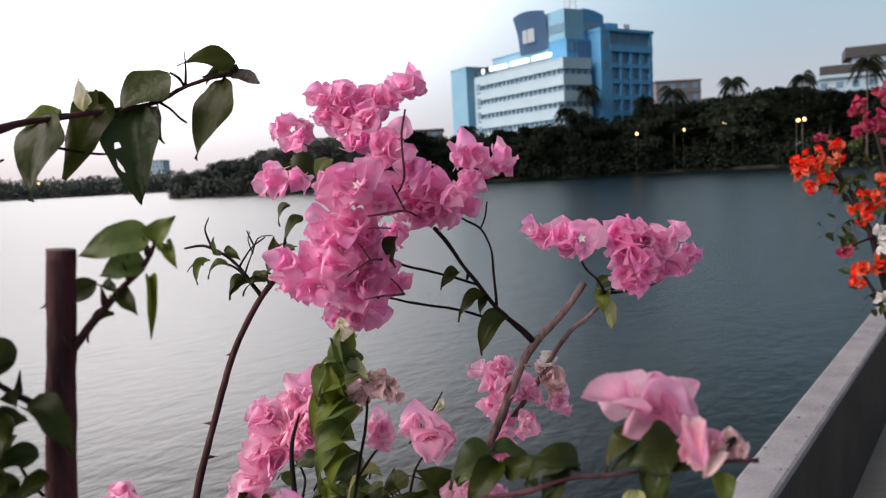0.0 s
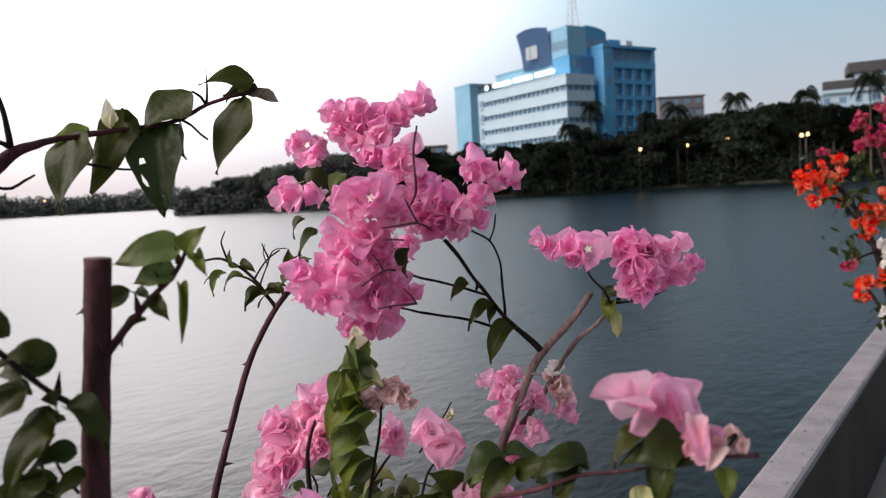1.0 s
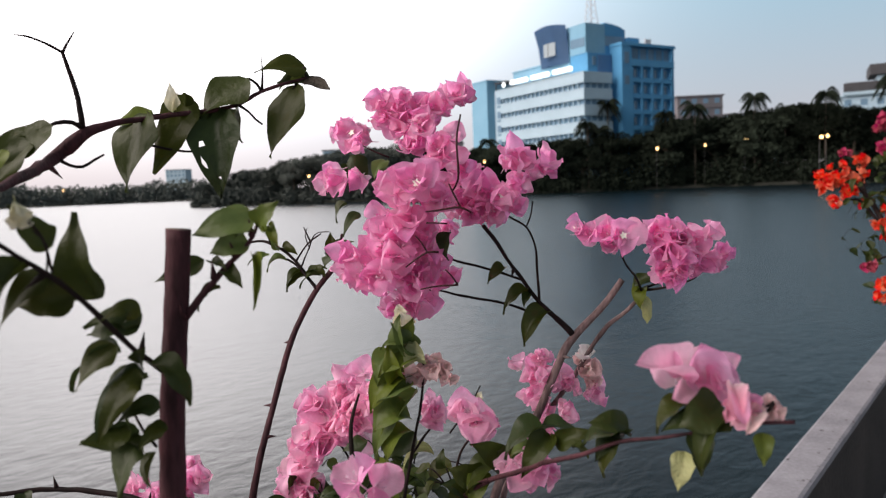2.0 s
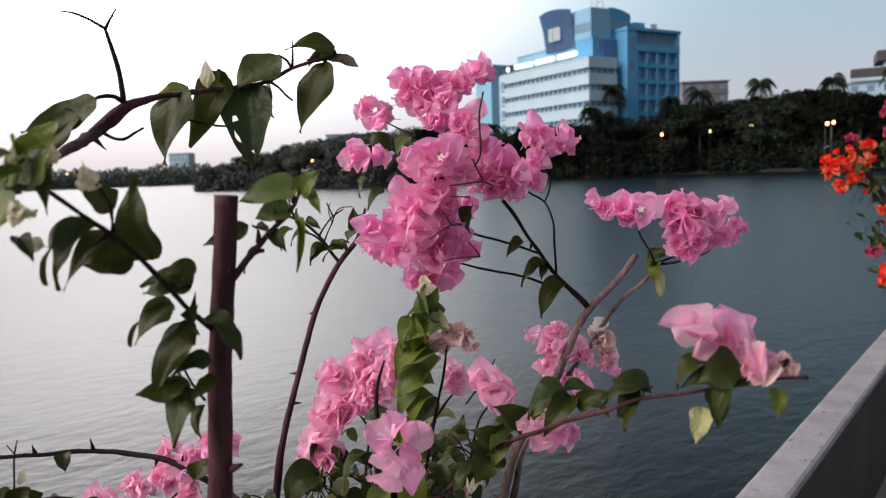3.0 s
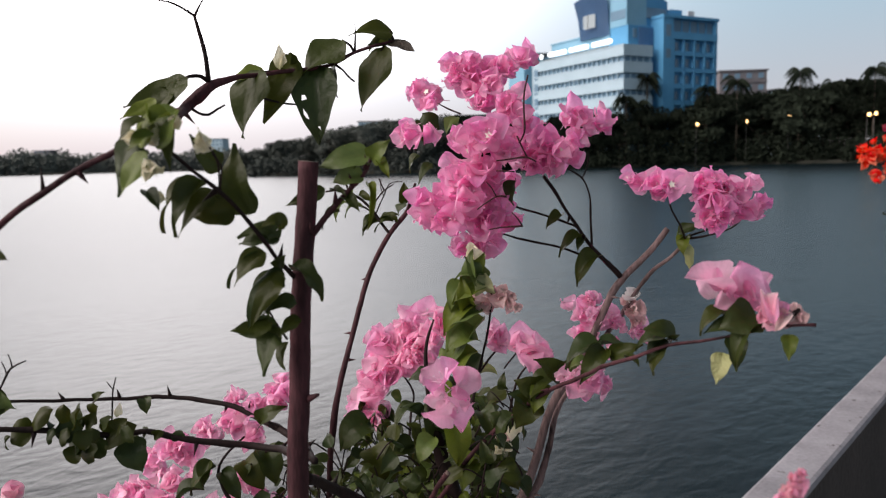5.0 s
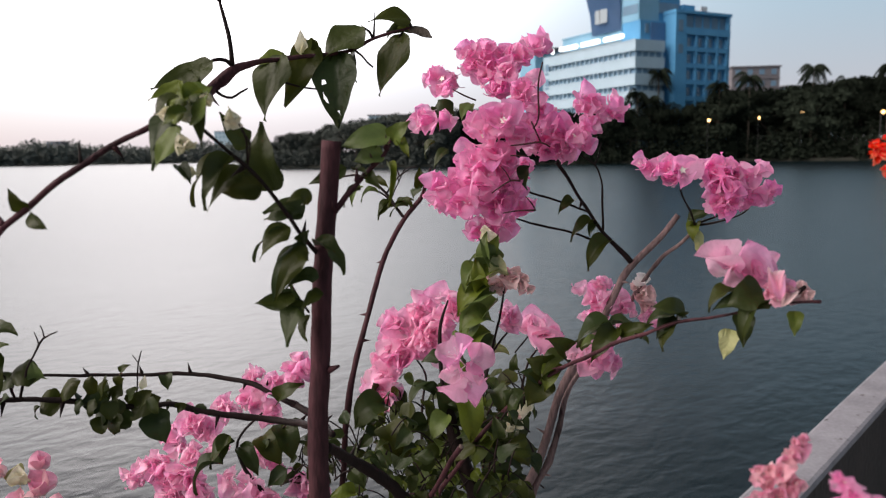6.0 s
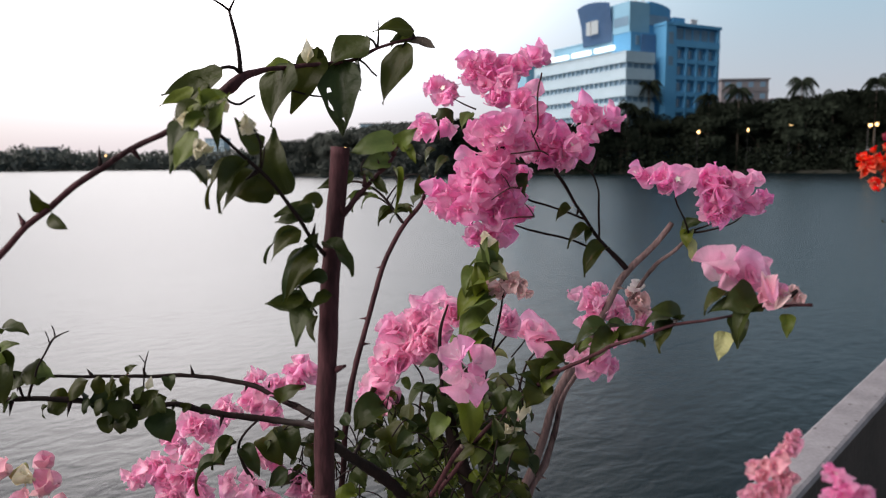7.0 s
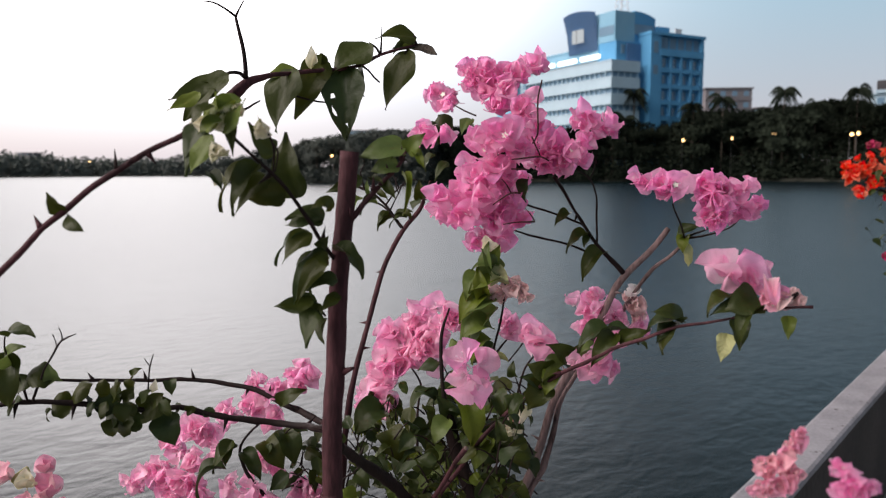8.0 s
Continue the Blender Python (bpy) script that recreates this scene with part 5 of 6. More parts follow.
for k, b, c, t, w, n in (
        ("y", (-0.182, 0.380, 3.107), (-0.188, 0.372, 3.105), (-0.191, 0.366, 3.080), 0.018, 21),
        ("y", (-0.173, 0.382, 3.110), (-0.167, 0.374, 3.124), (-0.151, 0.368, 3.131), 0.016, 22),
        ("y", (-0.187, 0.386, 3.111), (-0.187, 0.378, 3.123), (-0.173, 0.372, 3.136), 0.018, 23),
        ("d", (-0.150, 0.426, 3.095), (-0.155, 0.418, 3.107), (-0.165, 0.412, 3.118), 0.017, 24),
        ("d", (-0.155, 0.429, 3.074), (-0.162, 0.421, 3.086), (-0.180, 0.415, 3.047), 0.018, 25),
        ("d", (-0.123, 0.465, 3.042), (-0.134, 0.457, 3.060), (-0.151, 0.451, 3.043), 0.016, 26),
        ("d", (-0.129, 0.459, 2.969), (-0.138, 0.451, 2.972), (-0.135, 0.445, 2.940), 0.021, 27),
        ("d", (-0.132, 0.461, 2.977), (-0.144, 0.453, 2.982), (-0.158, 0.447, 2.974), 0.016, 28),):
    hanging_leaf(downshoot, k, b, c, t, w, 0.35, n)
for k, b, c, t, w, n in (
        ("d", (-0.115, 0.445, 3.012), (-0.123, 0.437, 3.022), (-0.138, 0.433, 2.979), 0.020, 31),
        ("d", (-0.111, 0.462, 2.981), (-0.114, 0.454, 2.985), (-0.123, 0.450, 2.969), 0.012, 32),
        ("d", (-0.110, 0.455, 2.993), (-0.118, 0.447, 3.004), (-0.133, 0.443, 2.987), 0.013, 33),
        ("d", (-0.109, 0.430, 3.051), (-0.108, 0.422, 3.066), (-0.123, 0.418, 3.053), 0.013, 34),):
    hanging_leaf(downshoot, k, b, c, t, w, 0.35, n)
for k, b, c, t, w, n in (
        ("d", (-0.183, 0.400, 3.124), (-0.171, 0.392, 3.132), (-0.169, 0.388, 3.092), 0.016, 41),
        ("d", (-0.193, 0.390, 3.116), (-0.198, 0.382, 3.114), (-0.200, 0.378, 3.078), 0.016, 42),
        ("d", (-0.117, 0.452, 3.015), (-0.137, 0.444, 3.020), (-0.142, 0.440, 2.977), 0.025, 43),
        ("d", (-0.128, 0.445, 3.033), (-0.139, 0.437, 3.039), (-0.149, 0.433, 3.010), 0.019, 44),
        ("d", (-0.127, 0.465, 2.973), (-0.138, 0.457, 2.973), (-0.139, 0.453, 2.946), 0.018, 45),):
    hanging_leaf(downshoot, k, b, c, t, w, 0.35, n)
downtwig = stem(plant, [(-0.128, 0.484, 2.959, 0.0010), (-0.135, 0.482, 2.971, 0.0009), (-0.141, 0.486, 2.980, 0.0007), (-0.146, 0.490, 2.987, 0.0005)], TWIG_DARK, "twig", 0, 27, False)
budstalk = stem(plant, [(-0.145, 0.410, 3.081, 0.0006), (-0.142, 0.405, 3.095, 0.0006), (-0.146, 0.400, 3.104, 0.0004)], TWIG_DARK, "twig", 0, 28, False)
flower(plant, "c", (-0.175, 0.385, 3.121), 0.022, (0.25, -0.3, -1), False, 20)
flower(plant, "c", (-0.152, 0.400, 3.115), 0.019, (0.35, -0.3, -0.7), False, 20)
flower(plant, "c", (-0.176, 0.378, 3.094), 0.021, (0.1, -0.8, 0.35), False, 20)
flower(plant, "c", (-0.185, 0.375, 3.117), 0.016, (-0.5, -0.3, -0.9), False, 20)
flower(plant, "c", (-0.183, 0.400, 3.076), 0.015, (-0.7, -0.3, 0.3), False, 20)
flower(plant, "c", (-0.166, 0.390, 3.123), 0.013, (0.4, -0.2, 0.9), False, 20)
budtwig = stem(plant, [(-0.151, 0.425, 3.080, 0.0008), (-0.146, 0.410, 3.099, 0.0008), (-0.147, 0.400, 3.109, 0.0006)], TWIG_DARK, "twig", 0, 128, False)
cane = stem(plant, [(-0.350, 0.300, 1.490, 0.0100), (-0.362, 0.315, 2.230, 0.0062), (-0.374, 0.330, 2.960, 0.0024), (-0.334, 0.345, 3.000, 0.0023), (-0.309, 0.352, 3.025, 0.0023), (-0.294, 0.358, 3.043, 0.0021), (-0.282, 0.364, 3.054, 0.0022), (-0.265, 0.370, 3.070, 0.0022), (-0.249, 0.377, 3.082, 0.0022), (-0.230, 0.385, 3.096, 0.0020), (-0.211, 0.390, 3.105, 0.0021), (-0.199, 0.395, 3.112, 0.0019), (-0.186, 0.400, 3.118, 0.0014), (-0.175, 0.395, 3.111, 0.0012)], BARK_DARK, "stem", 8, 29, False)
for k, b, t, w, r, s in (
        ("d", (-0.282, 0.364, 3.054), (-0.288, 0.356, 3.068), 0.011, 0, 0),
        ("d", (-0.279, 0.364, 3.052), (-0.262, 0.356, 3.041), 0.012, 10, 0),):
    leaf(cane, k, b, t, w, r, s)
arch = stem(plant, [(-0.197, 0.398, 3.113, 0.0016), (-0.215, 0.470, 3.124, 0.0026), (-0.258, 0.613, 3.150, 0.0052), (-0.249, 0.634, 3.166, 0.0058), (-0.237, 0.652, 3.179, 0.0040), (-0.216, 0.672, 3.186, 0.0028), (-0.186, 0.700, 3.193, 0.0024), (-0.151, 0.718, 3.198, 0.0022), (-0.134, 0.727, 3.204, 0.0020), (-0.116, 0.735, 3.215, 0.0019), (-0.094, 0.746, 3.223, 0.0016), (-0.076, 0.755, 3.229, 0.0014)], BARK_DARK, "stem", 1, 30, False)
for k, b, t, w, r, s in (
        ("h", (-0.153, 0.717, 3.198), (-0.152, 0.705, 3.115), 0.048, 0, 0),
        ("d", (-0.142, 0.734, 3.199), (-0.133, 0.722, 3.166), 0.021, 35, 1),
        ("y", (-0.085, 0.763, 3.234), (-0.104, 0.751, 3.218), 0.020, 0, 3),
        ("c", (-0.188, 0.698, 3.195), (-0.185, 0.686, 3.220), 0.013, 0, 3),
        ("c", (-0.186, 0.700, 3.197), (-0.177, 0.688, 3.212), 0.008, 30, 5),
        ("d", (-0.179, 0.704, 3.200), (-0.174, 0.692, 3.211), 0.012, 0, 5),):
    leaf(arch, k, b, t, w, r, s)
for k, b, c, t, w, n in (
        ("d", (-0.250, 0.610, 3.178), (-0.266, 0.598, 3.179), (-0.304, 0.588, 3.151), 0.032, 1),
        ("d", (-0.269, 0.605, 3.169), (-0.277, 0.593, 3.167), (-0.287, 0.583, 3.130), 0.028, 2),
        ("y", (-0.269, 0.580, 3.158), (-0.277, 0.568, 3.156), (-0.292, 0.558, 3.139), 0.017, 3),
        ("d", (-0.205, 0.683, 3.193), (-0.226, 0.671, 3.195), (-0.219, 0.661, 3.123), 0.046, 4),
        ("y", (-0.207, 0.696, 3.197), (-0.221, 0.684, 3.199), (-0.239, 0.674, 3.183), 0.022, 5),
        ("d", (-0.177, 0.710, 3.211), (-0.181, 0.698, 3.195), (-0.206, 0.688, 3.139), 0.035, 6),
        ("d", (-0.128, 0.729, 3.227), (-0.147, 0.717, 3.237), (-0.168, 0.707, 3.189), 0.045, 7),
        ("d", (-0.085, 0.750, 3.222), (-0.102, 0.738, 3.215), (-0.110, 0.728, 3.151), 0.038, 8),
        ("d", (-0.076, 0.755, 3.237), (-0.097, 0.743, 3.255), (-0.122, 0.733, 3.233), 0.029, 9),
        ("d", (-0.078, 0.764, 3.236), (-0.086, 0.752, 3.238), (-0.103, 0.742, 3.224), 0.023, 10),
        ("k", (-0.078, 0.754, 3.228), (-0.065, 0.742, 3.231), (-0.050, 0.732, 3.214), 0.018, 11),):
    hanging_leaf(arch, k, b, c, t, w, 0.35, n)
archfork = stem(plant, [(-0.244, 0.644, 3.179, 0.0028), (-0.244, 0.641, 3.196, 0.0022), (-0.246, 0.636, 3.218, 0.0019), (-0.248, 0.628, 3.238, 0.0016)], TWIG_DARK, "twig", 0, 203, False)
archfork_a = stem(plant, [(-0.248, 0.628, 3.238, 0.0015), (-0.254, 0.613, 3.244, 0.0012), (-0.260, 0.600, 3.247, 0.0010), (-0.270, 0.600, 3.249, 0.0006)], TWIG_DARK, "twig", 0, 204, False)
archfork_b = stem(plant, [(-0.248, 0.628, 3.238, 0.0015), (-0.246, 0.632, 3.246, 0.0011), (-0.243, 0.639, 3.257, 0.0008)], TWIG_DARK, "twig", 0, 205, False)
archloop = stem(plant, [(-0.255, 0.621, 3.152, 0.0016), (-0.251, 0.630, 3.147, 0.0014), (-0.246, 0.642, 3.146, 0.0012), (-0.240, 0.650, 3.152, 0.0011), (-0.234, 0.655, 3.157, 0.0009)], TWIG_DARK, "twig", 0, 206, False)
archhook = stem(plant, [(-0.245, 0.642, 3.179, 0.0020), (-0.248, 0.634, 3.182, 0.0019), (-0.254, 0.621, 3.181, 0.0016), (-0.258, 0.610, 3.176, 0.0010)], TWIG_DARK, "twig", 0, 207, False)
archspine = stem(plant, [(-0.211, 0.678, 3.166, 0.0012), (-0.197, 0.691, 3.162, 0.0011), (-0.183, 0.702, 3.159, 0.0010), (-0.164, 0.712, 3.157, 0.0007)], TWIG_DARK, "twig", 0, 208, False)
archspine_tip = stem(plant, [(-0.173, 0.707, 3.158, 0.0008), (-0.166, 0.711, 3.161, 0.0004)], TWIG_DARK, "twig", 0, 209, False)
archthorn = stem(plant, [(-0.116, 0.735, 3.215, 0.0016), (-0.115, 0.736, 3.230, 0.0010), (-0.115, 0.736, 3.248, 0.0003)], TWIG_DARK, "thorn", 0, 210, False)
archstalk_a = stem(plant, [(-0.136, 0.725, 3.202, 0.0014), (-0.129, 0.729, 3.196, 0.0012), (-0.123, 0.732, 3.188, 0.0011), (-0.117, 0.735, 3.183, 0.0009)], TWIG_DARK, "twig", 0, 211, False)
archstalk_b = stem(plant, [(-0.117, 0.735, 3.214, 0.0014), (-0.120, 0.733, 3.221, 0.0013), (-0.127, 0.730, 3.226, 0.0011)], TWIG_DARK, "twig", 0, 212, False)
archstalk_c = stem(plant, [(-0.077, 0.754, 3.229, 0.0014), (-0.078, 0.753, 3.232, 0.0013), (-0.079, 0.753, 3.239, 0.0010)], TWIG_DARK, "twig", 0, 213, False)
archstalk_d = stem(plant, [(-0.085, 0.750, 3.225, 0.0012), (-0.088, 0.749, 3.220, 0.0011), (-0.090, 0.748, 3.217, 0.0009)], TWIG_DARK, "twig", 0, 214, False)
archstalk_e = stem(plant, [(-0.193, 0.693, 3.191, 0.0012), (-0.198, 0.689, 3.193, 0.0011), (-0.206, 0.682, 3.191, 0.0009)], TWIG_DARK, "twig", 0, 215, False)
canethorn = stem(plant, [(-0.249, 0.377, 3.083, 0.0016), (-0.249, 0.377, 3.091, 0.0009), (-0.249, 0.377, 3.098, 0.0002)], TWIG_DARK, "thorn", 0, 39, False)
lowa = stem(plant, [(-0.143, 0.600, 2.808, 0.0032), (-0.183, 0.690, 2.792, 0.0035), (-0.241, 0.747, 2.792, 0.0038), (-0.284, 0.755, 2.809, 0.0032), (-0.325, 0.757, 2.816, 0.0029), (-0.369, 0.750, 2.822, 0.0026), (-0.406, 0.735, 2.825, 0.0025), (-0.457, 0.710, 2.831, 0.0021), (-0.501, 0.680, 2.840, 0.0018), (-0.564, 0.660, 2.836, 0.0015)], TWIG_DARK, "stem", 9, 45, False)
for k, b, t, w, r, s in (
        ("d", (-0.384, 0.735, 2.825), (-0.378, 0.727, 2.809), 0.016, 10, 1),):
    leaf(lowa, k, b, t, w, r, s)
lowb = stem(plant, [(-0.138, 0.550, 2.835, 0.0030), (-0.184, 0.620, 2.812, 0.0036), (-0.218, 0.630, 2.811, 0.0037), (-0.251, 0.620, 2.818, 0.0036), (-0.284, 0.610, 2.827, 0.0033), (-0.310, 0.600, 2.836, 0.0030), (-0.342, 0.590, 2.837, 0.0029), (-0.396, 0.570, 2.848, 0.0029), (-0.437, 0.550, 2.856, 0.0025), (-0.476, 0.540, 2.855, 0.0025), (-0.526, 0.530, 2.853, 0.0025)], TWIG_DARK, "stem", 6, 46, False)
for k, b, t, w, r, s in (
        ("b", (-0.409, 0.570, 2.846), (-0.429, 0.566, 2.848), 0.027, 0, 0),
        ("b", (-0.410, 0.570, 2.851), (-0.387, 0.570, 2.870), 0.023, 10, 1),
        ("b", (-0.374, 0.575, 2.844), (-0.389, 0.571, 2.847), 0.017, 0, 2),
        ("b", (-0.367, 0.580, 2.843), (-0.385, 0.576, 2.857), 0.029, 0, 0),
        ("b", (-0.363, 0.585, 2.838), (-0.363, 0.581, 2.810), 0.039, 10, 1),
        ("b", (-0.368, 0.580, 2.840), (-0.373, 0.576, 2.822), 0.029, 0, 2),
        ("b", (-0.353, 0.585, 2.836), (-0.350, 0.581, 2.816), 0.025, 20, 0),
        ("b", (-0.364, 0.580, 2.850), (-0.364, 0.576, 2.874), 0.027, 0, 1),
        ("b", (-0.348, 0.590, 2.839), (-0.314, 0.586, 2.848), 0.028, 0, 0),):
    leaf(lowb, k, b, t, w, r, s)
for k, b, t, w, r, s in (
        ("b", (-0.357, 0.585, 2.854), (-0.348, 0.581, 2.869), 0.025, -20, 2),
        ("d", (-0.352, 0.585, 2.873), (-0.340, 0.581, 2.883), 0.010, 0, 1),
        ("c", (-0.335, 0.590, 2.855), (-0.331, 0.590, 2.870), 0.008, 0, 3),
        ("d", (-0.327, 0.595, 2.832), (-0.314, 0.591, 2.798), 0.032, 0, 0),
        ("b", (-0.318, 0.600, 2.829), (-0.336, 0.600, 2.820), 0.016, 0, 1),
        ("b", (-0.283, 0.610, 2.825), (-0.287, 0.610, 2.834), 0.013, 0, 0),
        ("b", (-0.316, 0.600, 2.833), (-0.309, 0.600, 2.839), 0.014, 0, 2),
        ("b", (-0.305, 0.600, 2.833), (-0.294, 0.600, 2.837), 0.010, 10, 0),
        ("b", (-0.377, 0.575, 2.844), (-0.383, 0.575, 2.834), 0.016, 0, 2),):
    leaf(lowb, k, b, t, w, r, s)
for k, b, t, w, r, s in (
        ("d", (-0.425, 0.560, 2.846), (-0.428, 0.560, 2.833), 0.009, 0, 1),):
    leaf(lowb, k, b, t, w, r, s)
for k, b, t, w, r, s in (
        ("b", (-0.392, 0.578, 2.851), (-0.396, 0.572, 2.865), 0.013, -30, 0),
        ("b", (-0.376, 0.566, 2.857), (-0.369, 0.560, 2.878), 0.014, 7, 1),
        ("b", (-0.356, 0.554, 2.857), (-0.345, 0.548, 2.878), 0.015, -16, 2),
        ("b", (-0.362, 0.578, 2.851), (-0.345, 0.572, 2.866), 0.014, 21, 0),
        ("b", (-0.371, 0.566, 2.853), (-0.375, 0.560, 2.836), 0.016, -2, 1),
        ("b", (-0.351, 0.554, 2.856), (-0.345, 0.548, 2.838), 0.017, -25, 2),
        ("b", (-0.373, 0.578, 2.831), (-0.370, 0.572, 2.814), 0.017, 12, 0),
        ("b", (-0.348, 0.566, 2.853), (-0.341, 0.560, 2.840), 0.012, -11, 1),
        ("b", (-0.329, 0.554, 2.857), (-0.315, 0.548, 2.871), 0.011, 26, 2),
        ("b", (-0.330, 0.578, 2.847), (-0.315, 0.572, 2.860), 0.015, 3, 0),
        ("b", (-0.385, 0.566, 2.853), (-0.388, 0.560, 2.838), 0.012, -20, 1),
        ("b", (-0.308, 0.554, 2.860), (-0.297, 0.548, 2.846), 0.011, 17, 2),):
    leaf(lowb, k, b, t, w, r, s)
lowbtwig1 = stem(plant, [(-0.343, 0.590, 2.839, 0.0011), (-0.337, 0.585, 2.860, 0.0008), (-0.333, 0.582, 2.884, 0.0008), (-0.328, 0.580, 2.898, 0.0004)], TWIG_DARK, "twig", 0, 47, False)
lowbtwig2b = stem(plant, [(-0.377, 0.498, 2.924, 0.0007), (-0.377, 0.497, 2.931, 0.0005), (-0.379, 0.497, 2.937, 0.0004)], TWIG_DARK, "twig", 0, 48, False)
lowbtwig2c = stem(plant, [(-0.370, 0.497, 2.933, 0.0007), (-0.371, 0.497, 2.939, 0.0005), (-0.373, 0.497, 2.943, 0.0004)], TWIG_DARK, "twig", 0, 49, False)
lowbtwig1b = stem(plant, [(-0.333, 0.582, 2.886, 0.0006), (-0.337, 0.580, 2.894, 0.0004)], TWIG_DARK, "twig", 0, 50, False)
lowbtwig2 = stem(plant, [(-0.437, 0.550, 2.857, 0.0014), (-0.400, 0.510, 2.895, 0.0011), (-0.383, 0.500, 2.916, 0.0009), (-0.372, 0.497, 2.931, 0.0009), (-0.358, 0.497, 2.937, 0.0004)], TWIG_DARK, "twig", 0, 51, False)
lowbtwig3 = stem(plant, [(-0.442, 0.550, 2.856, 0.0012), (-0.434, 0.530, 2.880, 0.0012), (-0.436, 0.520, 2.900, 0.0010), (-0.435, 0.510, 2.921, 0.0008), (-0.433, 0.510, 2.934, 0.0006)], TWIG_DARK, "twig", 0, 52, False)
for k, b, t, w, r, s in (
        ("d", (-0.431, 0.510, 2.931), (-0.401, 0.505, 2.931), 0.020, 0, 1),
        ("y", (-0.432, 0.515, 2.903), (-0.414, 0.510, 2.921), 0.022, 0, 2),
        ("b", (-0.397, 0.525, 2.893), (-0.420, 0.515, 2.889), 0.030, 10, 1),
        ("y", (-0.396, 0.525, 2.886), (-0.400, 0.520, 2.904), 0.016, 20, 2),
        ("d", (-0.443, 0.520, 2.914), (-0.434, 0.510, 2.861), 0.032, 0, 0),
        ("b", (-0.438, 0.530, 2.882), (-0.418, 0.525, 2.888), 0.018, 0, 0),
        ("b", (-0.442, 0.540, 2.863), (-0.456, 0.540, 2.845), 0.018, 0, 2),
        ("o", (-0.486, 0.610, 2.753), (-0.508, 0.605, 2.751), 0.028, 0, 3),):
    leaf(lowbtwig3, k, b, t, w, r, s)
lowc = stem(plant, [(-0.229, 0.720, 2.628, 0.0028), (-0.262, 0.720, 2.684, 0.0025), (-0.283, 0.720, 2.713, 0.0022), (-0.294, 0.725, 2.740, 0.0019), (-0.285, 0.730, 2.760, 0.0016), (-0.266, 0.740, 2.778, 0.0013)], TWIG_DARK, "stem", 0, 53, False)
for k, b, t, w, r, s in (
        ("d", (-0.313, 0.725, 2.718), (-0.343, 0.717, 2.681), 0.028, 10, 2),
        ("d", (-0.297, 0.725, 2.747), (-0.324, 0.717, 2.714), 0.023, 0, 1),
        ("d", (-0.264, 0.730, 2.753), (-0.241, 0.722, 2.721), 0.031, 0, 2),
        ("d", (-0.245, 0.740, 2.764), (-0.230, 0.732, 2.724), 0.031, 0, 2),
        ("d", (-0.244, 0.740, 2.793), (-0.210, 0.732, 2.817), 0.023, 0, 1),
        ("d", (-0.291, 0.725, 2.740), (-0.268, 0.717, 2.708), 0.022, 20, 1),
        ("d", (-0.304, 0.725, 2.754), (-0.309, 0.717, 2.725), 0.019, -20, 1),):
    leaf(lowc, k, b, t, w, r, s)
lowd = stem(plant, [(-0.119, 0.490, 2.842, 0.0045), (-0.113, 0.560, 2.799, 0.0055), (-0.091, 0.600, 2.761, 0.0058), (-0.071, 0.630, 2.723, 0.0061), (-0.043, 0.660, 2.666, 0.0064)], TWIG_DARK, "stem", 1, 54, False)
mida = stem(plant, [(0.014, 0.740, 2.596, 0.0091), (-0.009, 0.740, 2.682, 0.0090), (-0.020, 0.740, 2.715, 0.0090), (-0.031, 0.740, 2.747, 0.0083), (-0.038, 0.735, 2.784, 0.0068), (-0.044, 0.730, 2.814, 0.0027), (-0.047, 0.730, 2.855, 0.0024), (-0.046, 0.730, 2.890, 0.0020), (-0.037, 0.730, 2.920, 0.0010)], TWIG_DARK, "stem", 1, 55, False)
for k, b, t, w, r, s in (
        ("d", (-0.035, 0.740, 2.761), (-0.062, 0.732, 2.781), 0.026, 0, 2),
        ("d", (-0.038, 0.735, 2.784), (-0.054, 0.727, 2.815), 0.023, 20, 1),
        ("y", (-0.026, 0.730, 2.821), (-0.000, 0.722, 2.809), 0.026, 0, 1),
        ("d", (-0.034, 0.735, 2.770), (-0.007, 0.727, 2.746), 0.028, 0, 2),):
    leaf(mida, k, b, t, w, r, s)
midb = stem(plant, [(-0.014, 0.740, 2.748, 0.0017), (-0.000, 0.730, 2.801, 0.0017), (0.012, 0.725, 2.858, 0.0017), (0.020, 0.720, 2.893, 0.0014), (0.026, 0.717, 2.927, 0.0012), (0.028, 0.715, 2.954, 0.0012), (0.019, 0.710, 2.974, 0.0009)], TWIG_DARK, "stem", 0, 56, False)
for k, b, t, w, r, s in (
        ("y", (0.012, 0.720, 2.886), (-0.008, 0.712, 2.857), 0.030, 10, 2),
        ("y", (0.013, 0.720, 2.899), (-0.020, 0.712, 2.887), 0.032, 0, 2),
        ("y", (0.016, 0.717, 2.933), (-0.016, 0.709, 2.915), 0.032, -10, 1),
        ("y", (0.021, 0.715, 2.960), (-0.013, 0.707, 2.941), 0.026, 0, 1),
        ("y", (0.019, 0.710, 2.971), (-0.010, 0.702, 2.968), 0.023, 15, 1),
        ("y", (0.020, 0.710, 2.967), (0.011, 0.702, 3.001), 0.025, -20, 2),
        ("y", (0.016, 0.710, 2.967), (-0.000, 0.702, 2.994), 0.022, 0, 1),
        ("o", (0.022, 0.715, 2.954), (0.019, 0.707, 2.981), 0.022, 10, 2),
        ("c", (0.016, 0.710, 2.990), (0.009, 0.702, 3.004), 0.013, 0, 1),):
    leaf(midb, k, b, t, w, r, s)
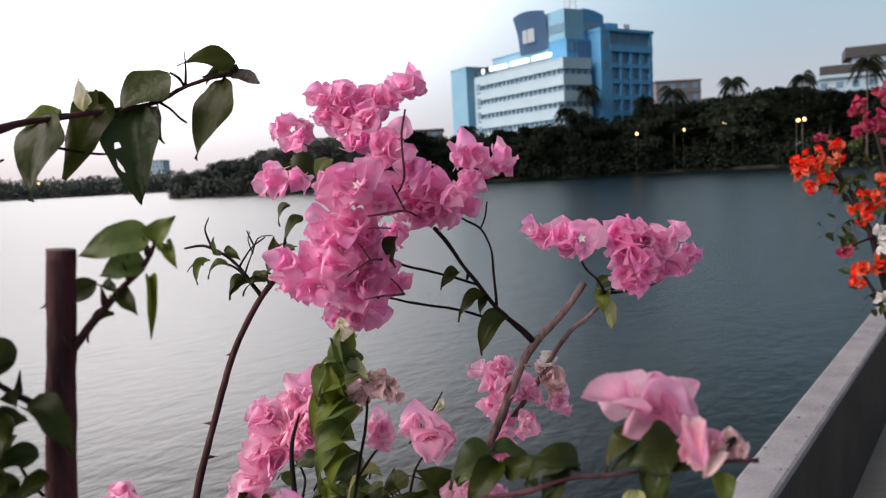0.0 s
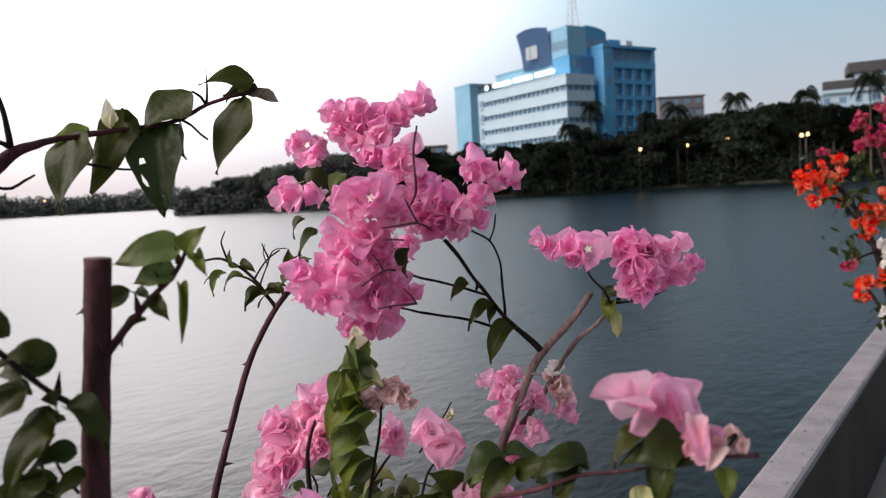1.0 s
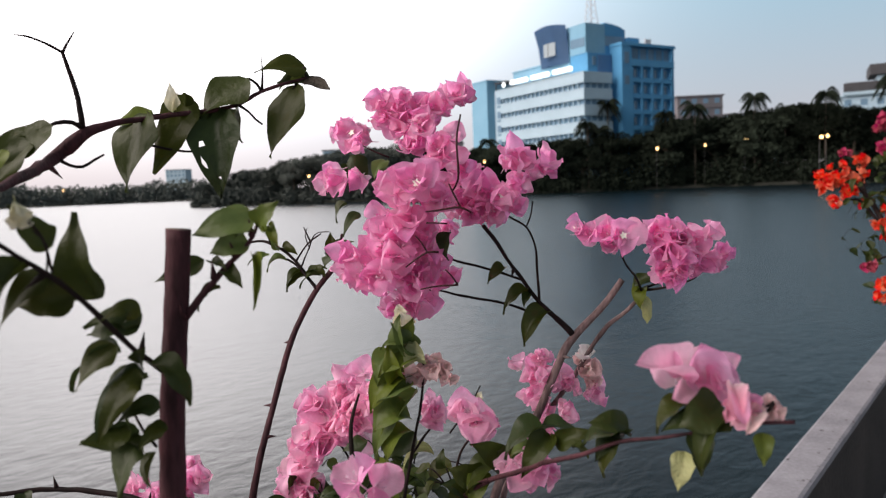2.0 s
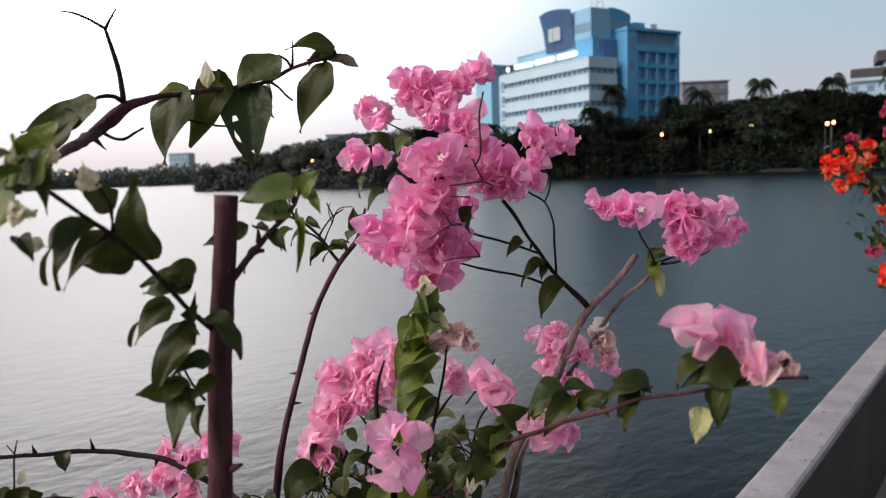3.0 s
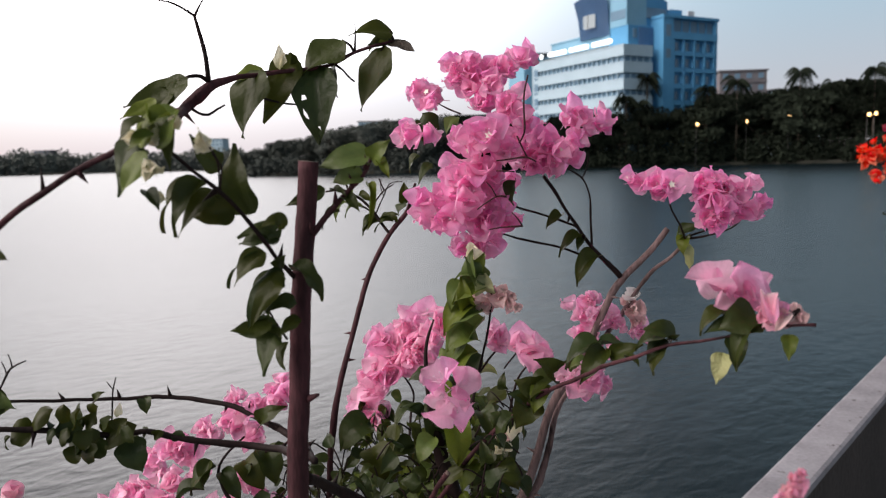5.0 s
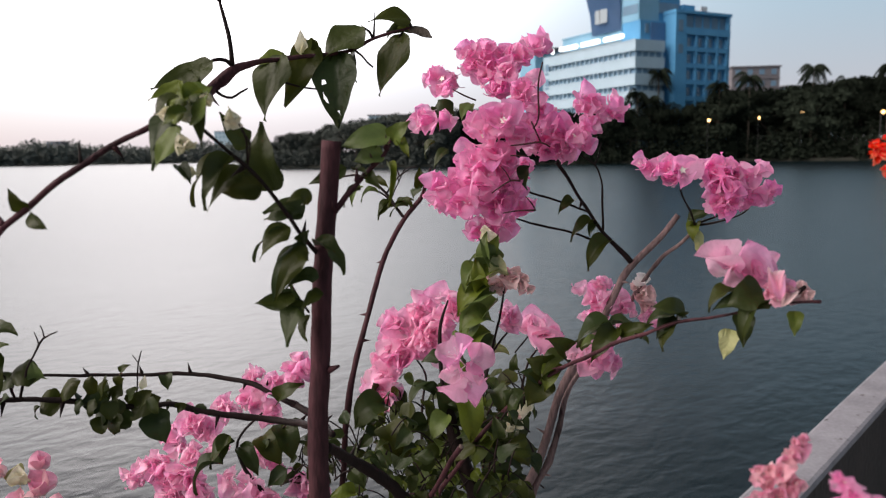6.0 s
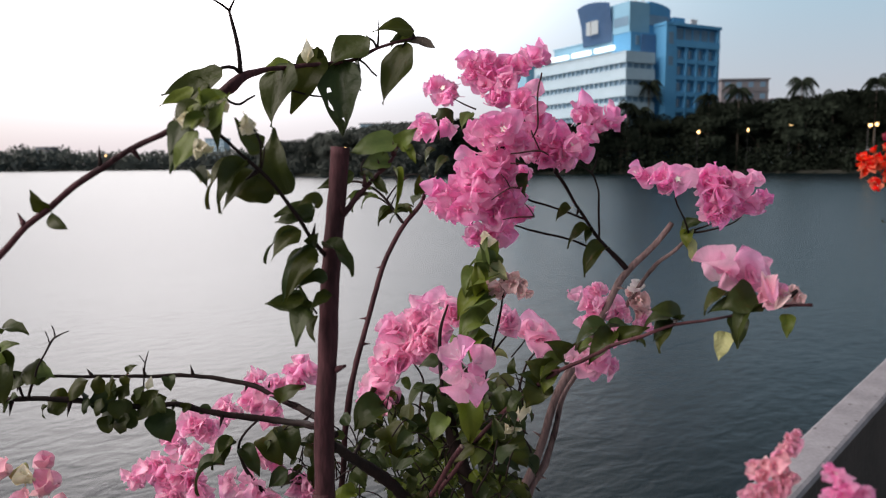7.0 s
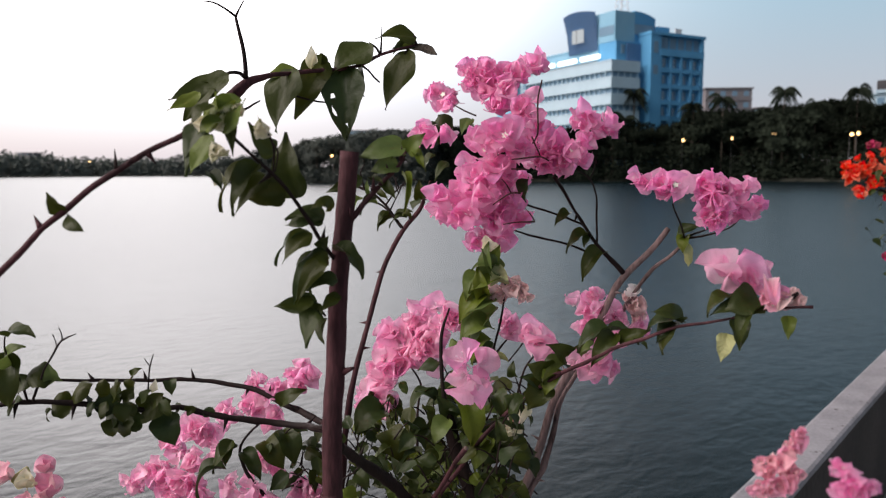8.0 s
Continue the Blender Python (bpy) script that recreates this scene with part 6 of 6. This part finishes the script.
for k, b, t, w, r, s in (
        ("y", (0.013, 0.710, 2.980), (0.022, 0.702, 2.999), 0.014, 10, 1),
        ("y", (0.006, 0.717, 2.940), (-0.003, 0.709, 2.974), 0.019, 0, 2),
        ("y", (0.020, 0.735, 2.920), (-0.020, 0.730, 2.852), 0.033, 10, 1),
        ("y", (0.012, 0.730, 2.939), (-0.023, 0.720, 2.904), 0.031, -20, 2),
        ("y", (-0.001, 0.720, 2.963), (-0.015, 0.715, 2.931), 0.022, 10, 1),
        ("d", (0.015, 0.740, 2.877), (-0.013, 0.740, 2.850), 0.023, 0, 0),
        ("o", (0.033, 0.740, 2.854), (0.003, 0.735, 2.834), 0.017, 10, 2),
        ("c", (0.050, 0.700, 2.814), (0.047, 0.695, 2.792), 0.017, 0, 3),
        ("c", (0.052, 0.700, 2.813), (0.058, 0.700, 2.800), 0.013, 20, 3),):
    leaf(midb, k, b, t, w, r, s)
for k, b, t, w, r, s in (
        ("y", (-0.036, 0.700, 2.794), (-0.052, 0.690, 2.768), 0.025, 0, 1),
        ("y", (-0.021, 0.680, 2.831), (-0.010, 0.670, 2.777), 0.032, 0, 2),
        ("y", (0.015, 0.700, 2.772), (-0.004, 0.690, 2.736), 0.032, 20, 1),
        ("d", (-0.118, 0.750, 2.761), (-0.100, 0.740, 2.727), 0.036, 10, 2),
        ("d", (-0.080, 0.750, 2.736), (-0.102, 0.740, 2.704), 0.031, 0, 2),
        ("d", (-0.126, 0.800, 2.772), (-0.162, 0.790, 2.741), 0.041, 0, 2),):
    leaf(midb, k, b, t, w, r, s)
midc = stem(plant, [(0.012, 0.725, 2.858, 0.0012), (0.026, 0.730, 2.877, 0.0012), (0.036, 0.735, 2.886, 0.0010)], TWIG_DARK, "twig", 0, 57, False)
midd = stem(plant, [(-0.078, 0.900, 2.590, 0.0027), (-0.097, 0.930, 2.664, 0.0024), (-0.102, 0.980, 2.717, 0.0019), (-0.099, 1.000, 2.747, 0.0016), (-0.123, 1.020, 2.778, 0.0013)], TWIG_DARK, "stem", 0, 58, False)
mide = stem(plant, [(0.021, 0.850, 2.650, 0.0020), (0.036, 0.850, 2.714, 0.0019), (0.047, 0.840, 2.781, 0.0016), (0.058, 0.835, 2.822, 0.0014), (0.072, 0.830, 2.842, 0.0011)], TWIG_DARK, "stem", 0, 59, False)
midf = stem(plant, [(0.038, 1.000, 2.785, 0.0013), (0.067, 1.050, 2.810, 0.0013), (0.082, 1.080, 2.827, 0.0010)], TWIG_DARK, "twig", 0, 60, False)
flowerstalk = stem(plant, [(0.071, 0.770, 3.188, 0.0009), (0.067, 0.770, 3.170, 0.0010), (0.067, 0.770, 3.149, 0.0011), (0.067, 0.770, 3.124, 0.0011), (0.060, 0.770, 3.112, 0.0010)], STALK_RED, "stalk", 0, 400, False, 6)
flowerstalk = stem(plant, [(0.035, 0.735, 3.095, 0.0007), (0.050, 0.735, 3.096, 0.0010), (0.068, 0.735, 3.098, 0.0012), (0.079, 0.735, 3.093, 0.0009)], STALK_RED, "stalk", 0, 401, False, 6)
flowerstalk = stem(plant, [(0.068, 0.735, 3.098, 0.0010), (0.063, 0.735, 3.110, 0.0009), (0.059, 0.735, 3.121, 0.0007)], STALK_RED, "stalk", 0, 402, False, 6)
flowerstalk = stem(plant, [(0.014, 0.735, 3.042, 0.0007), (0.025, 0.735, 3.050, 0.0009), (0.035, 0.735, 3.055, 0.0011), (0.046, 0.735, 3.055, 0.0012)], STALK_RED, "stalk", 0, 403, False, 6)
flowerstalk = stem(plant, [(0.035, 0.735, 3.055, 0.0009), (0.030, 0.735, 3.064, 0.0008), (0.024, 0.735, 3.071, 0.0006)], STALK_RED, "stalk", 0, 404, False, 6)
flowerstalk = stem(plant, [(0.026, 0.745, 3.018, 0.0007), (0.044, 0.745, 3.021, 0.0010), (0.063, 0.745, 3.022, 0.0012)], STALK_RED, "stalk", 0, 405, False, 6)
flowerstalk = stem(plant, [(0.062, 0.740, 3.023, 0.0009), (0.057, 0.740, 3.031, 0.0008), (0.051, 0.740, 3.038, 0.0006)], STALK_RED, "stalk", 0, 406, False, 6)
flowerstalk = stem(plant, [(-0.036, 0.830, 3.165, 0.0007), (-0.023, 0.830, 3.158, 0.0010), (-0.008, 0.830, 3.151, 0.0011)], STALK_RED, "stalk", 0, 407, False, 6)
flowerstalk = stem(plant, [(0.035, 0.740, 3.083, 0.0008), (0.055, 0.740, 3.082, 0.0009)], STALK_RED, "stalk", 0, 408, False, 6)
for k, b, c, t, w, n in (
        ("y", (-0.015, 0.860, 3.149), (-0.026, 0.848, 3.156), (-0.027, 0.840, 3.127), 0.019, 51),
        ("d", (-0.015, 0.850, 3.142), (-0.018, 0.838, 3.142), (-0.017, 0.830, 3.127), 0.010, 52),
        ("d", (-0.044, 0.840, 3.092), (-0.057, 0.828, 3.094), (-0.061, 0.820, 3.068), 0.014, 53),
        ("d", (-0.064, 0.880, 3.056), (-0.072, 0.868, 3.062), (-0.079, 0.860, 3.046), 0.013, 54),
        ("d", (-0.077, 0.870, 3.054), (-0.066, 0.858, 3.061), (-0.054, 0.850, 3.060), 0.009, 55),):
    hanging_leaf(flowerstalk, k, b, c, t, w, 0.35, n)
plant_rnd.seed(2024)
flowers(plant, "p", [(0.060, 0.867, 3.218, 0.050), (0.036, 0.860, 3.204, 0.043), (0.005, 0.850, 3.191, 0.054), (0.005, 0.845, 3.190, 0.052), (-0.009, 0.850, 3.206, 0.046), (0.027, 0.820, 3.178, 0.042), (0.045, 0.800, 3.158, 0.045), (0.017, 0.830, 3.165, 0.039), (-0.054, 0.868, 3.178, 0.049), (-0.066, 0.875, 3.184, 0.029), (-0.064, 0.853, 3.127, 0.052), (0.023, 0.745, 3.127, 0.046), (0.042, 0.760, 3.110, 0.042), (-0.002, 0.790, 3.121, 0.031), (0.034, 0.790, 3.136, 0.034), (0.073, 0.820, 3.133, 0.034), (0.091, 0.810, 3.112, 0.053), (0.110, 0.800, 3.103, 0.045), (0.132, 0.820, 3.138, 0.048), (0.161, 0.830, 3.138, 0.036), (0.077, 0.800, 3.088, 0.040), (0.047, 0.840, 3.065, 0.040)])
flowers(plant, "p", [(0.005, 0.770, 3.105, 0.051), (-0.020, 0.800, 3.088, 0.038), (0.018, 0.760, 3.084, 0.050), (-0.008, 0.770, 3.073, 0.051), (-0.001, 0.760, 3.049, 0.055), (-0.038, 0.790, 3.037, 0.051), (0.023, 0.780, 3.061, 0.046), (0.040, 0.820, 3.022, 0.045), (0.015, 0.780, 3.020, 0.050), (-0.007, 0.800, 2.998, 0.038), (0.021, 0.810, 2.995, 0.045), (-0.016, 0.770, 3.030, 0.046), (0.027, 0.790, 3.035, 0.044), (0.063, 0.800, 3.100, 0.035), (0.050, 0.790, 3.119, 0.031), (0.096, 0.820, 3.088, 0.039), (0.122, 0.810, 3.115, 0.037), (0.004, 0.800, 3.060, 0.050), (-0.025, 0.800, 3.053, 0.044), (0.011, 0.790, 3.039, 0.043)])
flowers(plant, "p", [(0.195, 0.760, 3.063, 0.037), (0.212, 0.752, 3.063, 0.038), (0.258, 0.760, 3.056, 0.050), (0.279, 0.765, 3.058, 0.042), (0.272, 0.750, 3.046, 0.044), (0.298, 0.765, 3.051, 0.044), (0.321, 0.775, 3.038, 0.032), (0.280, 0.750, 3.032, 0.029), (0.271, 0.752, 3.068, 0.034), (0.270, 0.755, 3.020, 0.032), (0.308, 0.770, 3.036, 0.032)])
flowers(plant, "q", [(-0.110, 1.030, 2.849, 0.062), (-0.094, 1.020, 2.822, 0.059), (-0.137, 1.020, 2.816, 0.066), (-0.155, 1.040, 2.798, 0.049), (-0.120, 1.010, 2.788, 0.061), (-0.148, 1.000, 2.773, 0.063), (-0.168, 1.020, 2.763, 0.047), (-0.170, 0.985, 2.728, 0.063), (-0.158, 0.980, 2.712, 0.047), (-0.053, 0.990, 2.854, 0.064), (-0.035, 0.980, 2.850, 0.042), (-0.099, 1.000, 2.797, 0.061), (-0.085, 1.000, 2.811, 0.054), (-0.185, 1.000, 2.716, 0.044)])
flowers(plant, "q", [(0.072, 0.830, 2.852, 0.055), (0.036, 0.740, 2.894, 0.038), (0.084, 0.835, 2.853, 0.031), (0.147, 0.905, 2.893, 0.050), (0.164, 0.900, 2.882, 0.042), (0.148, 0.900, 2.866, 0.035), (0.182, 0.900, 2.879, 0.027), (0.112, 0.620, 2.881, 0.036), (0.123, 0.610, 2.890, 0.032), (0.135, 0.620, 2.878, 0.025)])
flowers(plant, "q", [(0.164, 0.870, 2.890, 0.035), (0.152, 0.900, 2.904, 0.029), (0.153, 0.870, 2.862, 0.034), (0.157, 0.860, 2.830, 0.041), (0.176, 0.850, 2.855, 0.028), (0.215, 0.890, 2.865, 0.030), (0.139, 0.870, 2.814, 0.029), (0.189, 0.880, 2.879, 0.023)])
flowers(plant, "f", [(0.039, 0.715, 2.946, 0.030), (0.019, 0.720, 2.940, 0.028), (0.048, 0.715, 2.941, 0.022), (0.210, 0.900, 2.895, 0.036), (0.216, 0.900, 2.879, 0.027), (0.036, 0.700, 2.793, 0.022), (0.245, 0.455, 2.982, 0.019)])
flowers(plant, "c", [(0.038, 0.700, 2.788, 0.020), (0.007, 0.720, 2.994, 0.020), (0.075, 1.080, 2.807, 0.021), (-0.018, 0.660, 2.836, 0.015)])
flowers(plant, "q", [(-0.220, 0.760, 2.825, 0.040), (-0.234, 0.750, 2.817, 0.033), (-0.268, 0.760, 2.800, 0.039), (-0.297, 0.770, 2.780, 0.044), (-0.320, 0.770, 2.770, 0.037), (-0.288, 0.770, 2.809, 0.029), (-0.258, 0.760, 2.770, 0.036), (-0.355, 0.780, 2.741, 0.042), (-0.381, 0.780, 2.740, 0.042), (-0.406, 0.790, 2.711, 0.038), (-0.422, 0.780, 2.688, 0.047), (-0.445, 0.780, 2.685, 0.038), (-0.387, 0.770, 2.682, 0.050), (-0.365, 0.760, 2.664, 0.045), (-0.412, 0.780, 2.661, 0.046), (-0.336, 0.760, 2.725, 0.029), (-0.268, 0.740, 2.723, 0.029), (-0.276, 0.720, 2.693, 0.041), (-0.255, 0.720, 2.685, 0.035), (-0.226, 0.730, 2.690, 0.038)])
flowers(plant, "q", [(-0.205, 0.730, 2.688, 0.035), (-0.312, 0.740, 2.682, 0.036), (-0.458, 0.780, 2.667, 0.034), (-0.249, 0.770, 2.805, 0.034), (-0.418, 0.800, 2.727, 0.034), (-0.375, 0.780, 2.705, 0.038), (-0.400, 0.770, 2.654, 0.038), (-0.247, 0.740, 2.698, 0.032)])
flower(plant, "u", (-0.469, 0.612, 2.735), 0.047, (0.05, -0.35, 1), False, 20)
flower(plant, "u", (-0.469, 0.630, 2.706), 0.034, (0.5, -0.4, 0.8), False, 30)
flower(plant, "u", (-0.506, 0.600, 2.758), 0.034, (-0.4, -0.4, 0.8), False, 34)
flower(plant, "c", (-0.485, 0.600, 2.749), 0.029, (0.1, -0.3, 1), False, 18)
flower(plant, "u", (-0.484, 0.595, 2.727), 0.028, (-0.2, -0.6, 0.5), False, 40)
flower(plant, "u", (-0.491, 0.640, 2.748), 0.029, (0.1, 0.2, 1), False, 16)
flowers(plant, "u", [(0.201, 0.325, 2.913, 0.0150), (0.204, 0.330, 2.918, 0.0106), (0.191, 0.320, 2.904, 0.0176), (0.183, 0.320, 2.898, 0.0141), (0.187, 0.315, 2.892, 0.0185), (0.175, 0.310, 2.891, 0.0158), (0.196, 0.318, 2.896, 0.0141), (0.180, 0.325, 2.903, 0.0070)])
flowers(plant, "p", [(0.203, 0.270, 2.922, 0.0114), (0.207, 0.265, 2.918, 0.0160), (0.214, 0.265, 2.914, 0.0129), (0.201, 0.262, 2.913, 0.0137), (0.207, 0.260, 2.911, 0.0129)])
big = flower(plant, "q", (0.2204, 0.4856, 2.9884), 0.024, (0.1, -0.6, 0.8))
for b, t, w, r, s in (
        ((0.2081, 0.4856, 2.9911), (0.1747, 0.4627, 3.0104), 0.0167, 40, 5),
        ((0.2028, 0.4856, 2.9902), (0.1896, 0.4732, 3.0166), 0.0176, -25, 6),
        ((0.2072, 0.4856, 2.9937), (0.2011, 0.4838, 3.0113), 0.0158, 20, 7),
        ((0.2204, 0.4856, 2.9911), (0.2099, 0.4944, 3.0078), 0.0229, 10, 5),
        ((0.2213, 0.4856, 2.9902), (0.2125, 0.4627, 3.0184), 0.0229, -15, 6),
        ((0.2248, 0.4856, 2.9902), (0.2284, 0.4732, 3.0104), 0.0194, -40, 7),
        ((0.2204, 0.4856, 3.0016), (0.2319, 0.4838, 2.9814), 0.0176, 50, 5),
        ((0.2169, 0.4856, 2.9937), (0.2099, 0.4944, 2.9823), 0.0150, 20, 7),
        ((0.2064, 0.4856, 2.9937), (0.1949, 0.4627, 2.9884), 0.0158, -20, 5),
        ((0.2284, 0.4856, 3.0025), (0.2319, 0.4732, 2.9805), 0.0150, 10, 6),
        ((0.2178, 0.4856, 2.9955), (0.1984, 0.4838, 2.9972), 0.0141, 40, 5),):
    loose_bract(big, "q", b, t, w, r, s)
big = flower(plant, "u", (0.2290, 0.4561, 2.9806), 0.024, (0.1, -0.6, 0.8))
for b, t, w, r, s in (
        ((0.2290, 0.4561, 2.9976), (0.2223, 0.4369, 2.9835), 0.0096, 20, 5),
        ((0.2260, 0.4561, 2.9857), (0.2201, 0.4457, 2.9791), 0.0074, 0, 6),):
    loose_bract(big, "u", b, t, w, r, s)
big = flower(plant, "q", (0.2320, 0.4502, 2.9835), 0.024, (0.1, -0.6, 0.8))
for b, t, w, r, s in (
        ((0.2297, 0.4502, 2.9931), (0.2246, 0.4309, 2.9828), 0.0089, 30, 5),
        ((0.2379, 0.4502, 2.9857), (0.2246, 0.4398, 2.9806), 0.0074, 20, 7),
        ((0.2349, 0.4502, 2.9880), (0.2312, 0.4487, 2.9931), 0.0067, 0, 6),):
    loose_bract(big, "q", b, t, w, r, s)
big = flower(plant, "f", (0.2334, 0.4487, 2.9813), 0.024, (0.1, -0.6, 0.8))
for b, t, w, r, s in (
        ((0.2357, 0.4487, 2.9835), (0.2253, 0.4295, 2.9776), 0.0067, 10, 5),):
    loose_bract(big, "f", b, t, w, r, s)
flower(plant, "p", (-0.015, 0.556, 2.906), 0.043, (-0.45, -0.5, 0.7), False, 66)
flower(plant, "p", (0.005, 0.560, 2.899), 0.034, (0.6, -0.6, 0.45), False, 58)
flower(plant, "p", (-0.002, 0.550, 2.880), 0.043, (0.1, -0.7, -0.7), False, 66)
flower(plant, "q", (-0.013, 0.562, 2.886), 0.034, (-0.4, -0.7, -0.2), False, 58)
flower(plant, "w", (0.206, 0.895, 2.912), 0.030, (0.0, -0.5, 0.9), False, 26)
flower(plant, "f", (0.212, 0.890, 2.897), 0.030, (0.4, -0.8, 0.1), False, 34)
flower(plant, "q", (0.232, 0.490, 3.000), 0.021, (0.4, -0.7, 0.6), True, 50)
flower(plant, "p", (0.026, 0.742, 3.125), 0.044, (-0.1, -1.0, 0.15), True, 60)
flower(plant, "p", (0.226, 0.742, 3.063), 0.040, (0.1, -1.0, 0.25), True, 56)
for x0, x1, y0, y1, z0, z1, n, key, ln in (
        (-0.193, -0.063, 0.850, 1.000, 2.595, 2.740, 42, "d", 0.032),
        (-0.071, 0.048, 0.720, 0.950, 2.639, 2.808, 57, "d", 0.031),
        (-0.171, 0.035, 0.600, 0.900, 2.621, 2.694, 57, "y", 0.029),
        (-0.083, 0.007, 0.620, 0.750, 2.708, 2.807, 21, "d", 0.025),
        (0.000, 0.043, 0.600, 0.800, 2.702, 2.831, 29, "d", 0.026),
        (-0.201, -0.124, 0.980, 1.050, 2.667, 2.747, 9, "y", 0.026),
        (-0.041, 0.013, 0.800, 0.900, 2.762, 2.844, 13, "y", 0.024),
        (-0.220, -0.178, 0.700, 0.800, 2.672, 2.737, 9, "d", 0.024),
        (-0.158, 0.047, 0.700, 0.900, 2.649, 2.741, 53, "y", 0.026),
        (-0.168, -0.101, 0.620, 0.800, 2.693, 2.790, 16, "d", 0.026),
        (0.000, 0.055, 0.640, 0.800, 2.730, 2.840, 16, "d", 0.024),
        (-0.259, -0.183, 0.680, 0.800, 2.677, 2.776, 13, "d", 0.024)):
    bush_leaves(x0, x1, y0, y1, z0, z1, n, key, ln)
red_plant = new("bougainvillea")
tagged(red_plant, "bougainvillea shrub with orange-red, crimson and white flowers", "shrub")
red_stem = stem(red_plant, [(2.150, 3.360, 1.490, 0.0140), (2.100, 3.370, 2.000, 0.0130), (2.092, 3.350, 2.177, 0.0178), (2.044, 3.450, 2.577, 0.0155), (2.007, 3.500, 2.782, 0.0130), (1.942, 3.600, 2.993, 0.0107), (1.833, 3.650, 3.092, 0.0081), (1.752, 3.660, 3.078, 0.0054)], TWIG_DARK, "stem", 3, 60)
red_stem = stem(red_plant, [(2.044, 3.450, 2.577, 0.0129), (2.211, 3.700, 2.950, 0.0110), (2.253, 3.900, 3.259, 0.0086), (2.181, 3.900, 3.348, 0.0057)], TWIG_DARK, "stem", 3, 61)
red_stem = stem(red_plant, [(2.150, 3.360, 1.490, 0.0140), (2.100, 3.370, 2.000, 0.0130), (2.092, 3.350, 2.177, 0.0114), (1.988, 3.350, 2.440, 0.0088), (1.940, 3.400, 2.563, 0.0064), (1.910, 3.400, 2.616, 0.0038)], TWIG_DARK, "stem", 3, 62)
red_stem = stem(red_plant, [(2.007, 3.500, 2.782, 0.0078), (1.915, 3.600, 2.967, 0.0067), (1.809, 3.600, 2.960, 0.0040)], TWIG_DARK, "stem", 3, 63)
red_stem = stem(red_plant, [(2.022, 3.480, 2.731, 0.0065), (1.925, 3.420, 2.716, 0.0051), (1.859, 3.400, 2.695, 0.0038)], TWIG_DARK, "stem", 3, 64)
red_stem = stem(red_plant, [(2.150, 3.360, 1.490, 0.0140), (2.100, 3.370, 2.000, 0.0130), (2.092, 3.350, 2.177, 0.0114), (2.066, 3.400, 2.582, 0.0089), (2.024, 3.400, 2.751, 0.0051)], TWIG_DARK, "stem", 3, 65)
red_stem = stem(red_plant, [(1.942, 3.600, 2.993, 0.0067), (1.956, 3.680, 3.086, 0.0054), (1.955, 3.700, 3.160, 0.0041)], TWIG_DARK, "stem", 3, 66)
for c, r, n, key in (
        ((1.833, 3.650, 3.111), 0.046, 9, "r"),
        ((1.811, 3.620, 3.074), 0.040, 6, "r"),
        ((1.958, 3.700, 3.149), 0.030, 6, "r"),
        ((1.950, 3.680, 3.086), 0.030, 6, "r"),
        ((1.760, 3.660, 3.082), 0.038, 6, "r"),
        ((1.747, 3.660, 3.043), 0.024, 3, "r"),
        ((1.867, 3.600, 3.002), 0.040, 7, "r"),
        ((1.799, 3.600, 2.960), 0.027, 4, "r"),
        ((1.947, 3.600, 2.950), 0.016, 2, "r"),
        ((2.008, 3.500, 2.913), 0.044, 9, "r"),
        ((2.052, 3.500, 2.895), 0.036, 6, "r"),
        ((1.963, 3.520, 2.872), 0.031, 4, "r"),
        ((1.999, 3.500, 2.819), 0.031, 5, "r"),
        ((2.067, 3.450, 2.855), 0.041, 6, "r")):
    flower_ball(red_plant, c, r, n, key)
for c, r, n, key in (
        ((1.915, 3.400, 2.595), 0.023, 6, "r"),
        ((1.918, 3.400, 2.546), 0.020, 5, "r"),
        ((1.985, 3.400, 2.617), 0.023, 4, "r"),
        ((2.095, 3.500, 2.991), 0.031, 5, "r"),
        ((1.934, 3.800, 3.198), 0.022, 3, "m"),
        ((2.182, 3.900, 3.320), 0.057, 8, "m"),
        ((2.253, 3.900, 3.274), 0.063, 9, "m"),
        ((2.308, 3.900, 3.426), 0.051, 7, "m"),
        ((2.211, 3.900, 3.228), 0.052, 7, "m"),
        ((2.296, 3.900, 3.200), 0.052, 7, "m"),
        ((2.366, 3.900, 3.310), 0.075, 10, "m"),
        ((1.859, 3.400, 2.695), 0.020, 3, "m"),
        ((2.195, 3.900, 3.376), 0.029, 3, "m"),
        ((2.024, 3.400, 2.763), 0.025, 5, "w"),
        ((2.020, 3.400, 2.692), 0.025, 5, "w"),
        ((2.065, 3.400, 2.723), 0.030, 5, "w"),
        ((1.974, 3.300, 2.470), 0.020, 3, "w")):
    flower_ball(red_plant, c, r, n, key)
for x0, x1, y0, y1, z0, z1, n, key, ln in (
        (1.915, 2.236, 3.400, 3.800, 2.709, 3.047, 50, "d", 0.055),
        (1.993, 2.293, 3.500, 3.900, 2.946, 3.233, 30, "d", 0.057),
        (1.900, 2.139, 3.200, 3.500, 2.381, 2.673, 34, "d", 0.048),
        (1.809, 1.968, 3.500, 3.700, 2.965, 3.106, 12, "d", 0.047)):
    bush_leaves(x0, x1, y0, y1, z0, z1, n, key, ln, red_plant)
